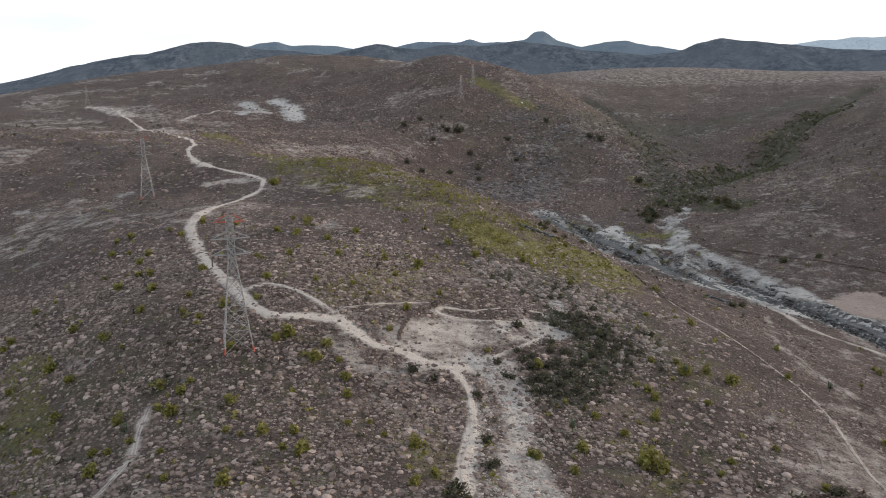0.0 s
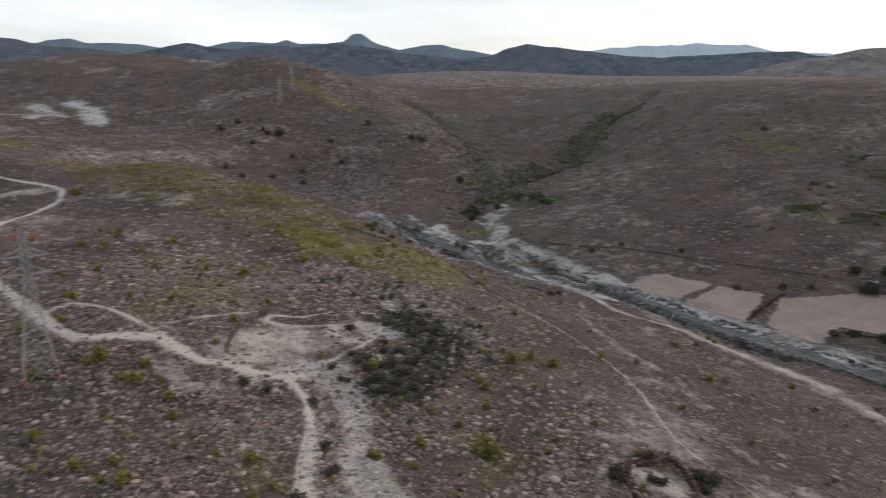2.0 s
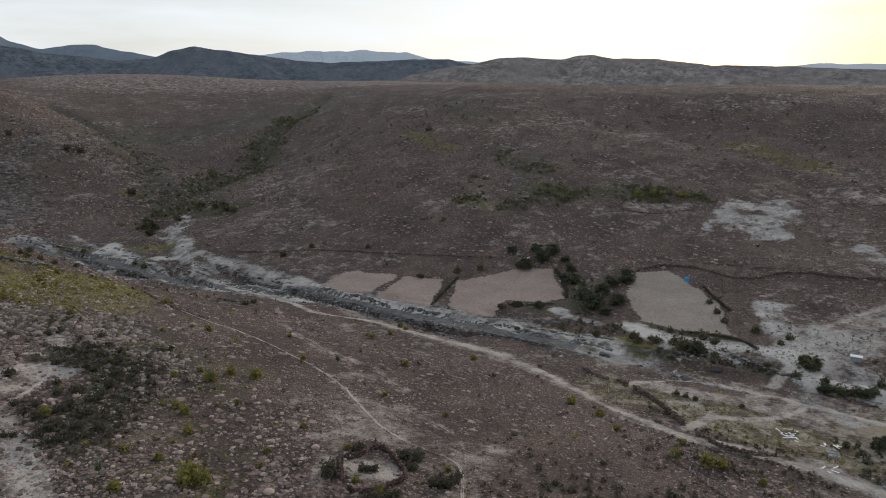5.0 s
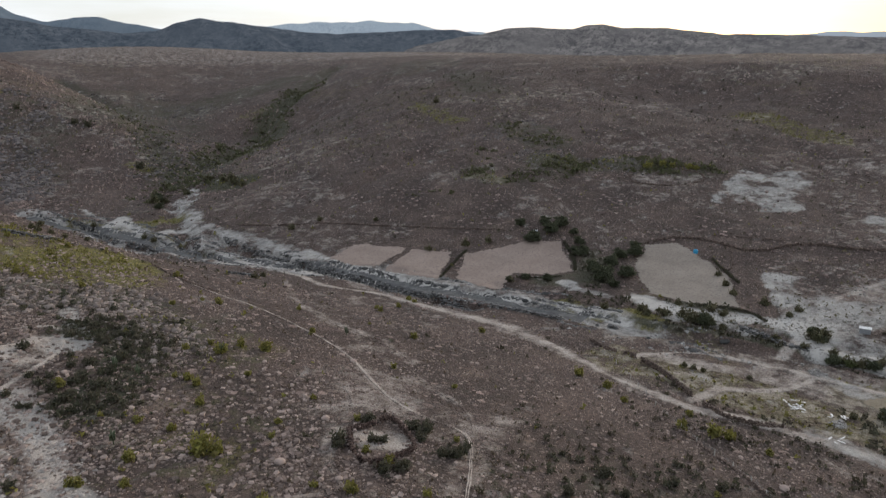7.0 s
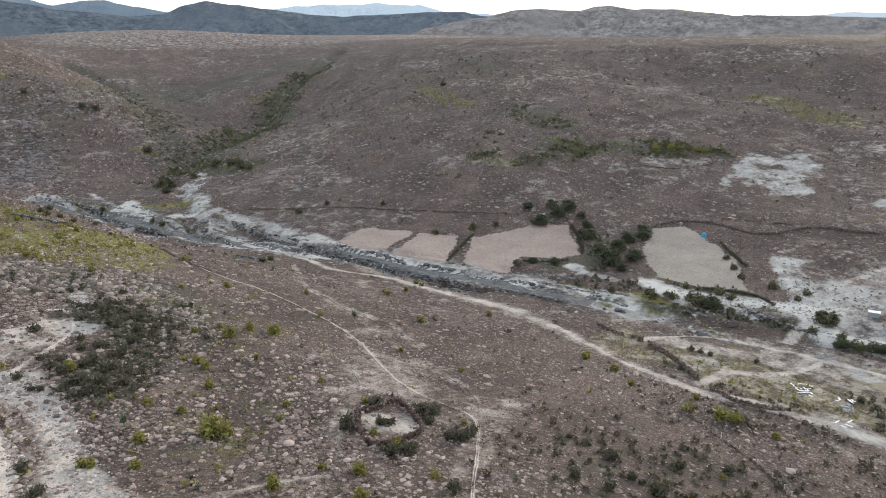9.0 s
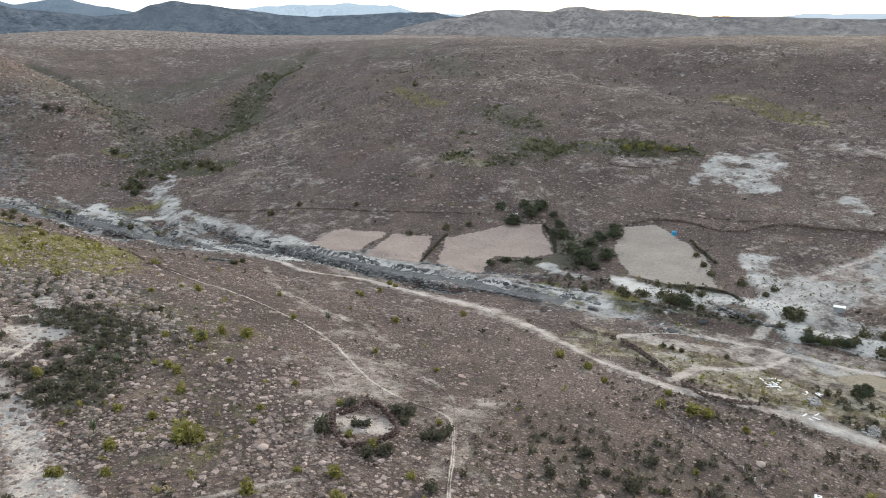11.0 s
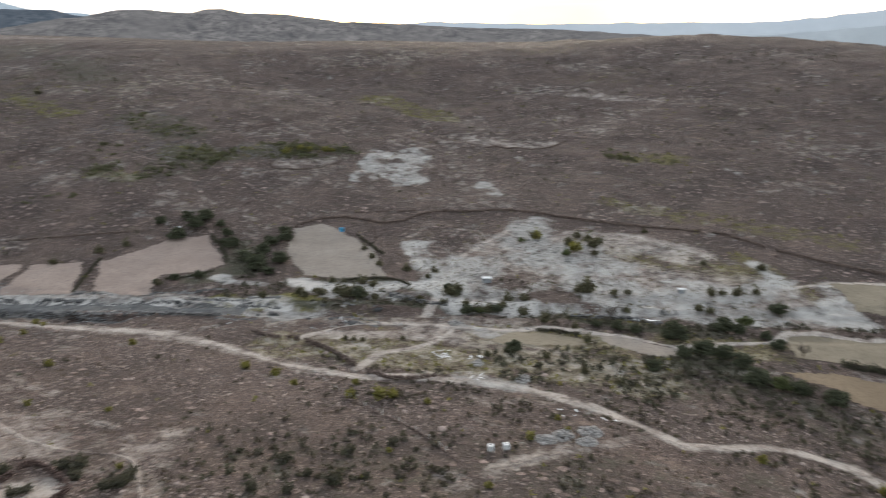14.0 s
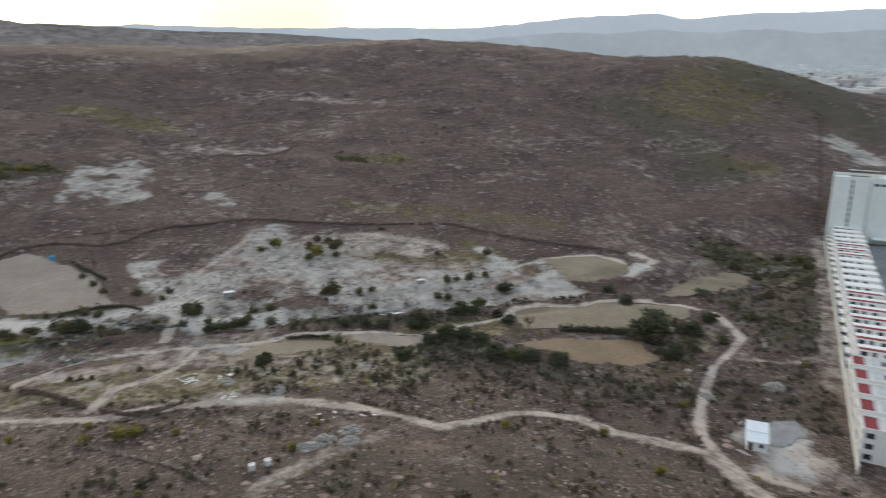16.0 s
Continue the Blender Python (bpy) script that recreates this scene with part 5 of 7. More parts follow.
def plant(models, places, seed):
    """Sets copies of the models at (x, y, half width); the models themselves take the first places."""
    rnd = random.Random(seed)
    for k, (x, y, s) in enumerate(places):
        m = at_ground(x, y, -0.05, rnd.uniform(0, 360), s)
        if k < len(models):
            models[k].matrix_basis = m
        else:
            copy_thing(models[k % len(models)], m @ Matrix.Diagonal([1 / c for c in models[k % len(models)].scale] + [1]))


plant([shrub_model("yellow_green_shrub", "yellow-green rounded shrub among loose stones", YELLOW_LEAF, 40 + k, 300, 0.19, "yellow-green shrubs") for k in range(4)], [
    (-36.7, 156.3, 1.8), (349.5, 86.1, 3.0), (336.4, 63.3, 3.6), (422, 289, 3.4), (436, 286, 3.0), (440, 281, 2.6), (447, 272, 3.0), (450, 268, 2.4), (65.5, 104.4, 0.9), (142, 212.3, 1.3), (166.7, 223.6, 1.2), (166.5, 227.2, 1.4), (162.5, 176.8, 1.3), (104.5, 206.1, 1.0), (94.5, 178.3, 1.1), (-28.7, 147.1, 1.8), (-82.4, 190.3, 1.4), (-95.9, 198.3, 1.7), (-93.7, 207.4, 1.3), (-99, 177.2, 1.5), (-60.8, 139.7, 1.3), (-55.2, 136.2, 1.3),
    (-42.8, 130.4, 1.3), (-54.9, 128.9, 1.7), (-27.8, 118.6, 1.1), (-40.7, 119.4, 0.9), (-60.1, 121.9, 0.9), (-63.6, 119.8, 1.0), (-34.8, 98.9, 1.4), (-46, 103.2, 0.8),
    (-13.3, 164.8, 1.0), (-14.2, 123.6, 0.7), (-5.2, 116.3, 1.3), (-1.4, 105.9, 1.0), (-4.6, 101.7, 1.1), (-11.1, 119.8, 0.7), (16.2, 117.3, 0.9), (26.5, 121.1, 1.4),
    (32.4, 136.1, 1.0), (37, 130.5, 1.1), (38.5, 117.4, 2.5), (41, 117, 1.4)] + [
    (60.7, 164.4, 1.8), (72.8, 163.8, 1.9), (68, 168.5, 1.3), (-48.7, 174.9, 1.1), (-85.9, 354, 2.7), (-70.9, 199.8, 1.4), (-40.5, 239.9, 1.4), (-25.2, 188.4, 1.0),
    (-8, 218, 1.8), (-23.5, 147.6, 0.9), (-28.5, 112.3, 0.9), (-96.7, 160.7, 1.9), (61.3, 149.5, 0.9), (56.6, 123.9, 0.9), (17.2, 116.5, 1.1), (52.3, 118.1, 0.8),
    (158.4, 127.9, 1.8), (157.2, 116, 1.6), (150.4, 87, 1.6), (153.9, 80, 2.2), (155.9, 77.2, 1.9), (156.1, 66.8, 1.2), (129.9, 174.7, 1.3), (103.5, 148.8, 1.0)] + wild(150, 88, 280, 0.6, 1.5, 31), 5)

plant([shrub_model("thorn_shrub", "dark green thorn shrub on bare ground", DARK_LEAF, 60 + k, 260, 0.15, "dark thorn shrubs") for k in range(3)], [
    (69.1, 107.7, 1.3), (71.3, 106.5, 1.2), (70.2, 107.0, 1.0), (63.1, 110.2, 2.0), (61.8, 108.8, 1.6), (74.5, 116.8, 1.6), (73, 116.6, 1.2), (80.9, 109.3, 1.9), (82.3, 107.1, 1.9), (84, 108.5, 1.6), (78.6, 103.7, 1.4), (79.6, 105.5, 1.2),
    (64.2, 96.2, 1.3), (66.5, 94.9, 1.5), (68.6, 95.5, 1.2), (77.8, 96.1, 1.5), (80.5, 94.9, 1.7), (83.2, 96.4, 1.4), (85.9, 97.6, 1.2),
    (18.4, 163.9, 1.2), (19.5, 160, 1.4), (21, 156, 1.6), (23.1, 151.2, 1.9), (14.5, 151.1, 1.1), (16, 150.5, 1.0), (26, 158, 1.5), (30, 155, 1.7), (34, 161, 1.6), (38, 167, 1.9), (41, 173, 1.6), (31, 166, 1.4), (27, 149, 1.9), (31, 147, 1.5), (36, 178, 1.6), (42, 179, 1.4), (28, 171, 1.2), (46, 186, 1.3), (33, 205, 1.2), (45, 200, 1.4), (-43.5, 793.3, 4.5), (5.4, 774.7, 4.4), (17.6, 775.6, 6.9), (-0.1, 782.3, 3.8), (-25.9, 824.6, 4.0), (-34.6, 677.7, 3.3), (-9.8, 750.0, 3.6), (35.1, 671.7, 3.3), (69.9, 760.1, 4.3), (164.7, 738.0, 4.9), (155.6, 748.2, 4.3), (35.1, 696.6, 4.0), (115.1, 788.1, 3.9), (177.8, 632.7, 4.8), (28.6, 730.9, 3.6), (75.7, 713.0, 3.5), (-20.0, 666.5, 3.3), (7.2, 679.3, 3.3), (8.3, 121, 1.4), (9.2, 112, 1.2), (2, 100, 1.9), (1.2, 97, 1.6), (63.6, 95.4, 1.6), (67.3, 94.4, 1.6), (78.9, 95.8, 1.4), (82.4, 95.5, 1.7),
    (64.7, 78.4, 1.6), (91.1, 74.7, 1.6), (106.6, 77.8, 2.0), (118.1, 68.9, 1.6), (94.3, 68.8, 1.6), (102.2, 63.7, 2.4), (102.8, 69.9, 1.3), (108.5, 59.9, 1.1), (127.3, 63, 1.6),
    (8.2, 111, 1.2), (3.5, 97, 1.5), (7.5, 141, 1.3), (13, 157, 1.3), (22, 162, 1.2), (28, 160, 1.5), (20, 178, 1.6), (27, 166, 1.4), (-7, 148, 1.6), (-2, 146, 1.2)], 6)

def boulder_models(count):
    models = []
    for k in range(count):
        rnd = random.Random(200 + k)
        bm = bmesh.new()
        bmesh.ops.create_icosphere(bm, subdivisions=2, radius=0.5)
        axis = [Vector((rnd.gauss(0, 1), rnd.gauss(0, 1), rnd.gauss(0, 1))).normalized() for _ in range(7)]
        for v in bm.verts:
            for a in axis:
                over = v.co.dot(a) - rnd.uniform(0.36, 0.38)
                if over > 0:
                    v.co -= a * over
            v.co *= rnd.uniform(0.96, 1.04)
            v.co.z *= 0.75
        me = bpy.data.meshes.new("boulder")
        bm.to_mesh(me)
        bm.free()
        me.materials.append(STONE)
        me.polygons.foreach_set("use_smooth", [True] * len(me.polygons))
        models.append(tagged(new("boulder", me), "weathered grey-brown boulder lying on the slope", "boulder", "boulders on the slopes"))
    return models


def place_boulders():
    x, y, r, rng = sector(2600, 84, 260, 41, lean=0.6)
    keep = rng.uniform(0, 1, len(x)) < stony(x, y) * (0.9 - 0.75 * smooth((x - 50) / 45))
    x, y = x[keep][:230], y[keep][:230]
    size = np.clip(rng.lognormal(0.25, 0.3, len(x)), 0.8, 2.4)
    plant(boulder_models(6), [(float(a), float(b), float(c)) for a, b, c in zip(x, y, size)], 7)


place_boulders()

# ---- fields, roads and walls ----
def field_material(name, a, b_, furrow):
    m, n, l, b = material(name, 0.95)
    v = coords(n)
    c = blend(n, l, span(n, l, noise_node(n, l, v, 0.07, 5, 0.65), 0.35, 0.65), a, b_)
    c = blend(n, l, span(n, l, noise_node(n, l, v, 0.8, 5, 0.75), 0.5, 0.66), c, tuple(k * 0.72 for k in a))
    wave = n.new("ShaderNodeTexWave")
    wave.inputs["Scale"].default_value, wave.inputs["Distortion"].default_value = 0.32, 1.5
    turn = n.new("ShaderNodeMapping")
    turn.inputs["Rotation"].default_value = (0, 0, radians(furrow))
    l.new(v, turn.inputs["Vector"])
    l.new(turn.outputs["Vector"], wave.inputs["Vector"])
    c = blend(n, l, product(n, l, wave.outputs["Fac"], 0.07), c, tuple(k * 0.7 for k in b_))
    l.new(c, b.inputs["Base Color"])
    relief_bump(n, l, b, noise_node(n, l, v, 1.1, 5, 0.75), 0.6, 0.2)
    return m


PLOUGHED = field_material("ploughed_earth", (0.265, 0.203, 0.168), (0.330, 0.258, 0.214), 35)
STUBBLE = field_material("dry_stubble", (0.190, 0.157, 0.110), (0.250, 0.210, 0.150), 8)
BROWN_FIELD = field_material("brown_stubble", (0.180, 0.132, 0.083), (0.240, 0.178, 0.115), 5)


def drape(name, poly, mat, label, lift=0.03):
    """A field laid over the ground, with uneven edges."""
    xs, ys = [p[0] for p in poly], [p[1] for p in poly]
    gx, gy = np.meshgrid(np.arange(min(xs) - 2, max(xs) + 2, 1.2), np.arange(min(ys) - 2, max(ys) + 2, 1.2), indexing="ij")
    wx = gx + (fbm(gx, gy, 7, 61) - 0.5) * 4.0
    wy = gy + (fbm(gx, gy, 7, 63) - 0.5) * 4.0
    ok = inside(wx, wy, poly)
    z = height(gx, gy) + lift + np.hypot(gx, gy) * 0.0004
    f = quad_grid(*gx.shape)
    flat = ok.ravel()
    f = f[flat[f].all(1)]
    used, inv = np.unique(f, return_inverse=True)
    v = np.stack([gx, gy, z], -1).reshape(-1, 3)[used]
    return tagged(new(name, fast_mesh(name, v, inv.reshape(-1, 4), mat)), label, "field", kind="structure")


drape("field_one", FIELD_SHAPES["field_one"], PLOUGHED, "bare ploughed field beside the creek")
drape("field_two", FIELD_SHAPES["field_two"], PLOUGHED, "bare ploughed field with a worn edge")
drape("field_three", FIELD_SHAPES["field_three"], PLOUGHED, "large bare field edged by hedges")
GREY_FIELD = field_material("grey_tan_field", (0.245, 0.204, 0.168), (0.300, 0.256, 0.212), 20)
drape("field_four", FIELD_SHAPES["field_four"], GREY_FIELD, "bare tan field below the stone wall")
drape("field_five", FIELD_SHAPES["field_five"], STUBBLE, "dry yellow stubble field")
drape("field_six", FIELD_SHAPES["field_six"], STUBBLE, "dry yellow field behind a hedge")
drape("field_seven", FIELD_SHAPES["field_seven"], BROWN_FIELD, "brown stubble field in front of a hedge")
drape("field_ten", FIELD_SHAPES["field_ten"], STUBBLE, "small dry yellow field among scrub")
drape("field_eight", FIELD_SHAPES["field_eight"], STUBBLE, "dry tan field beside the dirt road")
drape("field_nine", FIELD_SHAPES["field_nine"], GREY_FIELD, "grey-tan field strip below the creek")


def dirt_material(name, low, high):
    m, n, l, b = material(name, 0.95)
    v = coords(n)
    c = blend(n, l, span(n, l, noise_node(n, l, v, 0.25, 5, 0.65), 0.35, 0.65), low, high)
    c = blend(n, l, span(n, l, noise_node(n, l, v, 2.2, 5, 0.75), 0.52, 0.66), c, tuple(k * 0.62 for k in low))
    l.new(c, b.inputs["Base Color"])
    relief_bump(n, l, b, noise_node(n, l, v, 1.5, 5, 0.7), 0.5, 0.15)
    return m




def along(line, step):
    pts, out = [Vector(p) for p in line], []
    # rounded corners
    for _ in range(2):
        cut = [pts[0]]
        for a, b in zip(pts, pts[1:]):
            cut += [a.lerp(b, 0.25), a.lerp(b, 0.75)]
        pts = cut + [pts[-1]]
    for a, b in zip(pts, pts[1:]):
        n = max(1, int((b - a).length / step))
        out += [a.lerp(b, k / n) for k in range(n)]
    return out + [pts[-1]]


GROUND = bpy.data.materials["stony_ground"]


def ribbon(name, line, half, mat, label, seed, category="track", offset=0.0, lift=0.08, worn=1.05):
    """A road or path: a close-fitting strip of the ground's own earth, barest along its wheel ruts."""
    p = np.array([q[:] for q in along(line, 0.8)])
    t = np.gradient(p, axis=0)
    t /= np.linalg.norm(t, axis=1)[:, None] + 1e-9
    nrm = np.stack([-t[:, 1], t[:, 0]], 1)
    cols = np.linspace(-1, 1, 13)
    s = np.arange(len(p)) * 0.8
    sway = half * 1.6 * (fbm(s, s * 0, 9, seed, 3) - 0.5)
    wide = half * (1.15 + 1.0 * fbm(s, s * 0 + 50, 11, seed + 9, 4))
    w = wide[:, None] * cols[None] + offset + sway[:, None]
    x, y = p[:, :1] + nrm[:, :1] * w, p[:, 1:] + nrm[:, 1:] * w
    z = height(x, y) + (lift + np.hypot(x, y) * 0.0004) * (1 - 2.0 * cols[None] ** 6)
    me = fast_mesh(name, np.stack([x, y, z], -1).reshape(-1, 3), quad_grid(len(p), len(cols)), GROUND if mat is None else mat)
    if mat is None:
        rut = worn * np.exp(-((np.abs(cols) - 0.33) / 0.30) ** 2)
        bare = np.clip(rut[None] + 0.5 * (fbm(x, y, 5, seed, 3) - 0.5), 0, 1.0)
        bare = bare * smooth((1 - np.abs(cols[None])) / 0.5)
        under = cover(x.ravel(), y.ravel())
        c = under.astype(np.float32)
        c[:, 0] = np.maximum(bare.ravel(), under[:, 0])
        c[:, 1] *= 0.6
        c[:, 3] *= 0.6
        me.color_attributes.new("cover", "FLOAT_COLOR", "POINT").data.foreach_set("color", c.ravel())
    return tagged(new(name, me), label, category, kind="structure")


ribbon("track_main", MAIN_TRACK, 0.9, None, "pale dusty track worn into the hillside", 1)
ribbon("track_side", SIDE_TRACK, 0.45, None, "pale dusty side track", 2)
ribbon("track_loop", LOOP_TRACK, 0.3, None, "thin looping wheel track in the clearing", 3)
ribbon("track_wash", WASH_WEST, 0.5, None, "worn rut through a stony wash", 4, worn=0.62)
ribbon("road_creek", CREEK_ROAD, 1.7, None, "pale gravel road following the creek", 6, "road", worn=0.62)
ribbon("road_branch", BRANCH_ROAD, 1.1, None, "dirt road branching downhill", 7, "road", worn=0.42)
ribbon("road_yard", YARD_ROAD, 1.2, None, "dirt road between stone walls", 8, "road", worn=0.6)
ribbon("road_upper", UPPER_ROAD, 1.0, None, "dirt road beside the dry fields", 9, "road", worn=0.72)
ribbon("road_east", EAST_ROAD, 1.2, None, "winding dirt road to the houses", 10, "road", worn=0.72)
ribbon("path_hill", HILL_PATH, 0.38, None, "narrow footpath down the stony slope", 11, "path", worn=1.0)
ribbon("path_spur", SPUR_PATH, 0.24, None, "faint footpath among loose stones", 17, "path", worn=0.7)
ribbon("path_ring", RING_PATH, 0.24, None, "faint footpath above the stone pen", 18, "path", worn=0.7)
ribbon("path_fork", FORK_PATH, 0.24, None, "faint footpath meeting another on the slope", 19, "path", worn=0.7)
ribbon("path_low", LOW_PATH, 0.32, None, "narrow footpath across the slope", 12, "path", worn=0.6)
ribbon("path_pen", PEN_PATH, 0.32, None, "narrow footpath round the stone pen", 13, "path", worn=0.62)
ribbon("path_thin", THIN_PATH, 0.25, None, "narrow footpath to the clearing", 14, "path")
ribbon("path_west", WEST_PATH, 0.6, None, "narrow footpath between stones", 15, "path")
ribbon("path_dune", DUNE_PATH, 1.5, None, "pale path leading to bare tuff", 16, "path")

WET = dirt_material("creek_bed_gravel", (0.072, 0.071, 0.069), (0.17, 0.164, 0.155))
ribbon("creek_bed", CREEK[:10], 3.8, WET, "grey gravel bed of a nearly dry creek", 17, "creek bed", lift=0.05)



def creek_ledges():
    """Broken ledges of tuff on both banks of the creek, their shade put into a dark colour."""
    rng = np.random.default_rng(71)
    p = np.array([q[:] for q in along(CREEK[:12], 0.45)])
    t = np.gradient(p, axis=0)
    t /= np.linalg.norm(t, axis=1)[:, None] + 1e-9
    xs, ys, ss = [], [], []
    for off, seed, much in ((-13, 1, 0.42), (-7.5, 2, 0.62), (7.0, 3, 0.62), (13, 4, 0.5), (20, 5, 0.35)):
        s = np.arange(len(p)) * 0.45
        w = off + 9 * (fbm(s, s * 0 + off, 22, seed, 4) - 0.5) + rng.normal(0, 0.5, len(p))
        keep = (fbm(s, s * 0 + 40 + off, 16, seed + 20, 3) < 0.30 + 0.45 * much)
        xs.append((p[:, 0] - t[:, 1] * w)[keep])
        ys.append((p[:, 1] + t[:, 0] * w)[keep])
        ss.append(np.clip(rng.lognormal(0.62, 0.38, keep.sum()), 0.9, 4.2))
    x, y, s = map(np.concatenate, (xs, ys, ss))
    ok = ~kept_clear(x, y)
    me = spread("creek_ledges", [rock_shape(120 + k, 0.5) for k in range(8)], x[ok], y[ok], s[ok], SHADED_LEDGE, 72, 0.12)
    return tagged(new("creek_ledges", me), "broken grey ledges along the creek banks, coloured as shaded", "rocks", kind="stuff")


def creek_scarps():
    """Shelves of flat blocks, two or three deep, along each scarp, coloured dark for its shade."""
    rng = np.random.default_rng(73)
    xs, ys, ss, lifts = [], [], [], []
    for k, line in enumerate(SCARPS):
        p = np.array([q[:] for q in along(line, 0.55)])
        t = np.gradient(p, axis=0)
        t /= np.linalg.norm(t, axis=1)[:, None] + 1e-9
        run = np.arange(len(p)) * 0.55
        sway = 1.2 * (fbm(run, run * 0 + k, 17, 80 + k, 4) - 0.5)
        broken = fbm(run, run * 0 + 9 * k, 13, 90 + k, 3) > 0.30
        for shelf in range(3):
            keep = broken & (rng.uniform(0, 1, len(p)) < (1.0, 0.9, 0.6)[shelf])
            w = sway - (0.9, 0.6, 0.2)[shelf] + rng.normal(0, 0.5, len(p))
            xs.append((p[:, 0] - t[:, 1] * w)[keep])
            ys.append((p[:, 1] + t[:, 0] * w)[keep])
            ss.append(np.clip(rng.lognormal(0.45, 0.35, keep.sum()), 0.8, 3.0))
            lifts.append(np.full(keep.sum(), (0.25, 1.0, 0.7)[shelf]))
    x, y, s, lift = map(np.concatenate, (xs, ys, ss, lifts))
    me = spread("creek_scarps", [rock_shape(140 + k, 0.42) for k in range(8)], x, y, s, SHADED_LEDGE, 74, 0.1, lift=lift)
    return tagged(new("creek_scarps", me), "blue-grey rock scarps cut by the creek, coloured as shaded", "rocks", kind="stuff")


# rock faces turned from the sun: their shade is put into the colour
SHADED_LEDGE = broken_stone("shaded_grey_ledge", (0.050, 0.049, 0.047), (0.24, 0.228, 0.215))
creek_scarps()
creek_ledges()


def wall_material():
    m, n, l, b = material("dry_stone", 0.95)
    island = n.new("ShaderNodeNewGeometry").outputs["Random Per Island"]
    c = blend(n, l, island, (0.078, 0.056, 0.046), (0.20, 0.150, 0.122))
    l.new(c, b.inputs["Base Color"])
    return m


WALL_STONE = wall_material()


def stone_wall(line, high, label, seed, size=0.55, closed=False, mat=None):
    rng = np.random.default_rng(seed)
    p = np.array([q[:] for q in along(line + ((line[0],) if closed else ()), size * 0.5)])
    t = np.gradient(p, axis=0)
    t /= np.linalg.norm(t, axis=1)[:, None] + 1e-9
    gap = fbm(np.arange(len(p)) * 1.0, np.zeros(len(p)), 14, seed, 3) > 0.28
    xs, ys, ss, lifts = [], [], [], []
    courses = max(2, int(high / (size * 0.55)))
    for k in range(courses):
        off = rng.normal(0, 0.16 + 0.10 * (courses - k) / courses, len(p))
        fine = (rng.uniform(0, 1, len(p)) < (1.0 if k < courses - 1 else 0.55)) & gap
        xs.append((p[:, 0] - t[:, 1] * off)[fine])
        ys.append((p[:, 1] + t[:, 0] * off)[fine])
        ss.append((size * rng.uniform(0.75, 1.45, len(p)))[fine])
        lifts.append(np.full(fine.sum(), k * size * 0.55))
    x, y, s, lift = map(np.concatenate, (xs, ys, ss, lifts))
    me = spread("stone_wall", ROCKS, x, y, s, mat or WALL_STONE, seed, -0.2, lift=lift)
    return tagged(new("stone_wall", me), label, "stone wall", "dry stone walls")


PEN = ((67.9, 114.5), (69.4, 114.2), (72.2, 113.9), (77.5, 116), (79.6, 116.3), (79.5, 112.9), (77.6, 106.8), (76.2, 102.4), (73.7, 100.1), (69, 98.9), (66, 98.8), (63, 99.4), (62, 102.1), (63.3, 106.2))
RED_STONE = broken_stone("reddish_dry_stone", (0.052, 0.034, 0.028), (0.17, 0.115, 0.094))
stone_wall(PEN, 1.45, "rough reddish stone ring wall of an animal pen", 1, 0.5, True, RED_STONE)
stone_wall(((61.4, 107.3), (57.9, 103.2), (56.8, 98.5)), 0.5, "tumbled stone row beside the pen", 15, 0.45)
stone_wall(((61.2, 92.2), (63.8, 90.2), (66.4, 89.4)), 0.5, "tumbled stone row below the pen", 16, 0.45)
stone_wall(((317, 215), (328, 213), (337, 209), (343, 198), (343, 185), (341, 172), (348, 164), (362, 161), (373, 153), (376, 136), (382, 125), (390, 111), (389, 92), (385, 72),
            (382, 46), (383, 20), (381, -2), (373, -17), (364, -29), (351, -49), (339, -76), (332, -91)), 1.8, "long dark dry stone wall along the slope", 2, 0.95)
stone_wall(((169, 403), (185, 381), (208, 355), (225, 333), (246, 306), (274, 279)), 1.1, "low dry stone wall behind the fields", 3, 0.8)
stone_wall(((191, 132), (189, 122), (183, 111), (175, 99)), 2.2, "thick dark stone wall at a road corner", 4, 0.7)
stone_wall(((173, 94), (170, 87), (172, 81), (179, 74)), 1.7, "thick dark stone wall beside the road", 5, 0.7)
stone_wall(((194, 152), (190, 141), (194, 132)), 1.4, "low stone wall with gaps", 6, 0.6)
stone_wall(((517, 182), (525, 150), (534, 123), (560, 118)), 1.2, "low stone wall of a terraced plot", 7, 0.9)
stone_wall(((408, 294), (391, 279), (403, 264), (420, 255), (433, 250), (446, 261), (440, 275)), 1.4, "low stone wall round a bare terrace", 8, 0.9)
stone_wall(((-11, 161), (-10, 170), (-7, 179), (-2, 185), (1, 192), (11, 200), (18, 205)), 0.8, "tumbled stone wall round a clearing", 9, 0.6)
stone_wall(((353, 196), (370, 164)), 1.0, "short tumbled stone wall on the slope", 10, 0.8)
stone_wall(((74, 262), (75, 246), (78, 233), (84, 224)), 0.8, "tumbled stone wall down the shoulder", 11, 0.6)
stone_wall(((339, 178), (319, 165), (308, 164)), 0.9, "short stone wall beside a field", 12, 0.7)


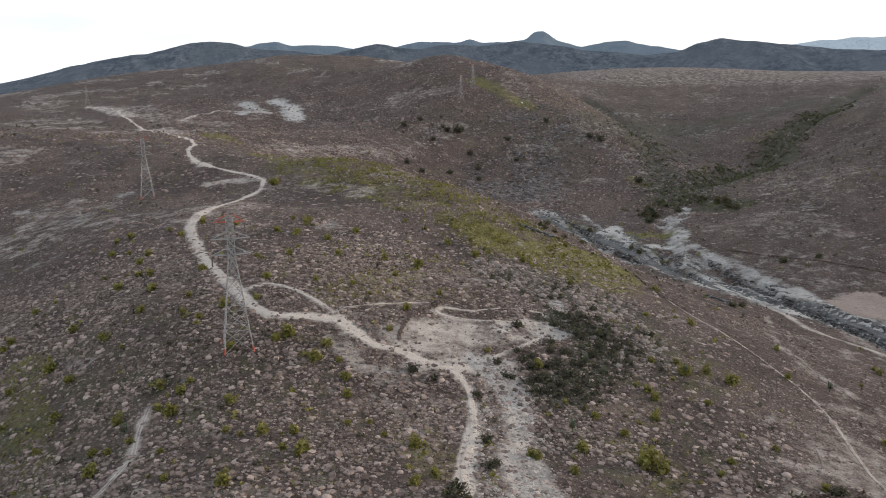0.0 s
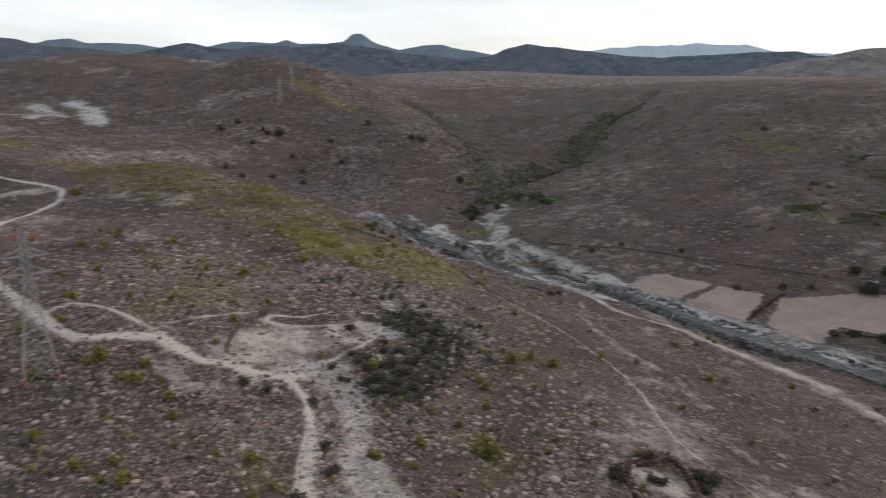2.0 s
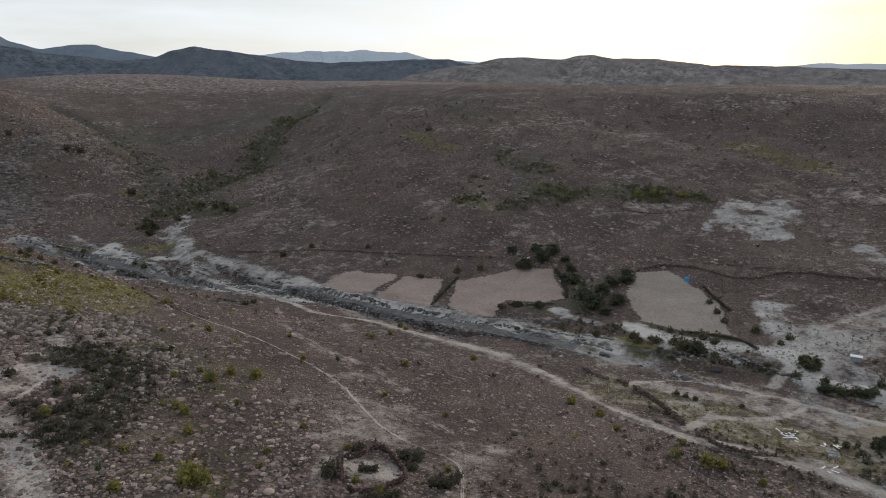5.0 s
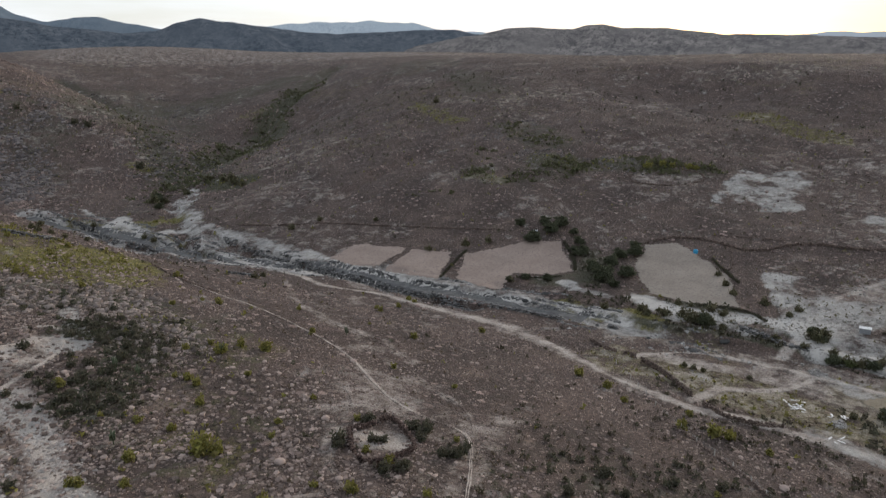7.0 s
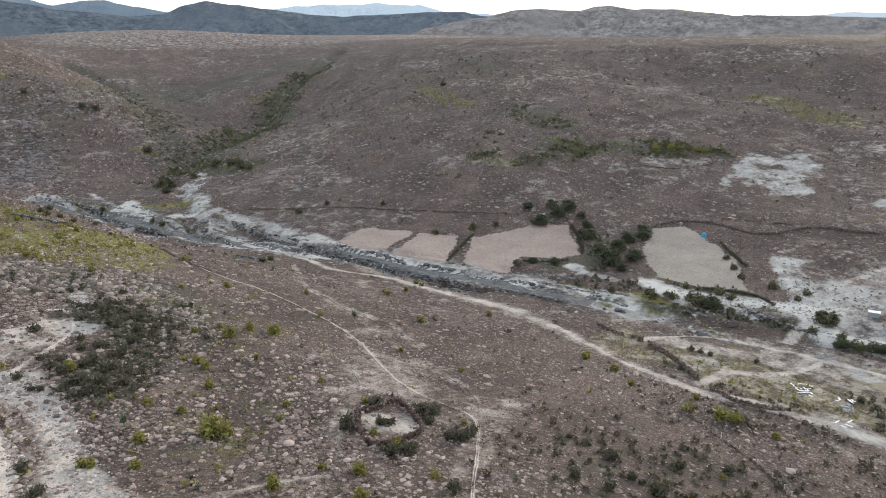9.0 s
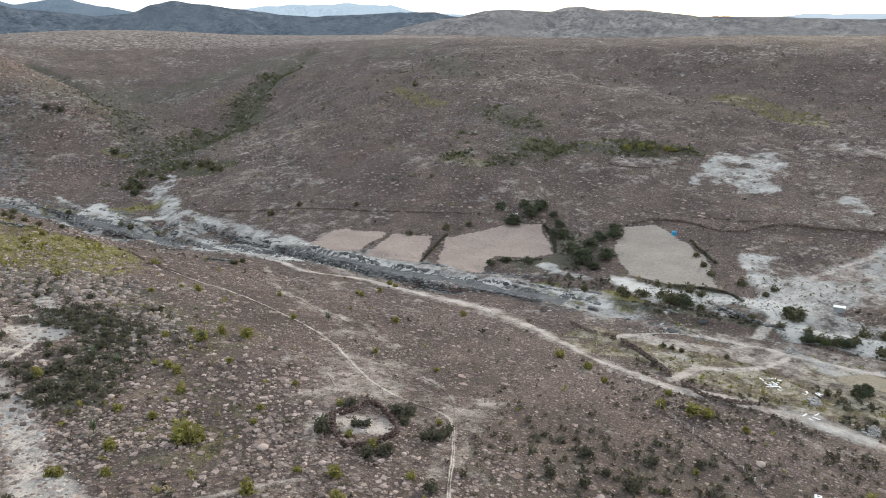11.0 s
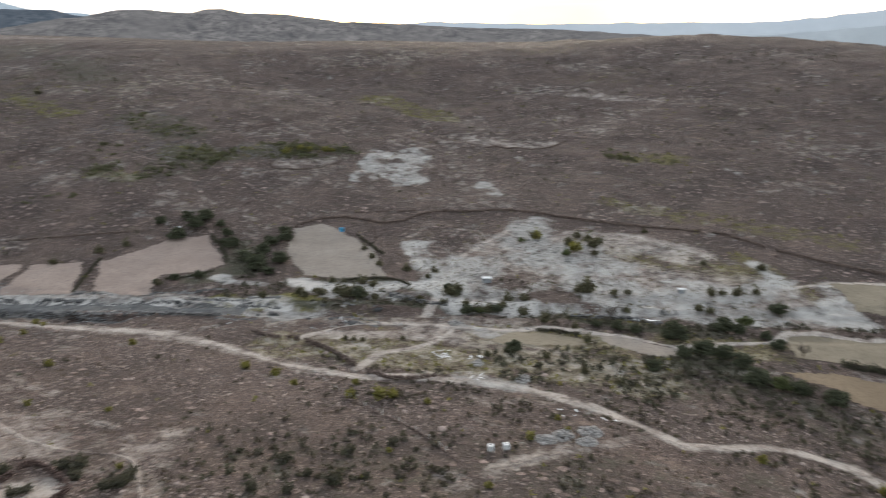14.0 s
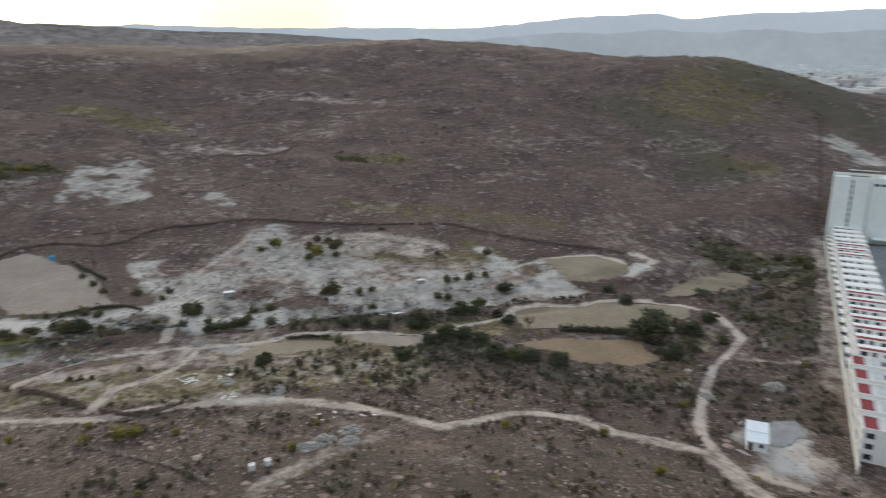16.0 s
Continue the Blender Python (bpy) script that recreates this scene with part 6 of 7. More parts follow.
# ---- trees ----
def tree_model(seed, mat, label, blobs, leaves, name="tree", flat=0.75):
    """A tree about two metres across, with a tapered trunk, limbs and clumps of leaf sprays."""
    rnd = random.Random(seed)
    root = tagged(new(name), label, "tree", "trees of the valley")
    bm = bmesh.new()
    def limb(a, b, r0, r1):
        d = (b - a)
        m = Matrix.Translation((a + b) / 2) @ d.to_track_quat("Z", "Y").to_matrix().to_4x4()
        bmesh.ops.create_cone(bm, cap_ends=True, segments=6, radius1=r0, radius2=r1, depth=d.length, matrix=m)
    fork = Vector((rnd.uniform(-0.06, 0.06), rnd.uniform(-0.06, 0.06), 0.22 if flat > 0.6 else 0.5))
    limb(Vector((0, 0, -0.15)), fork, 0.10, 0.07)
    tips = []
    for k in range(blobs):
        a, reach = 2 * math.pi * k / blobs + rnd.uniform(-0.5, 0.5), rnd.uniform(0.3, 0.75)
        tip = Vector((reach * math.cos(a), reach * math.sin(a), rnd.uniform(0.3, 1.0) * (1.25 - 0.45 * reach) * flat / 0.75 + (0.25 if flat < 0.6 else 0.0)))
        limb(fork, tip, 0.045, 0.015)
        tips.append(tip)
    tips.append(Vector((0, 0, 1.0 * flat / 0.75)))
    if flat > 0.6:
        tips.append(Vector((0.1, -0.1, 0.45)))
        tips += [Vector((0.5 * math.cos(a), 0.5 * math.sin(a), 0.42)) for a in (0.4, 1.7, 2.9, 4.1, 5.4)]
    part("trunk", bm, BARK, root)
    vs, base = [], 0
    for k, tip in enumerate(tips):
        sv, _ = leaf_cloud(seed * 31 + k, leaves, 0.17, 0.56, 0.6, 0.45)
        s = rnd.uniform(0.65, 1.05)
        vs.append((sv - (0, 0, 0.25)) * s * (1, 1, flat) + np.array(tip[:]))
    v = np.concatenate(vs)
    v[:, 2] = np.maximum(v[:, 2], 0.08)
    crown = new("crown", fast_mesh("crown", v, np.arange(len(v)).reshape(-1, 3), mat, False))
    crown.parent = root
    return root


DARK_TREES = [tree_model(k, TREE_LEAF, "dark green rounded tree with a low dense crown", 8, 300) for k in range(4)]
plant(DARK_TREES, [
    (234.2, -74.7, 8.2), (248.8, 9, 5.2), (264.3, -7.1, 4.1), (263.7, -12.3, 2.9), (289.7, -27, 3.5), (260.5, -21.8, 2.5), (249.5, -24.9, 2.8), (234.6, -1.3, 4.1), (234.8, -7.6, 3.4),
    (215, -17.4, 4.3), (212.4, -29, 3.2), (210.1, -38.2, 3.5), (286.9, -71.7, 2.6), (270.9, -75.3, 3.2), (215.3, -77.2, 4.0), (238.6, -91.7, 3.6), (249.6, -101.7, 3.2),
    (249.9, 29.4, 2.7), (248.6, 23, 2.4), (249.5, 37.4, 2.1), (228.7, -13.2, 3.4), (216.2, 13.1, 2.8), (230.8, 4.8, 3.0)] + [
    (283, 236, 2.2), (308, 215, 3.2), (303, 263, 5.0), (299, 272, 3.6), (286, 279, 3.4), (299, 250, 3.0), (281.4, 229.6, 4.4), (290.9, 259.8, 5.0), (262.5, 200, 5.6), (268.5, 211.1, 4.2), (273.4, 194.5, 4.5), (299.5, 208.6, 4.4), (290.6, 211.6, 4.0), (292.1, 239.9, 3.3), (244.6, 135.6, 3.9),
    (274.3, 258, 5.0), (240.2, 215.6, 2.7), (233.5, 223.5, 2.2), (226.5, 228, 1.7), (265.4, 103.4, 2.6), (262.7, 99.1, 2.4), (249.2, 89.2, 2.8), (159.7, 532.6, 5.0), (149.7, 497.6, 3.4),
    (279.1, 208.6, 4.2), (258.2, 190.6, 2.8), (212.9, 59.2, 3.2), (254.3, 78, 2.8)], 8)
plant([tree_model(20 + k, LIGHT_LEAF, "bright green rounded tree among darker scrub", 6, 170) for k in range(2)],
      [(274.1, -14.9, 3.4), (213.9, -24.3, 3.3), (251, 84, 2.2), (330, 66, 2.6), (341, 92, 2.2)], 9)
umbrella = tree_model(31, TREE_LEAF, "flat-topped thorn tree with a bare stem", 7, 130, "thorn_tree", 0.45)
umbrella.matrix_basis = at_ground(279.5, -109.1, 0.2, 20, 3.4)

OLIVE_LEAF = leaf_material("olive_bush_leaf", (0.064, 0.064, 0.034), (0.155, 0.145, 0.075), (0.12, 0.102, 0.062))
plant([shrub_model("olive_bush", "rounded olive-green bush along the creek", OLIVE_LEAF, 80 + k, 260, 0.16, "olive bushes") for k in range(4)], [
    (344.7, 55.5, 3.5), (343.2, 68.2, 2.6), (284.7, 47.2, 3.0), (262.8, 99.4, 3.0), (255.7, 67.3, 2.8), (257.6, 76.5, 2.1), (246.8, 56.5, 2.2), (252.1, 83.9, 2.1), (260.2, 142.2, 2.5),
    (241.8, 152.1, 2.7), (237.3, 157.9, 2.4), (242.8, 140, 3.2), (247.3, 129.6, 2.2), (272.2, 29, 2.1), (300.7, -1.6, 1.8), (300.9, -11.8, 2.0), (333.8, -22.8, 2.0), (328.6, -143.6, 3.6),
    (330.5, -174.8, 4.0), (318.8, -174.4, 3.0), (345.7, -173.8, 2.6), (318.7, -150.7, 2.7), (285.9, -141.1, 3.0), (264.6, -117.5, 2.5), (251.1, -118.5, 2.4), (228.7, -99, 2.6),
    (245.2, 44.4, 1.7), (234, 37.5, 1.9), (211.8, 60.4, 1.8), (211, 47.1, 1.7), (203.6, 33.1, 1.7), (197.8, 21.7, 1.8), (204.7, 65.8, 1.5), (222.4, 284.4, 2.4), (242.1, 277.2, 2.8),
    (255.3, 273.3, 2.5), (185.3, 368.6, 2.7), (203.4, 367, 2.4), (227.1, 341.7, 2.0), (457.6, 571.3, 3.6), (183.6, 538.3, 3.7), (210.6, 561.6, 4.4), (218.6, 534.2, 4.7), (155.4, 528.1, 4.1),
    (349.7, 87.9, 2.7), (346.3, 68.2, 2.7), (355.8, 66.0, 2.7), (351.5, 59.5, 3.3), (350.6, 53.8, 2.7), (332.7, 53.1, 2.3), (286.1, 47.8, 4.0), (283.6, 50.7, 2.5), (285.4, 36.2, 2.2), (288.2, 31.1, 2.0), (335.9, 2.8, 1.7), (334.1, -21.7, 2.3), (297.3, -2.2, 2.0), (299.2, -6.2, 2.0), (303.0, -12.3, 2.3), (304.2, -19.3, 2.3), (282.8, 2.0, 2.2), (283.0, -2.1, 2.2), (373.0, 33.9, 1.9),
    (302.6, 163.8, 2.0), (292.4, 154.2, 2.2), (285.3, 146.5, 2.2), (284.9, 132.2, 2.4), (286.6, 118.5, 2.1), (278.1, 118.3, 1.8), (262.7, 101.9, 3.1), (265.8, 99.3, 2.7), (265.7, 76.8, 2.6), (268.1, 70.3, 2.6), (253.0, 90.6, 1.9), (257.5, 156.1, 1.8), (258.3, 150.6, 1.5), (263.5, 143.3, 1.8), (262.4, 137.0, 1.5), (244.2, 142.5, 2.9), (246.1, 138.0, 3.4), (230.1, 173.6, 2.2), (239.9, 162.7, 2.0), (199.2, 116.5, 1.2), (199.8, 113.4, 1.2), (200.2, 110.2, 1.2), (207.7, 98.2, 1.2),
    (43.8, 295.4, 1.7), (48.2, 295.7, 1.7), (52.4, 294.1, 1.5), (61.7, 303.2, 1.5), (103.8, 484.6, 2.5), (118.7, 428.5, 2.2), (121.1, 419.0, 2.5), (165.4, 553.1, 4.3), (164.2, 531.0, 4.1), (150.4, 502.4, 3.0), (215.4, 543.3, 4.3), (215.8, 522.4, 4.2), (214.8, 504.4, 3.6), (118.3, 272.3, 1.8), (126.5, 282.1, 1.8), (47.3, 310.2, 1.8), (42.4, 298.9, 1.7),
    (225.3, 225.2, 1.9), (241.3, 162.9, 2.2), (243.1, 155.7, 2.0), (246.1, 146.8, 2.5), (245.1, 134.6, 2.9), (259.1, 136.5, 2.0), (253, 111.7, 2.1), (253.6, 81.2, 2.3), (252.2, 86.4, 2.1), (250.4, 99.9, 1.9)], 12)


def bare_tree(x, y, s):
    root = tagged(new("leafless_tree"), "leafless grey tree with fine twigs", "tree", "leafless trees")
    rnd = random.Random(int(x))
    for k in range(9):
        bm = bmesh.new()
        a = 2 * math.pi * k / 9
        tip = Vector((0.7 * math.cos(a), 0.7 * math.sin(a), rnd.uniform(0.9, 1.6)))
        root_at = Vector((0, 0, 0.4))
        beam(bm, root_at, tip, 0.045)
        for j in range(9):
            f = rnd.uniform(0.35, 1)
            q = root_at.lerp(tip, f)
            beam(bm, q, q + Vector((rnd.uniform(-0.35, 0.35), rnd.uniform(-0.35, 0.35), rnd.uniform(0.1, 0.4))), 0.022)
        part("limb", bm, BARK, root)
    bm = bmesh.new()
    beam(bm, (0, 0, -0.2), (0, 0, 0.45), 0.12)
    part("trunk", bm, BARK, root)
    root.matrix_basis = at_ground(x, y, 0, 0, s)


bare_tree(245.3, -32.4, 3.0)
bare_tree(262.9, 33.9, 3.6)


def hedge(line, half, label, seed):
    p = np.array([q[:] for q in along(line, 0.6)])
    rng = np.random.default_rng(seed)
    p = np.repeat(p, 3, 0) + rng.normal(0, half * 0.45, (len(p) * 3, 2))
    me = spread("hedge", [leaf_cloud(90 + k, 30, 0.3) for k in range(4)], p[:, 0], p[:, 1], rng.uniform(0.8, 1.7, len(p)) * half, DARK_LEAF, seed, 0.05)
    return tagged(new("hedge", me), label, "hedge", "field hedges")


hedge(((202, 250), (220, 262), (238, 272)), 0.8, "dark hedge between two ploughed fields", 1)
hedge(((241, -45), (242, -52), (240, -60), (238, -67)), 1.9, "dense dark green clipped hedge", 2)
hedge(((262, 150), (274, 133), (266, 122)), 0.9, "dark hedge at the foot of a field", 3)
hedge(((287, 246), (276, 230), (262, 217)), 1.0, "dark hedge down a field edge", 4)
hedge(((232, 228), (240, 221), (250, 216)), 0.9, "scrubby hedge below a ploughed field", 5)
hedge(((322, 178), (308, 162), (300, 152)), 0.9, "scrubby hedge along a field edge", 6)
hedge(((238, 57), (239, 49), (239, 42)), 1.0, "row of dark bushes beside a dirt road", 7)


def cactus(x, y, high, seed):
    root = tagged(new("column_cactus"), "branched grey-green column cactus", "cactus", "column cacti")
    rnd = random.Random(seed)
    for k in range(7):
        bm = bmesh.new()
        a, r = 2 * math.pi * k / 7, 0.0 if k == 0 else rnd.uniform(0.3, 0.6)
        h = high * rnd.uniform(0.7, 1.0)
        foot, knee = Vector((0, 0, 0.25 * high)), Vector((r * math.cos(a), r * math.sin(a), 0.4 * high))
        if k == 0:
            knee, foot = Vector((0, 0, 0.3 * high)), Vector((0, 0, -0.2))
        for p, q in ((foot, knee), (knee, Vector((knee.x * 1.3, knee.y * 1.3, h)))):
            d = q - p
            bmesh.ops.create_cone(bm, cap_ends=True, segments=8, radius1=0.13, radius2=0.10, depth=d.length + 0.1,
                                  matrix=Matrix.Translation((p + q) / 2) @ d.to_track_quat("Z", "Y").to_matrix().to_4x4())
        part("stem", bm, CACTUS, root, smoothed=True)
    root.matrix_basis = at_ground(x, y, 0, 0)


CACTUS = painted("cactus_skin", (0.10, 0.12, 0.07), 0.7, 0, 0.3, 4)
for k, (x, y, h) in enumerate(((35, 161, 4.2), (61, 164, 3.0), (39, 158, 2.6), (26, 129, 3.0), (105, 176, 3.2), (-63, 126, 2.4))):
    cactus(x, y, h, k)


# ---- fence ----
POST = painted("weathered_wood", (0.55, 0.51, 0.46), 0.9, 0, 0.4, 3)


def fence():
    root = tagged(new("fence"), "wire fence on crooked weathered posts", "fence")
    line = along(((186.5, 140.5), (182, 132), (172, 119), (164, 108), (154, 95), (147, 82), (141, 69), (136, 58), (130.2, 50.8)), 3.2)
    rnd = random.Random(4)
    tops = []
    for p in line[::2]:
        z = float(height(p.x, p.y))
        bm = bmesh.new()
        top = Vector((p.x + rnd.uniform(-0.12, 0.12), p.y + rnd.uniform(-0.12, 0.12), z + rnd.uniform(1.3, 1.7)))
        beam(bm, (p.x, p.y, z - 0.3), top, 0.2)
        part("post", bm, POST, root)
        tops.append(top)
    for drop in (0.15, 0.6):
        bm = bmesh.new()
        for a, b in zip(tops, tops[1:]):
            beam(bm, a - Vector((0, 0, drop)), b - Vector((0, 0, drop)), 0.02)
        part("wire", bm, STEEL, root)


fence()
stone_wall(((152, 93), (147, 82), (141, 69), (136, 58), (130.2, 50.8), (126, 46)), 0.4, "low line of stones under a fence", 14, 0.5)

# ---- houses and other built things ----
WHITE_WALL = painted("white_render", (0.74, 0.74, 0.72), 0.85, 0, 0.14, 0.5)
CREAM_WALL = painted("cream_render", (0.70, 0.69, 0.63), 0.85, 0, 0.12, 0.4)
PALE_WALL = painted("pale_grey_green_render", (0.66, 0.70, 0.68), 0.85, 0, 0.12, 0.25)
RED_COAT = painted("red_roof_coating", (0.24, 0.04, 0.045), 0.8, 0, 0.25, 0.8)
GREY_ROOF = painted("grey_roof_screed", (0.50, 0.51, 0.51), 0.9, 0, 0.2, 0.5)
PANE = painted("dark_window_pane", (0.03, 0.035, 0.04), 0.12, 0, 0.2)
FRAME = painted("grey_window_frame", (0.35, 0.36, 0.37), 0.5, 0.3, 0.2)
DOOR = painted("dark_metal_door", (0.06, 0.055, 0.055), 0.5, 0.2, 0.3)
SHEET_METAL = painted("white_roof_sheet", (0.72, 0.77, 0.78), 0.45, 0.1, 0.12, 0.6)
PLASTIC = painted("white_plastic", (0.78, 0.78, 0.76), 0.5, 0, 0.12)
BLUE_PLASTIC = painted("blue_plastic", (0.05, 0.30, 0.50), 0.45, 0, 0.2)
ASPHALT = dirt_material("grey_paving", (0.16, 0.17, 0.18), (0.22, 0.23, 0.24))


def slab(bm, x0, x1, y0, y1, z0, z1, bevel=0.0):
    r = bmesh.ops.create_cube(bm, size=1, matrix=Matrix.Translation(((x0 + x1) / 2, (y0 + y1) / 2, (z0 + z1) / 2)) @ Matrix.Diagonal((x1 - x0, y1 - y0, z1 - z0, 1)))
    if bevel:
        edges = list({e for v in r["verts"] for e in v.link_edges})
        bmesh.ops.bevel(bm, geom=edges, offset=bevel, segments=1, affect="EDGES")


def block(name, mat, parent, x0, x1, y0, y1, z0, z1, label="", bevel=0.03):
    bm = bmesh.new()
    slab(bm, x0, x1, y0, y1, z0, z1, bevel)
    return part(name, bm, mat, parent, label)


def window_on(parent, face, a, z, w, h, depth=0.12, dark=PANE):
    """A framed window on the face x = face[1] or y = face[1] of a building."""
    axis, at, out = face
    def put(name, mat, owner, a0, a1, z0, z1, d0, d1):
        lo, hi = sorted((at + out * d0, at + out * d1))
        if axis == "x":
            return block(name, mat, owner, lo, hi, a0, a1, z0, z1, bevel=0)
        return block(name, mat, owner, a0, a1, lo, hi, z0, z1, bevel=0)
    frame_ob = put("window", FRAME, parent, a - w / 2 - 0.09, a + w / 2 + 0.09, z - 0.09, z + h + 0.09, -0.05, 0.05)
    put("pane", dark, frame_ob, a - w / 2, a - 0.04, z, z + h, -0.04, 0.07)
    put("pane", dark, frame_ob, a + 0.04, a + w / 2, z, z + h, -0.04, 0.07)
    return frame_ob


ROW_X, ROW_Y, ROW_TURN = 147.0, -99.0, -26.2
ROW = pose(ROW_X, ROW_Y, 0, 0, 0, ROW_TURN)


def townhouse(kind):
    """One house of the terrace; local x runs along the row, y towards the valley."""
    label = ("white two-storey terraced house with a square red roof patch", "white terraced house with a red-edged roof room", "plain white terraced house with a bare roof room")[kind]
    root = tagged(new("townhouse"), label, "house", "terrace of white houses")
    front = -0.5 if kind == 0 else -2.6
    high = 8.6 if kind == 0 else 5.6
    deep = 7.6 if kind == 0 else 9.8
    block("body", WHITE_WALL, root, 0, deep, -17, front, -3, high)
    block("roof", GREY_ROOF, root, 0.2, deep - 0.2, -16.8, front - 0.2, high, high + 0.06, bevel=0)
    for x0, x1, y0, y1 in ((-0.02, 0.18, -17.02, front + 0.02), (deep - 0.18, deep + 0.02, -17.02, front + 0.02), (0.18, deep - 0.18, front - 0.18, front + 0.02), (0.18, deep - 0.18, -17.02, -16.82), (0.18, deep - 0.18, front - 4.6, front - 4.4)):
        block("parapet", WHITE_WALL, root, x0, x1, y0, y1, high, high + 0.45, bevel=0)
    if kind == 0:
        block("roof_coating", RED_COAT, root, 0.4, deep - 0.4, front - 3.3, front - 0.4, high + 0.06, high + 0.12, "dark red waterproof roof coating", bevel=0)
        for z in (0.9, 3.7, 6.5):
            window_on(root, ("x", 0.0, -1), front - 1.7, z, 1.7, 1.3)
            window_on(root, ("x", 0.0, -1), front - 7.4, z, 1.9, 1.3)
            window_on(root, ("y", front, 1), 2.0, z, 1.0, 1.2)
            window_on(root, ("y", front, 1), 5.4, z, 0.9, 0.8)
        block("roof_opening", PANE, root, 2.6, 5.2, front - 9.8, front - 7.6, high + 0.06, high + 0.32, "dark roof opening", bevel=0)
        block("passage_wall", WHITE_WALL, root, deep, 10.3, -15.5, -15.3, -2.5, 3.0, bevel=0)
    else:
        top = high + 2.7
        room = block("roof_room", WHITE_WALL, root, 4.6, deep - 0.1, -16.4, front - 0.4, high + 0.06, top)
        window_on(room, ("x", 4.6, -1), front - 2.2, high + 0.8, 1.9, 1.4)
        block("door", DOOR, room, 4.53, 4.62, front - 5.6, front - 4.4, high + 0.1, high + 2.3, "dark metal door", bevel=0)
        window_on(room, ("x", 4.6, -1), front - 8.4, high + 1.0, 1.5, 1.1)
        if kind == 1:
            block("roof_coating", RED_COAT, room, 4.7, 6.6, -15.5, front - 0.5, top, top + 0.08, "dark red waterproof roof coating", bevel=0)
        for z in (0.7, 3.4):
            window_on(root, ("y", front, 1), 2.2, z, 1.3, 1.3)
            window_on(root, ("y", front, 1), 6.4, z, 1.1, 0.9)
        # a small walled yard behind the boundary wall
        block("yard_wall", WHITE_WALL, root, 0.0, 0.16, front, -0.2, -2.5, 3.1, bevel=0)
        block("lean_to", WHITE_WALL, root, 4.4, 9.6, front, -0.9, 2.6, 2.78, "flat white lean-to roof", bevel=0)
        block("water_heater", FRAME, root, 0.7, 1.2, front - 0.02, front + 0.5, 0.2, 1.7, "grey water heater", bevel=0)
    return root


def terrace():
    models = [townhouse(0), townhouse(1), townhouse(2)]
    used = set()
    for k in range(24):
        kind = 0 if k < 5 else (1 if k < 12 or k in (17, 18, 19) else 2)
        p = ROW @ Vector((k * 10.3 + 3.6, 0, 0))
        m = pose(p.x, p.y, 4.5 - 0.011 * (k * 10.3 + 7), 0, 0, ROW_TURN)
        if kind not in used:
            used.add(kind)
            models[kind].matrix_basis = m
        else:
            copy_thing(models[kind], m)


terrace()


def perimeter_wall():
    root = tagged(new("perimeter_wall"), "long cream boundary wall in front of the houses", "wall")
    for k in range(52):
        z = 4.5 - 0.011 * k * 4.8
        bm = bmesh.new()
        slab(bm, k * 4.8 - 3, k * 4.8 + 1.8, -0.15, 0.1, z - 2.5, z + 2.4)
        slab(bm, k * 4.8 - 3.18, k * 4.8 - 2.82, -0.2, 0.17, z - 2.5, z + 2.55)
        part("wall_panel", bm, CREAM_WALL, root)
    root.matrix_basis = ROW


perimeter_wall()


def apartment_block():
    root = tagged(new("apartment_building"), "tall plain white apartment building with narrow window slots", "building")
    top = 34.2
    block("body", PALE_WALL, root, 0, 16, -46, -17, -4, top)
    block("wing", PALE_WALL, root, -1.6, 12, -16.98, -9.5, -4, top - 0.6)
    block("wing", PALE_WALL, root, -1.6, 12, -8.5, 0, -4, top - 0.3)
    block("stair_slot", FRAME, root, 0.4, 10, -9.5, -8.5, -4, top - 1.5, "recessed dark window slot", bevel=0)
    for k in range(11):
        block("slot_window", PANE, root, 0.3, 0.42, -9.4, -8.6, 1.0 + k * 3.1, 2.9 + k * 3.1, bevel=0)
    # flat grey strips on the face stand in for shaded recesses
    block("shadow_joint", FRAME, root, -0.05, 0.05, -17.6, -17.05, -4, top - 1.0, bevel=0)
    block("shadow_joint", FRAME, root, -0.05, 0.05, -32.4, -31.8, -4, top - 1.0, bevel=0)
    for a in (-20.0, -23.2, -26.4, -36, -39.2):
        window_on(root, ("x", 0.0, -1), a, top - 3.4, 2.2, 1.3)
    for x0, x1, y0, y1 in ((-0.05, 0.2, -46.05, -17.0), (15.8, 16.05, -46.05, -0.0), (0.2, 15.8, -46.05, -45.8), (-1.65, 12, -0.25, 0.05), (-1.65, -1.4, -16.9, -0.25)):
        block("parapet", PALE_WALL, root, x0, x1, y0, y1, top - 0.7, top + 0.7, bevel=0)
    canopy = bmesh.new()
    r = bmesh.ops.create_cube(canopy, size=1, matrix=pose(9, -14, top + 3.2, 0, 10, 0) @ Matrix.Diagonal((9, 14, 0.25, 1)))
    canopy_ob = part("roof_canopy", canopy, SHEET_METAL, root, "white sloping roof canopy")
    for a, b in ((6, -8), (6, -20), (12.5, -8), (12.5, -20)):
        block("canopy_post", STEEL, canopy_ob, a - 0.1, a + 0.1, b - 0.1, b + 0.1, top - 0.5, top + (3.5 if a < 9 else 2.4), bevel=0)
    p = ROW @ Vector((249, -0.5, 0))
    root.matrix_basis = pose(p.x, p.y, 2.0, 0, 0, ROW_TURN - 2)


apartment_block()


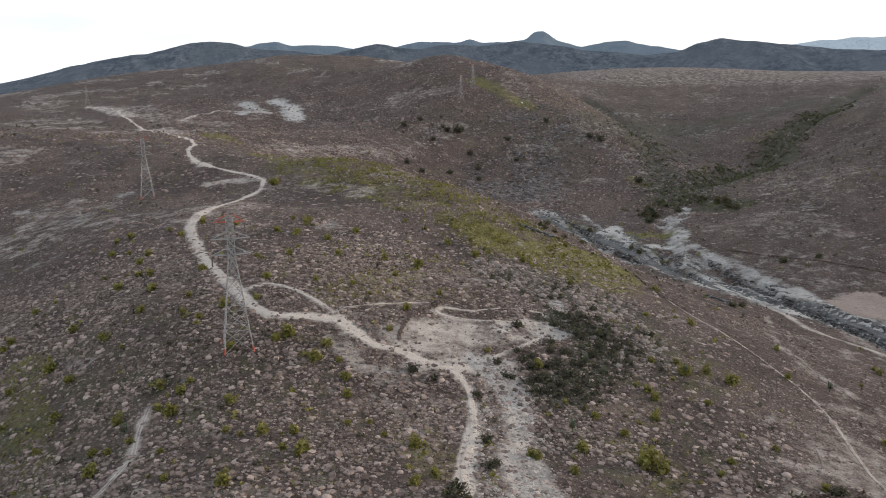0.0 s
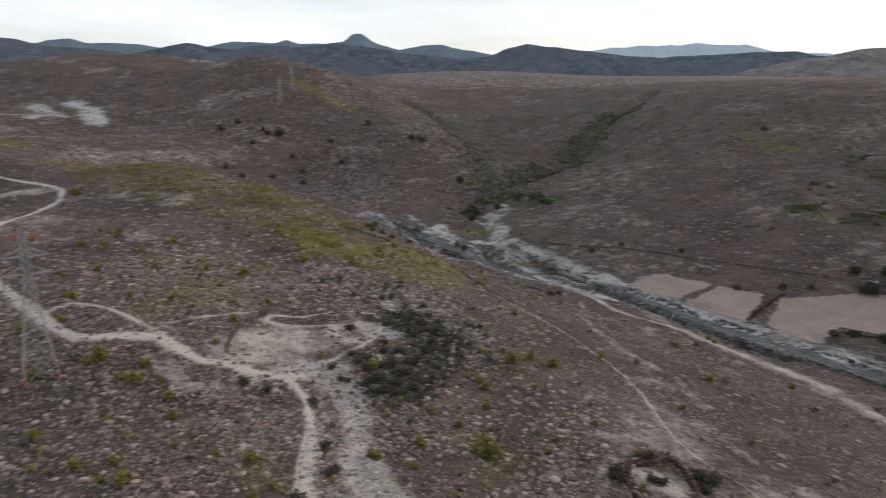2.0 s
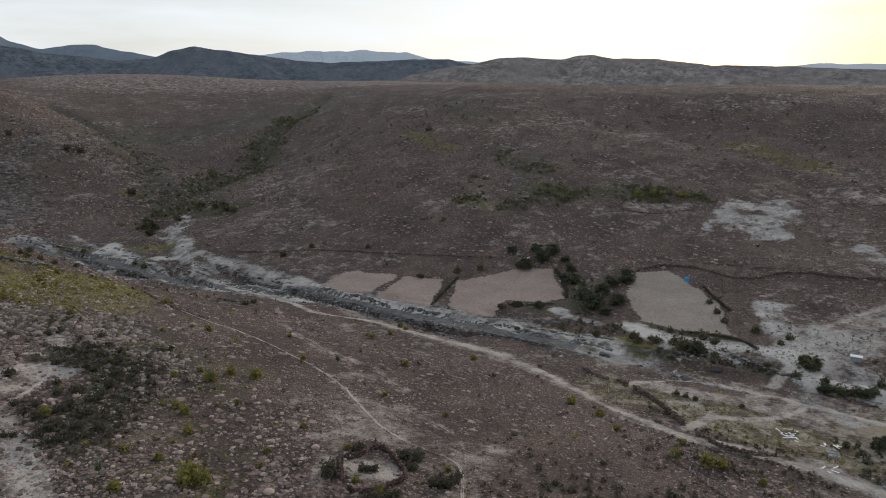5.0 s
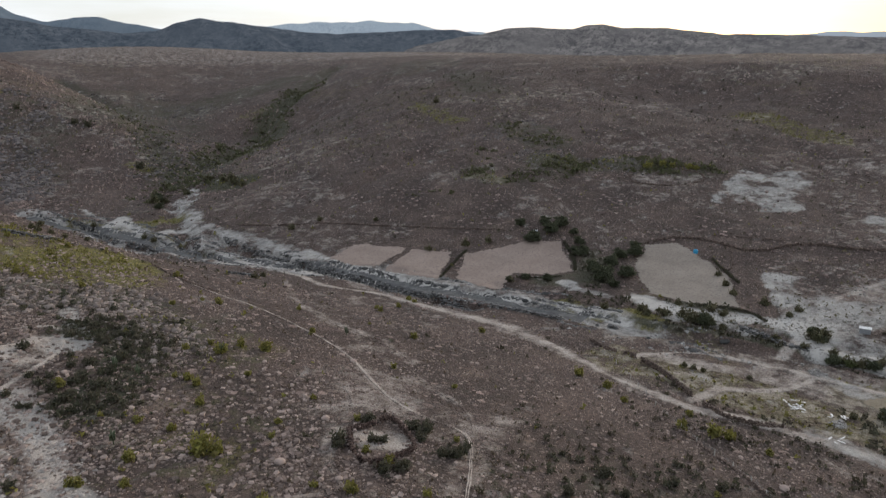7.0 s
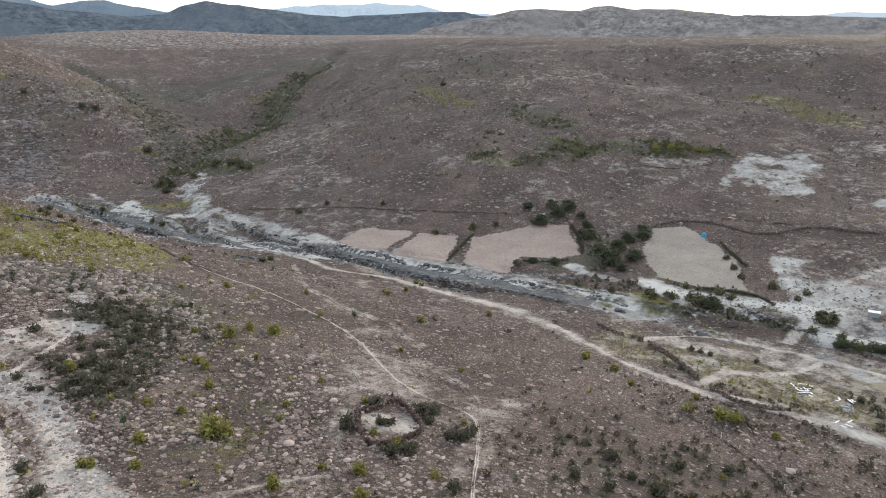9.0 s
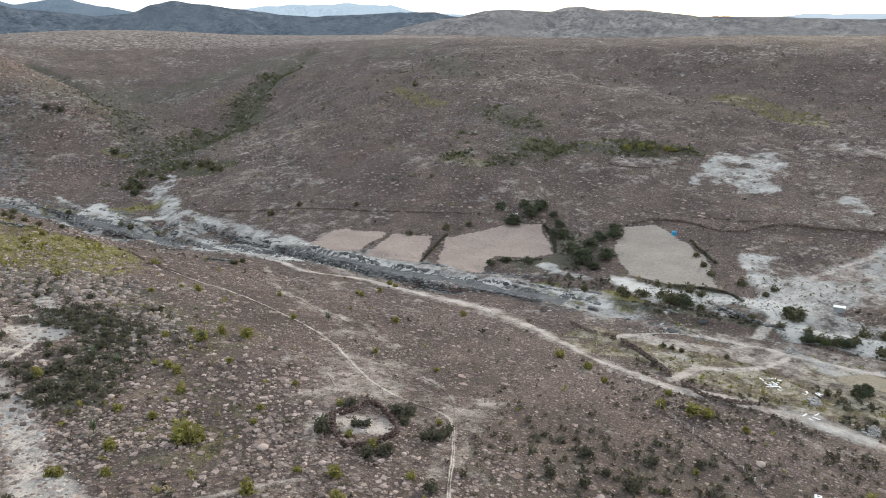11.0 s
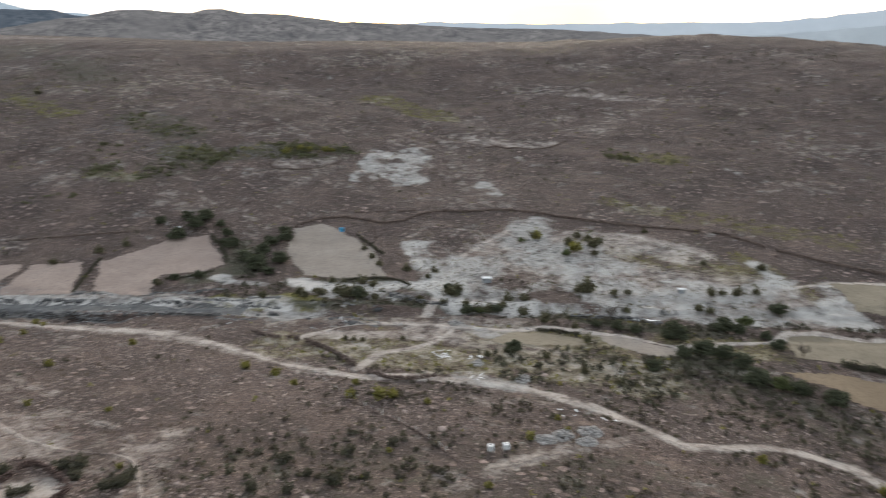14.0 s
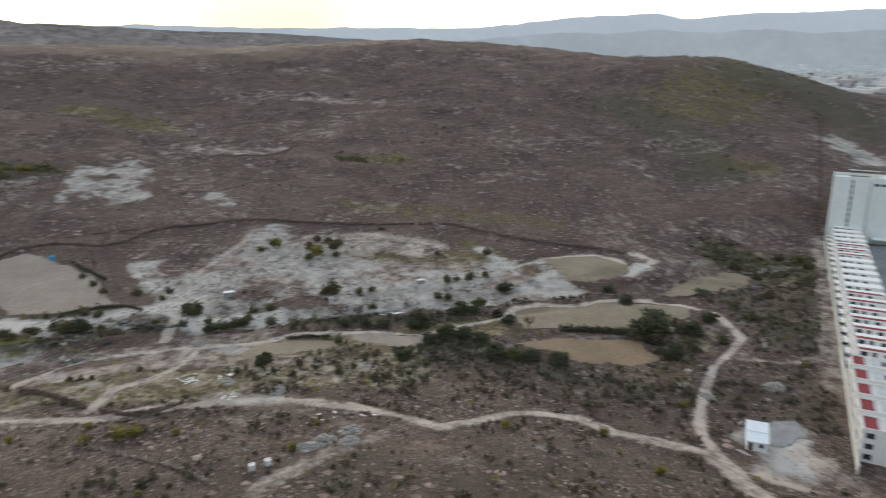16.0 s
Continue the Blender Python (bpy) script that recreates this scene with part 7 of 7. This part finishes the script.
def carport():
    root = tagged(new("carport"), "long flat white carport roof on posts", "carport")
    block("roof", SHEET_METAL, root, 0, 6, -34, -22, 3.4, 3.8)
    for a in (0.4, 5.6):
        for b in (-33, -28, -23):
            block("post", STEEL, root, a - 0.1, a + 0.1, b - 0.1, b + 0.1, -1.5, 3.4, bevel=0)
    p = ROW @ Vector((242, 0, 0))
    root.matrix_basis = pose(p.x, p.y, 2.0, 0, 0, ROW_TURN)


carport()
paved = [ROW @ Vector((a, b, 0)) for a, b in ((140, -19), (244, -19), (244, -70), (140, -70))]
drape("pavement", tuple((p.x, p.y) for p in paved), ASPHALT, "grey paved yard behind the houses", 0.15)


YARD = dirt_material("grey_yard_gravel", (0.20, 0.202, 0.205), (0.28, 0.278, 0.275))
drape("yard", ((156, -75), (163, -77), (172, -88), (170, -97), (160, -95), (155, -86)), YARD, "grey gravel yard beside the house", 0.12)


def farm_house():
    root = tagged(new("house"), "small white block house with a sloping sheet roof", "house")
    bm = bmesh.new()
    w = 2.4
    prof = [(0, -1.5), (7.6, -1.5), (7.6, 3.5), (0, 2.5)]
    vs = [[bm.verts.new((x, s * w, z)) for x, z in prof] for s in (-1, 1)]
    bm.faces.new(vs[0][::-1])
    bm.faces.new(vs[1])
    for k in range(4):
        j = (k + 1) % 4
        bm.faces.new((vs[0][k], vs[0][j], vs[1][j], vs[1][k]))
    bmesh.ops.recalc_face_normals(bm, faces=bm.faces)
    part("walls", bm, WHITE_WALL, root)
    for k in range(2):
        x0, x1 = -0.5 + k * 4.0, 3.8 + k * 4.3
        z0, z1 = 2.52 + 0.132 * x0, 2.52 + 0.132 * x1 + 0.14 * (1 - k)
        for j in range(12):
            bm = bmesh.new()
            y0 = -2.7 + j * 5.4 / 12
            a, b = Vector((x0, y0 + 0.225, z0 + 0.1 + 0.25 * k)), Vector((x1, y0 + 0.225, z1 + 0.1 + 0.25 * k))
            m = Matrix.Translation((a + b) / 2) @ Matrix.Rotation(-math.atan2(b.z - a.z, b.x - a.x), 4, "Y") @ Matrix.Diagonal(((b - a).length, 0.44, 0.07 + 0.03 * (j % 2), 1))
            bmesh.ops.create_cube(bm, size=1, matrix=m)
            part("roof_sheet", bm, SHEET_METAL, root)
    block("door", DOOR, root, -0.06, 0.04, 0.9, 1.8, 0.0, 2.0, "dark metal door", bevel=0)
    window_on(root, ("x", 0.0, -1), -1.0, 1.0, 1.0, 0.9)
    window_on(root, ("y", 2.4, 1), 4.0, 1.0, 1.2, 1.0)
    root.matrix_basis = at_ground(153, -77.5, 0.15, -22)
    bar = tagged(new("plank_pile"), "rough pile of planks beside the house", "planks")
    for k in range(7):
        block("plank", POST, bar, -1.6 + 0.1 * k, 1.4 + 0.15 * k, -0.5 + 0.15 * k, -0.36 + 0.15 * k, 0.02 + 0.05 * (k % 3), 0.08 + 0.05 * (k % 3), bevel=0)
    bar.matrix_basis = at_ground(151.5, -74.0, 0.05, 30)


farm_house()


def tote_tank(x, y, turn):
    root = tagged(new("water_tote"), "white plastic water tote in a steel cage", "water tank", "water totes")
    block("tank", PLASTIC, root, -0.62, 0.62, -0.62, 0.62, 0.22, 1.5, bevel=0.12)
    bm = bmesh.new()
    bmesh.ops.create_cone(bm, cap_ends=True, segments=12, radius1=0.2, radius2=0.2, depth=0.1, matrix=Matrix.Translation((0, 0, 1.54)))
    part("lid", bm, DOOR, root, "dark screw lid")
    for k in range(5):
        a = -0.6 + 0.3 * k
        for s in (-1, 1):
            for p, q in (((a, s * 0.66, 0.2), (a, s * 0.66, 1.5)), ((s * 0.66, a, 0.2), (s * 0.66, a, 1.5))):
                bm = bmesh.new()
                beam(bm, p, q, 0.03)
                part("cage_bar", bm, STEEL, root)
    for k in range(3):
        block("pallet_slat", POST, root, -0.62, 0.62, -0.6 + 0.5 * k, -0.4 + 0.5 * k, 0.0, 0.2, bevel=0)
    root.matrix_basis = at_ground(x, y, 0.1, turn, 1.1)


tote_tank(135, 42, 20)
tote_tank(137.2, 39, 35)


def hut(x, y, turn, size, wall, roof, label, name="hut"):
    root = tagged(new(name), label, "hut", "small huts")
    w, d, h = size
    block("walls", wall, root, -w / 2, w / 2, -d / 2, d / 2, -0.8, h)
    bm = bmesh.new()
    slab(bm, -w / 2 - 0.3, w / 2 + 0.3, -d / 2 - 0.3, d / 2 + 0.3, h, h + 0.15)
    bmesh.ops.transform(bm, matrix=Matrix.Shear("XY", 4, (0, 0)), verts=bm.verts)
    part("roof", bm, roof, root, "pale sheet roof")
    block("door", DOOR, root, -w / 2 - 0.05, -w / 2 + 0.05, -0.45, 0.45, 0, min(1.9, h - 0.2), "dark metal door", bevel=0)
    window_on(root, ("y", d / 2, 1), 0.3, 1.0, 0.9, 0.6)
    root.matrix_basis = at_ground(x, y, 0.2, turn)
    return root


hut(282, 91.4, -70, (3.6, 2.2, 1.8), FRAME, WHITE_WALL, "small white-roofed hut on bare tuff", "site_hut")
hut(297, 9.8, -75, (2.6, 1.7, 1.5), FRAME, WHITE_WALL, "small pale hut beside white rubble", "site_hut")
hut(282, 264, 40, (4.2, 2.8, 2.0), FRAME, GREY_ROOF, "low hut with a pale roof under trees", "farm_hut")


def blue_tank(x, y):
    root = tagged(new("water_tank"), "bright blue plastic water tank beside a field", "water tank")
    bm = bmesh.new()
    bmesh.ops.create_cone(bm, cap_ends=True, segments=20, radius1=1.15, radius2=1.05, depth=1.7, matrix=Matrix.Translation((0, 0, 0.85)))
    body = part("body", bm, BLUE_PLASTIC, root, smoothed=False)
    for z in (0.45, 0.9, 1.35):
        bm = bmesh.new()
        bmesh.ops.create_cone(bm, cap_ends=True, segments=20, radius1=1.17, radius2=1.17, depth=0.08, matrix=Matrix.Translation((0, 0, z)))
        part("rib", bm, BLUE_PLASTIC, body)
    bm = bmesh.new()
    bmesh.ops.create_cone(bm, cap_ends=True, segments=16, radius1=1.0, radius2=0.4, depth=0.4, matrix=Matrix.Translation((0, 0, 1.9)))
    part("lid", bm, BLUE_PLASTIC, root)
    root.matrix_basis = at_ground(x, y, -0.05, 0, 1.1)


blue_tank(324, 189)


def white_sheet(x0, y0, x1, y1):
    """A rumpled strip of white sheeting."""
    n = 14
    k = np.linspace(0, 1, n)
    cols = np.linspace(-0.6, 0.6, 4)
    dx, dy = x1 - x0, y1 - y0
    d = math.hypot(dx, dy)
    x = x0 + k[:, None] * dx - cols[None] * dy / d + 0.5 * (fbm(k * 20, k * 0, 5, 7)[:, None] - 0.5)
    y = y0 + k[:, None] * dy + cols[None] * dx / d
    z = height(x, y) + 0.25 + 0.5 * fbm(x, y, 1.6, 8)
    ob = new("white_sheet", fast_mesh("white_sheet", np.stack([x, y, z], -1).reshape(-1, 3), quad_grid(n, 4), PLASTIC))
    thick = ob.modifiers.new("thickness", "SOLIDIFY")
    thick.thickness = 0.04
    return tagged(ob, "crumpled white plastic sheeting on the creek bank", "sheeting")


white_sheet(265.4, 25.6, 266.7, 15.6)


GREY_BOARD = painted("weathered_white_board", (0.80, 0.79, 0.77), 0.6, 0, 0.15)


def board_pile(x, y, count, seed, label):
    root = tagged(new("board_pile"), label, "boards", "dumped boards")
    rnd = random.Random(seed)
    for k in range(count):
        bm = bmesh.new()
        m = pose(rnd.uniform(-2.2, 2.2), rnd.uniform(-2.6, 2.6), 0.12 + 0.05 * (k % 4), rnd.uniform(-4, 4), rnd.uniform(-4, 4), rnd.choice((10, 25, 80, 100)) + rnd.uniform(-9, 9))
        bmesh.ops.create_cube(bm, size=1, matrix=m @ Matrix.Diagonal((rnd.uniform(1.0, 2.2), rnd.uniform(0.3, 0.6), 0.06, 1)))
        part("board", bm, GREY_BOARD, root)
    root.matrix_basis = at_ground(x, y, 0.05, rnd.uniform(0, 90))


board_pile(202, 81, 9, 1, "heap of white boards dumped on dirt")
board_pile(198.5, 77.5, 8, 2, "heap of white boards dumped on dirt")
board_pile(185, 62, 4, 3, "few white boards lying by the road")
board_pile(167, 31, 4, 4, "few white boards lying in scrub")
board_pile(168, 20, 3, 5, "few white boards lying in scrub")
board_pile(201, 68, 6, 6, "scattered grey-white boards on rubble")


PEBBLES = [pebble_shape(90 + k) for k in range(8)]


def rubble_heap(x, y, r, seed, label):
    rng = np.random.default_rng(seed)
    n = 380
    a, d = rng.uniform(0, 6.283, n), np.sqrt(rng.uniform(0, 1, n))
    reach = r * d * (0.7 + 0.7 * fbm(a * 1.0, a * 0 + seed, 1.6, seed, 3))
    px, py = x + reach * np.cos(a), y + 0.85 * reach * np.sin(a)
    me = spread("rubble_heap", PEBBLES, px, py, rng.lognormal(-0.2, 0.5, n) * (0.36 + 0.06 * r), GREY_RUBBLE, seed, 0.1, lift=0.42 * r * (1 - d) ** 1.1)
    return tagged(new("rubble_heap", me), label, "rubble", kind="stuff")


GREY_RUBBLE = broken_stone("grey_rubble", (0.20, 0.186, 0.170), (0.44, 0.412, 0.378))
for k, (x, y, r) in enumerate(((147, 32, 3.0), (151, 29, 3.4), (157, 23, 3.4), (149.5, 22.5, 3.2), (189, 49, 3.2), (233, 88, 3.0), (196, 66, 2.6), (187, -78, 2.6), (192, -100, 3.4))):
    rubble_heap(x, y, r, 300 + k, "low heap of grey dumped rubble")

for px, py, s in ((96, 859, 3.0),):
    pale = boulder_models(1)[0]
    pale.data.materials[0] = PLASTIC
    pale.name = "white_rock"
    tagged(pale, "single pale white rock on the far hill", "boulder")
    pale.matrix_basis = at_ground(px, py, 0.3, 0, s)


# ---- the estate's boundary line up the hill, and the far town ----
stone_wall(((366, -206), (387, -215), (433, -238), (506, -274), (605, -325), (654, -348)), 2.2, "dark straight boundary wall climbing the hill", 21, 1.2)


def town():
    """Blocks of white houses on the plain, with dark window bands, and a scatter of roofs on the slope behind."""
    rng = np.random.default_rng(77)
    root = tagged(new("town"), "distant white town in the hazy valley", "town", kind="stuff")
    boxes = {"white_buildings": [], "grey_buildings": [], "window_bands": [], "far_roofs": []}
    for row, d0 in enumerate((2080, 2160, 2260, 2380, 2500, 2650, 2820, 3000, 3180, 3360, 3540, 3720, 3900)):
        a = 114.0 + rng.uniform(0, 0.4)
        while a < 128:
            d = d0 + rng.uniform(-25, 25)
            w, e, h = rng.uniform(14, 40), rng.uniform(12, 22), rng.choice((6.5, 9.5, 9.5, 12.5))
            if rng.uniform() < 0.8:
                z = float(relief(d * math.sin(radians(a)), d * math.cos(radians(a))))
                boxes["white_buildings" if rng.uniform() < 0.82 else "grey_buildings"].append((a, d, w, e, z - 6, z + h))
                for k in range(int(h / 3.2)):
                    for j in range(int(w / 6)):
                        if d < 2900 and rng.uniform() < 0.6:
                            off = (j + 0.5) * 6 - w / 2
                            boxes["window_bands"].append((a + math.degrees(off / d), d - e / 2, rng.uniform(2.0, 4.4), 0.5, z + 1.2 + 3.1 * k, z + 2.7 + 3.1 * k))
            a += math.degrees((w + rng.choice((1.0, 3.0, 12.0))) / d)
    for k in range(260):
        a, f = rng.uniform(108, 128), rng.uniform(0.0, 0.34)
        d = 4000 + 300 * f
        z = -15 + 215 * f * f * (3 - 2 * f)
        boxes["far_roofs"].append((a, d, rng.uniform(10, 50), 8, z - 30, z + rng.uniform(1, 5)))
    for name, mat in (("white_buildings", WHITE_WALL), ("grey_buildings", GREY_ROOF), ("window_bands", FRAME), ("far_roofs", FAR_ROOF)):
        vs, fs = [], []
        for a, d, w, e, z0, z1 in boxes[name]:
            c, q = math.cos(radians(a)), math.sin(radians(a))
            base = len(vs)
            for zz in (z0, z1):
                for px, py in ((-w, -e), (w, -e), (w, e), (-w, e)):
                    vs.append((d * q + (px * c + py * q) / 2, d * c + (-px * q + py * c) / 2, zz))
            fs += [(base + i, base + (i + 1) % 4, base + 4 + (i + 1) % 4, base + 4 + i) for i in range(4)] + [(base + 4, base + 5, base + 6, base + 7)]
        ob = new(name, fast_mesh(name, np.array(vs), np.array(fs), mat, False))
        ob.parent = root


# the haze is put into the roofs' pale cool colour
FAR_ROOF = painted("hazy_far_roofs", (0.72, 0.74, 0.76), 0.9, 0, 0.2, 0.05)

town()
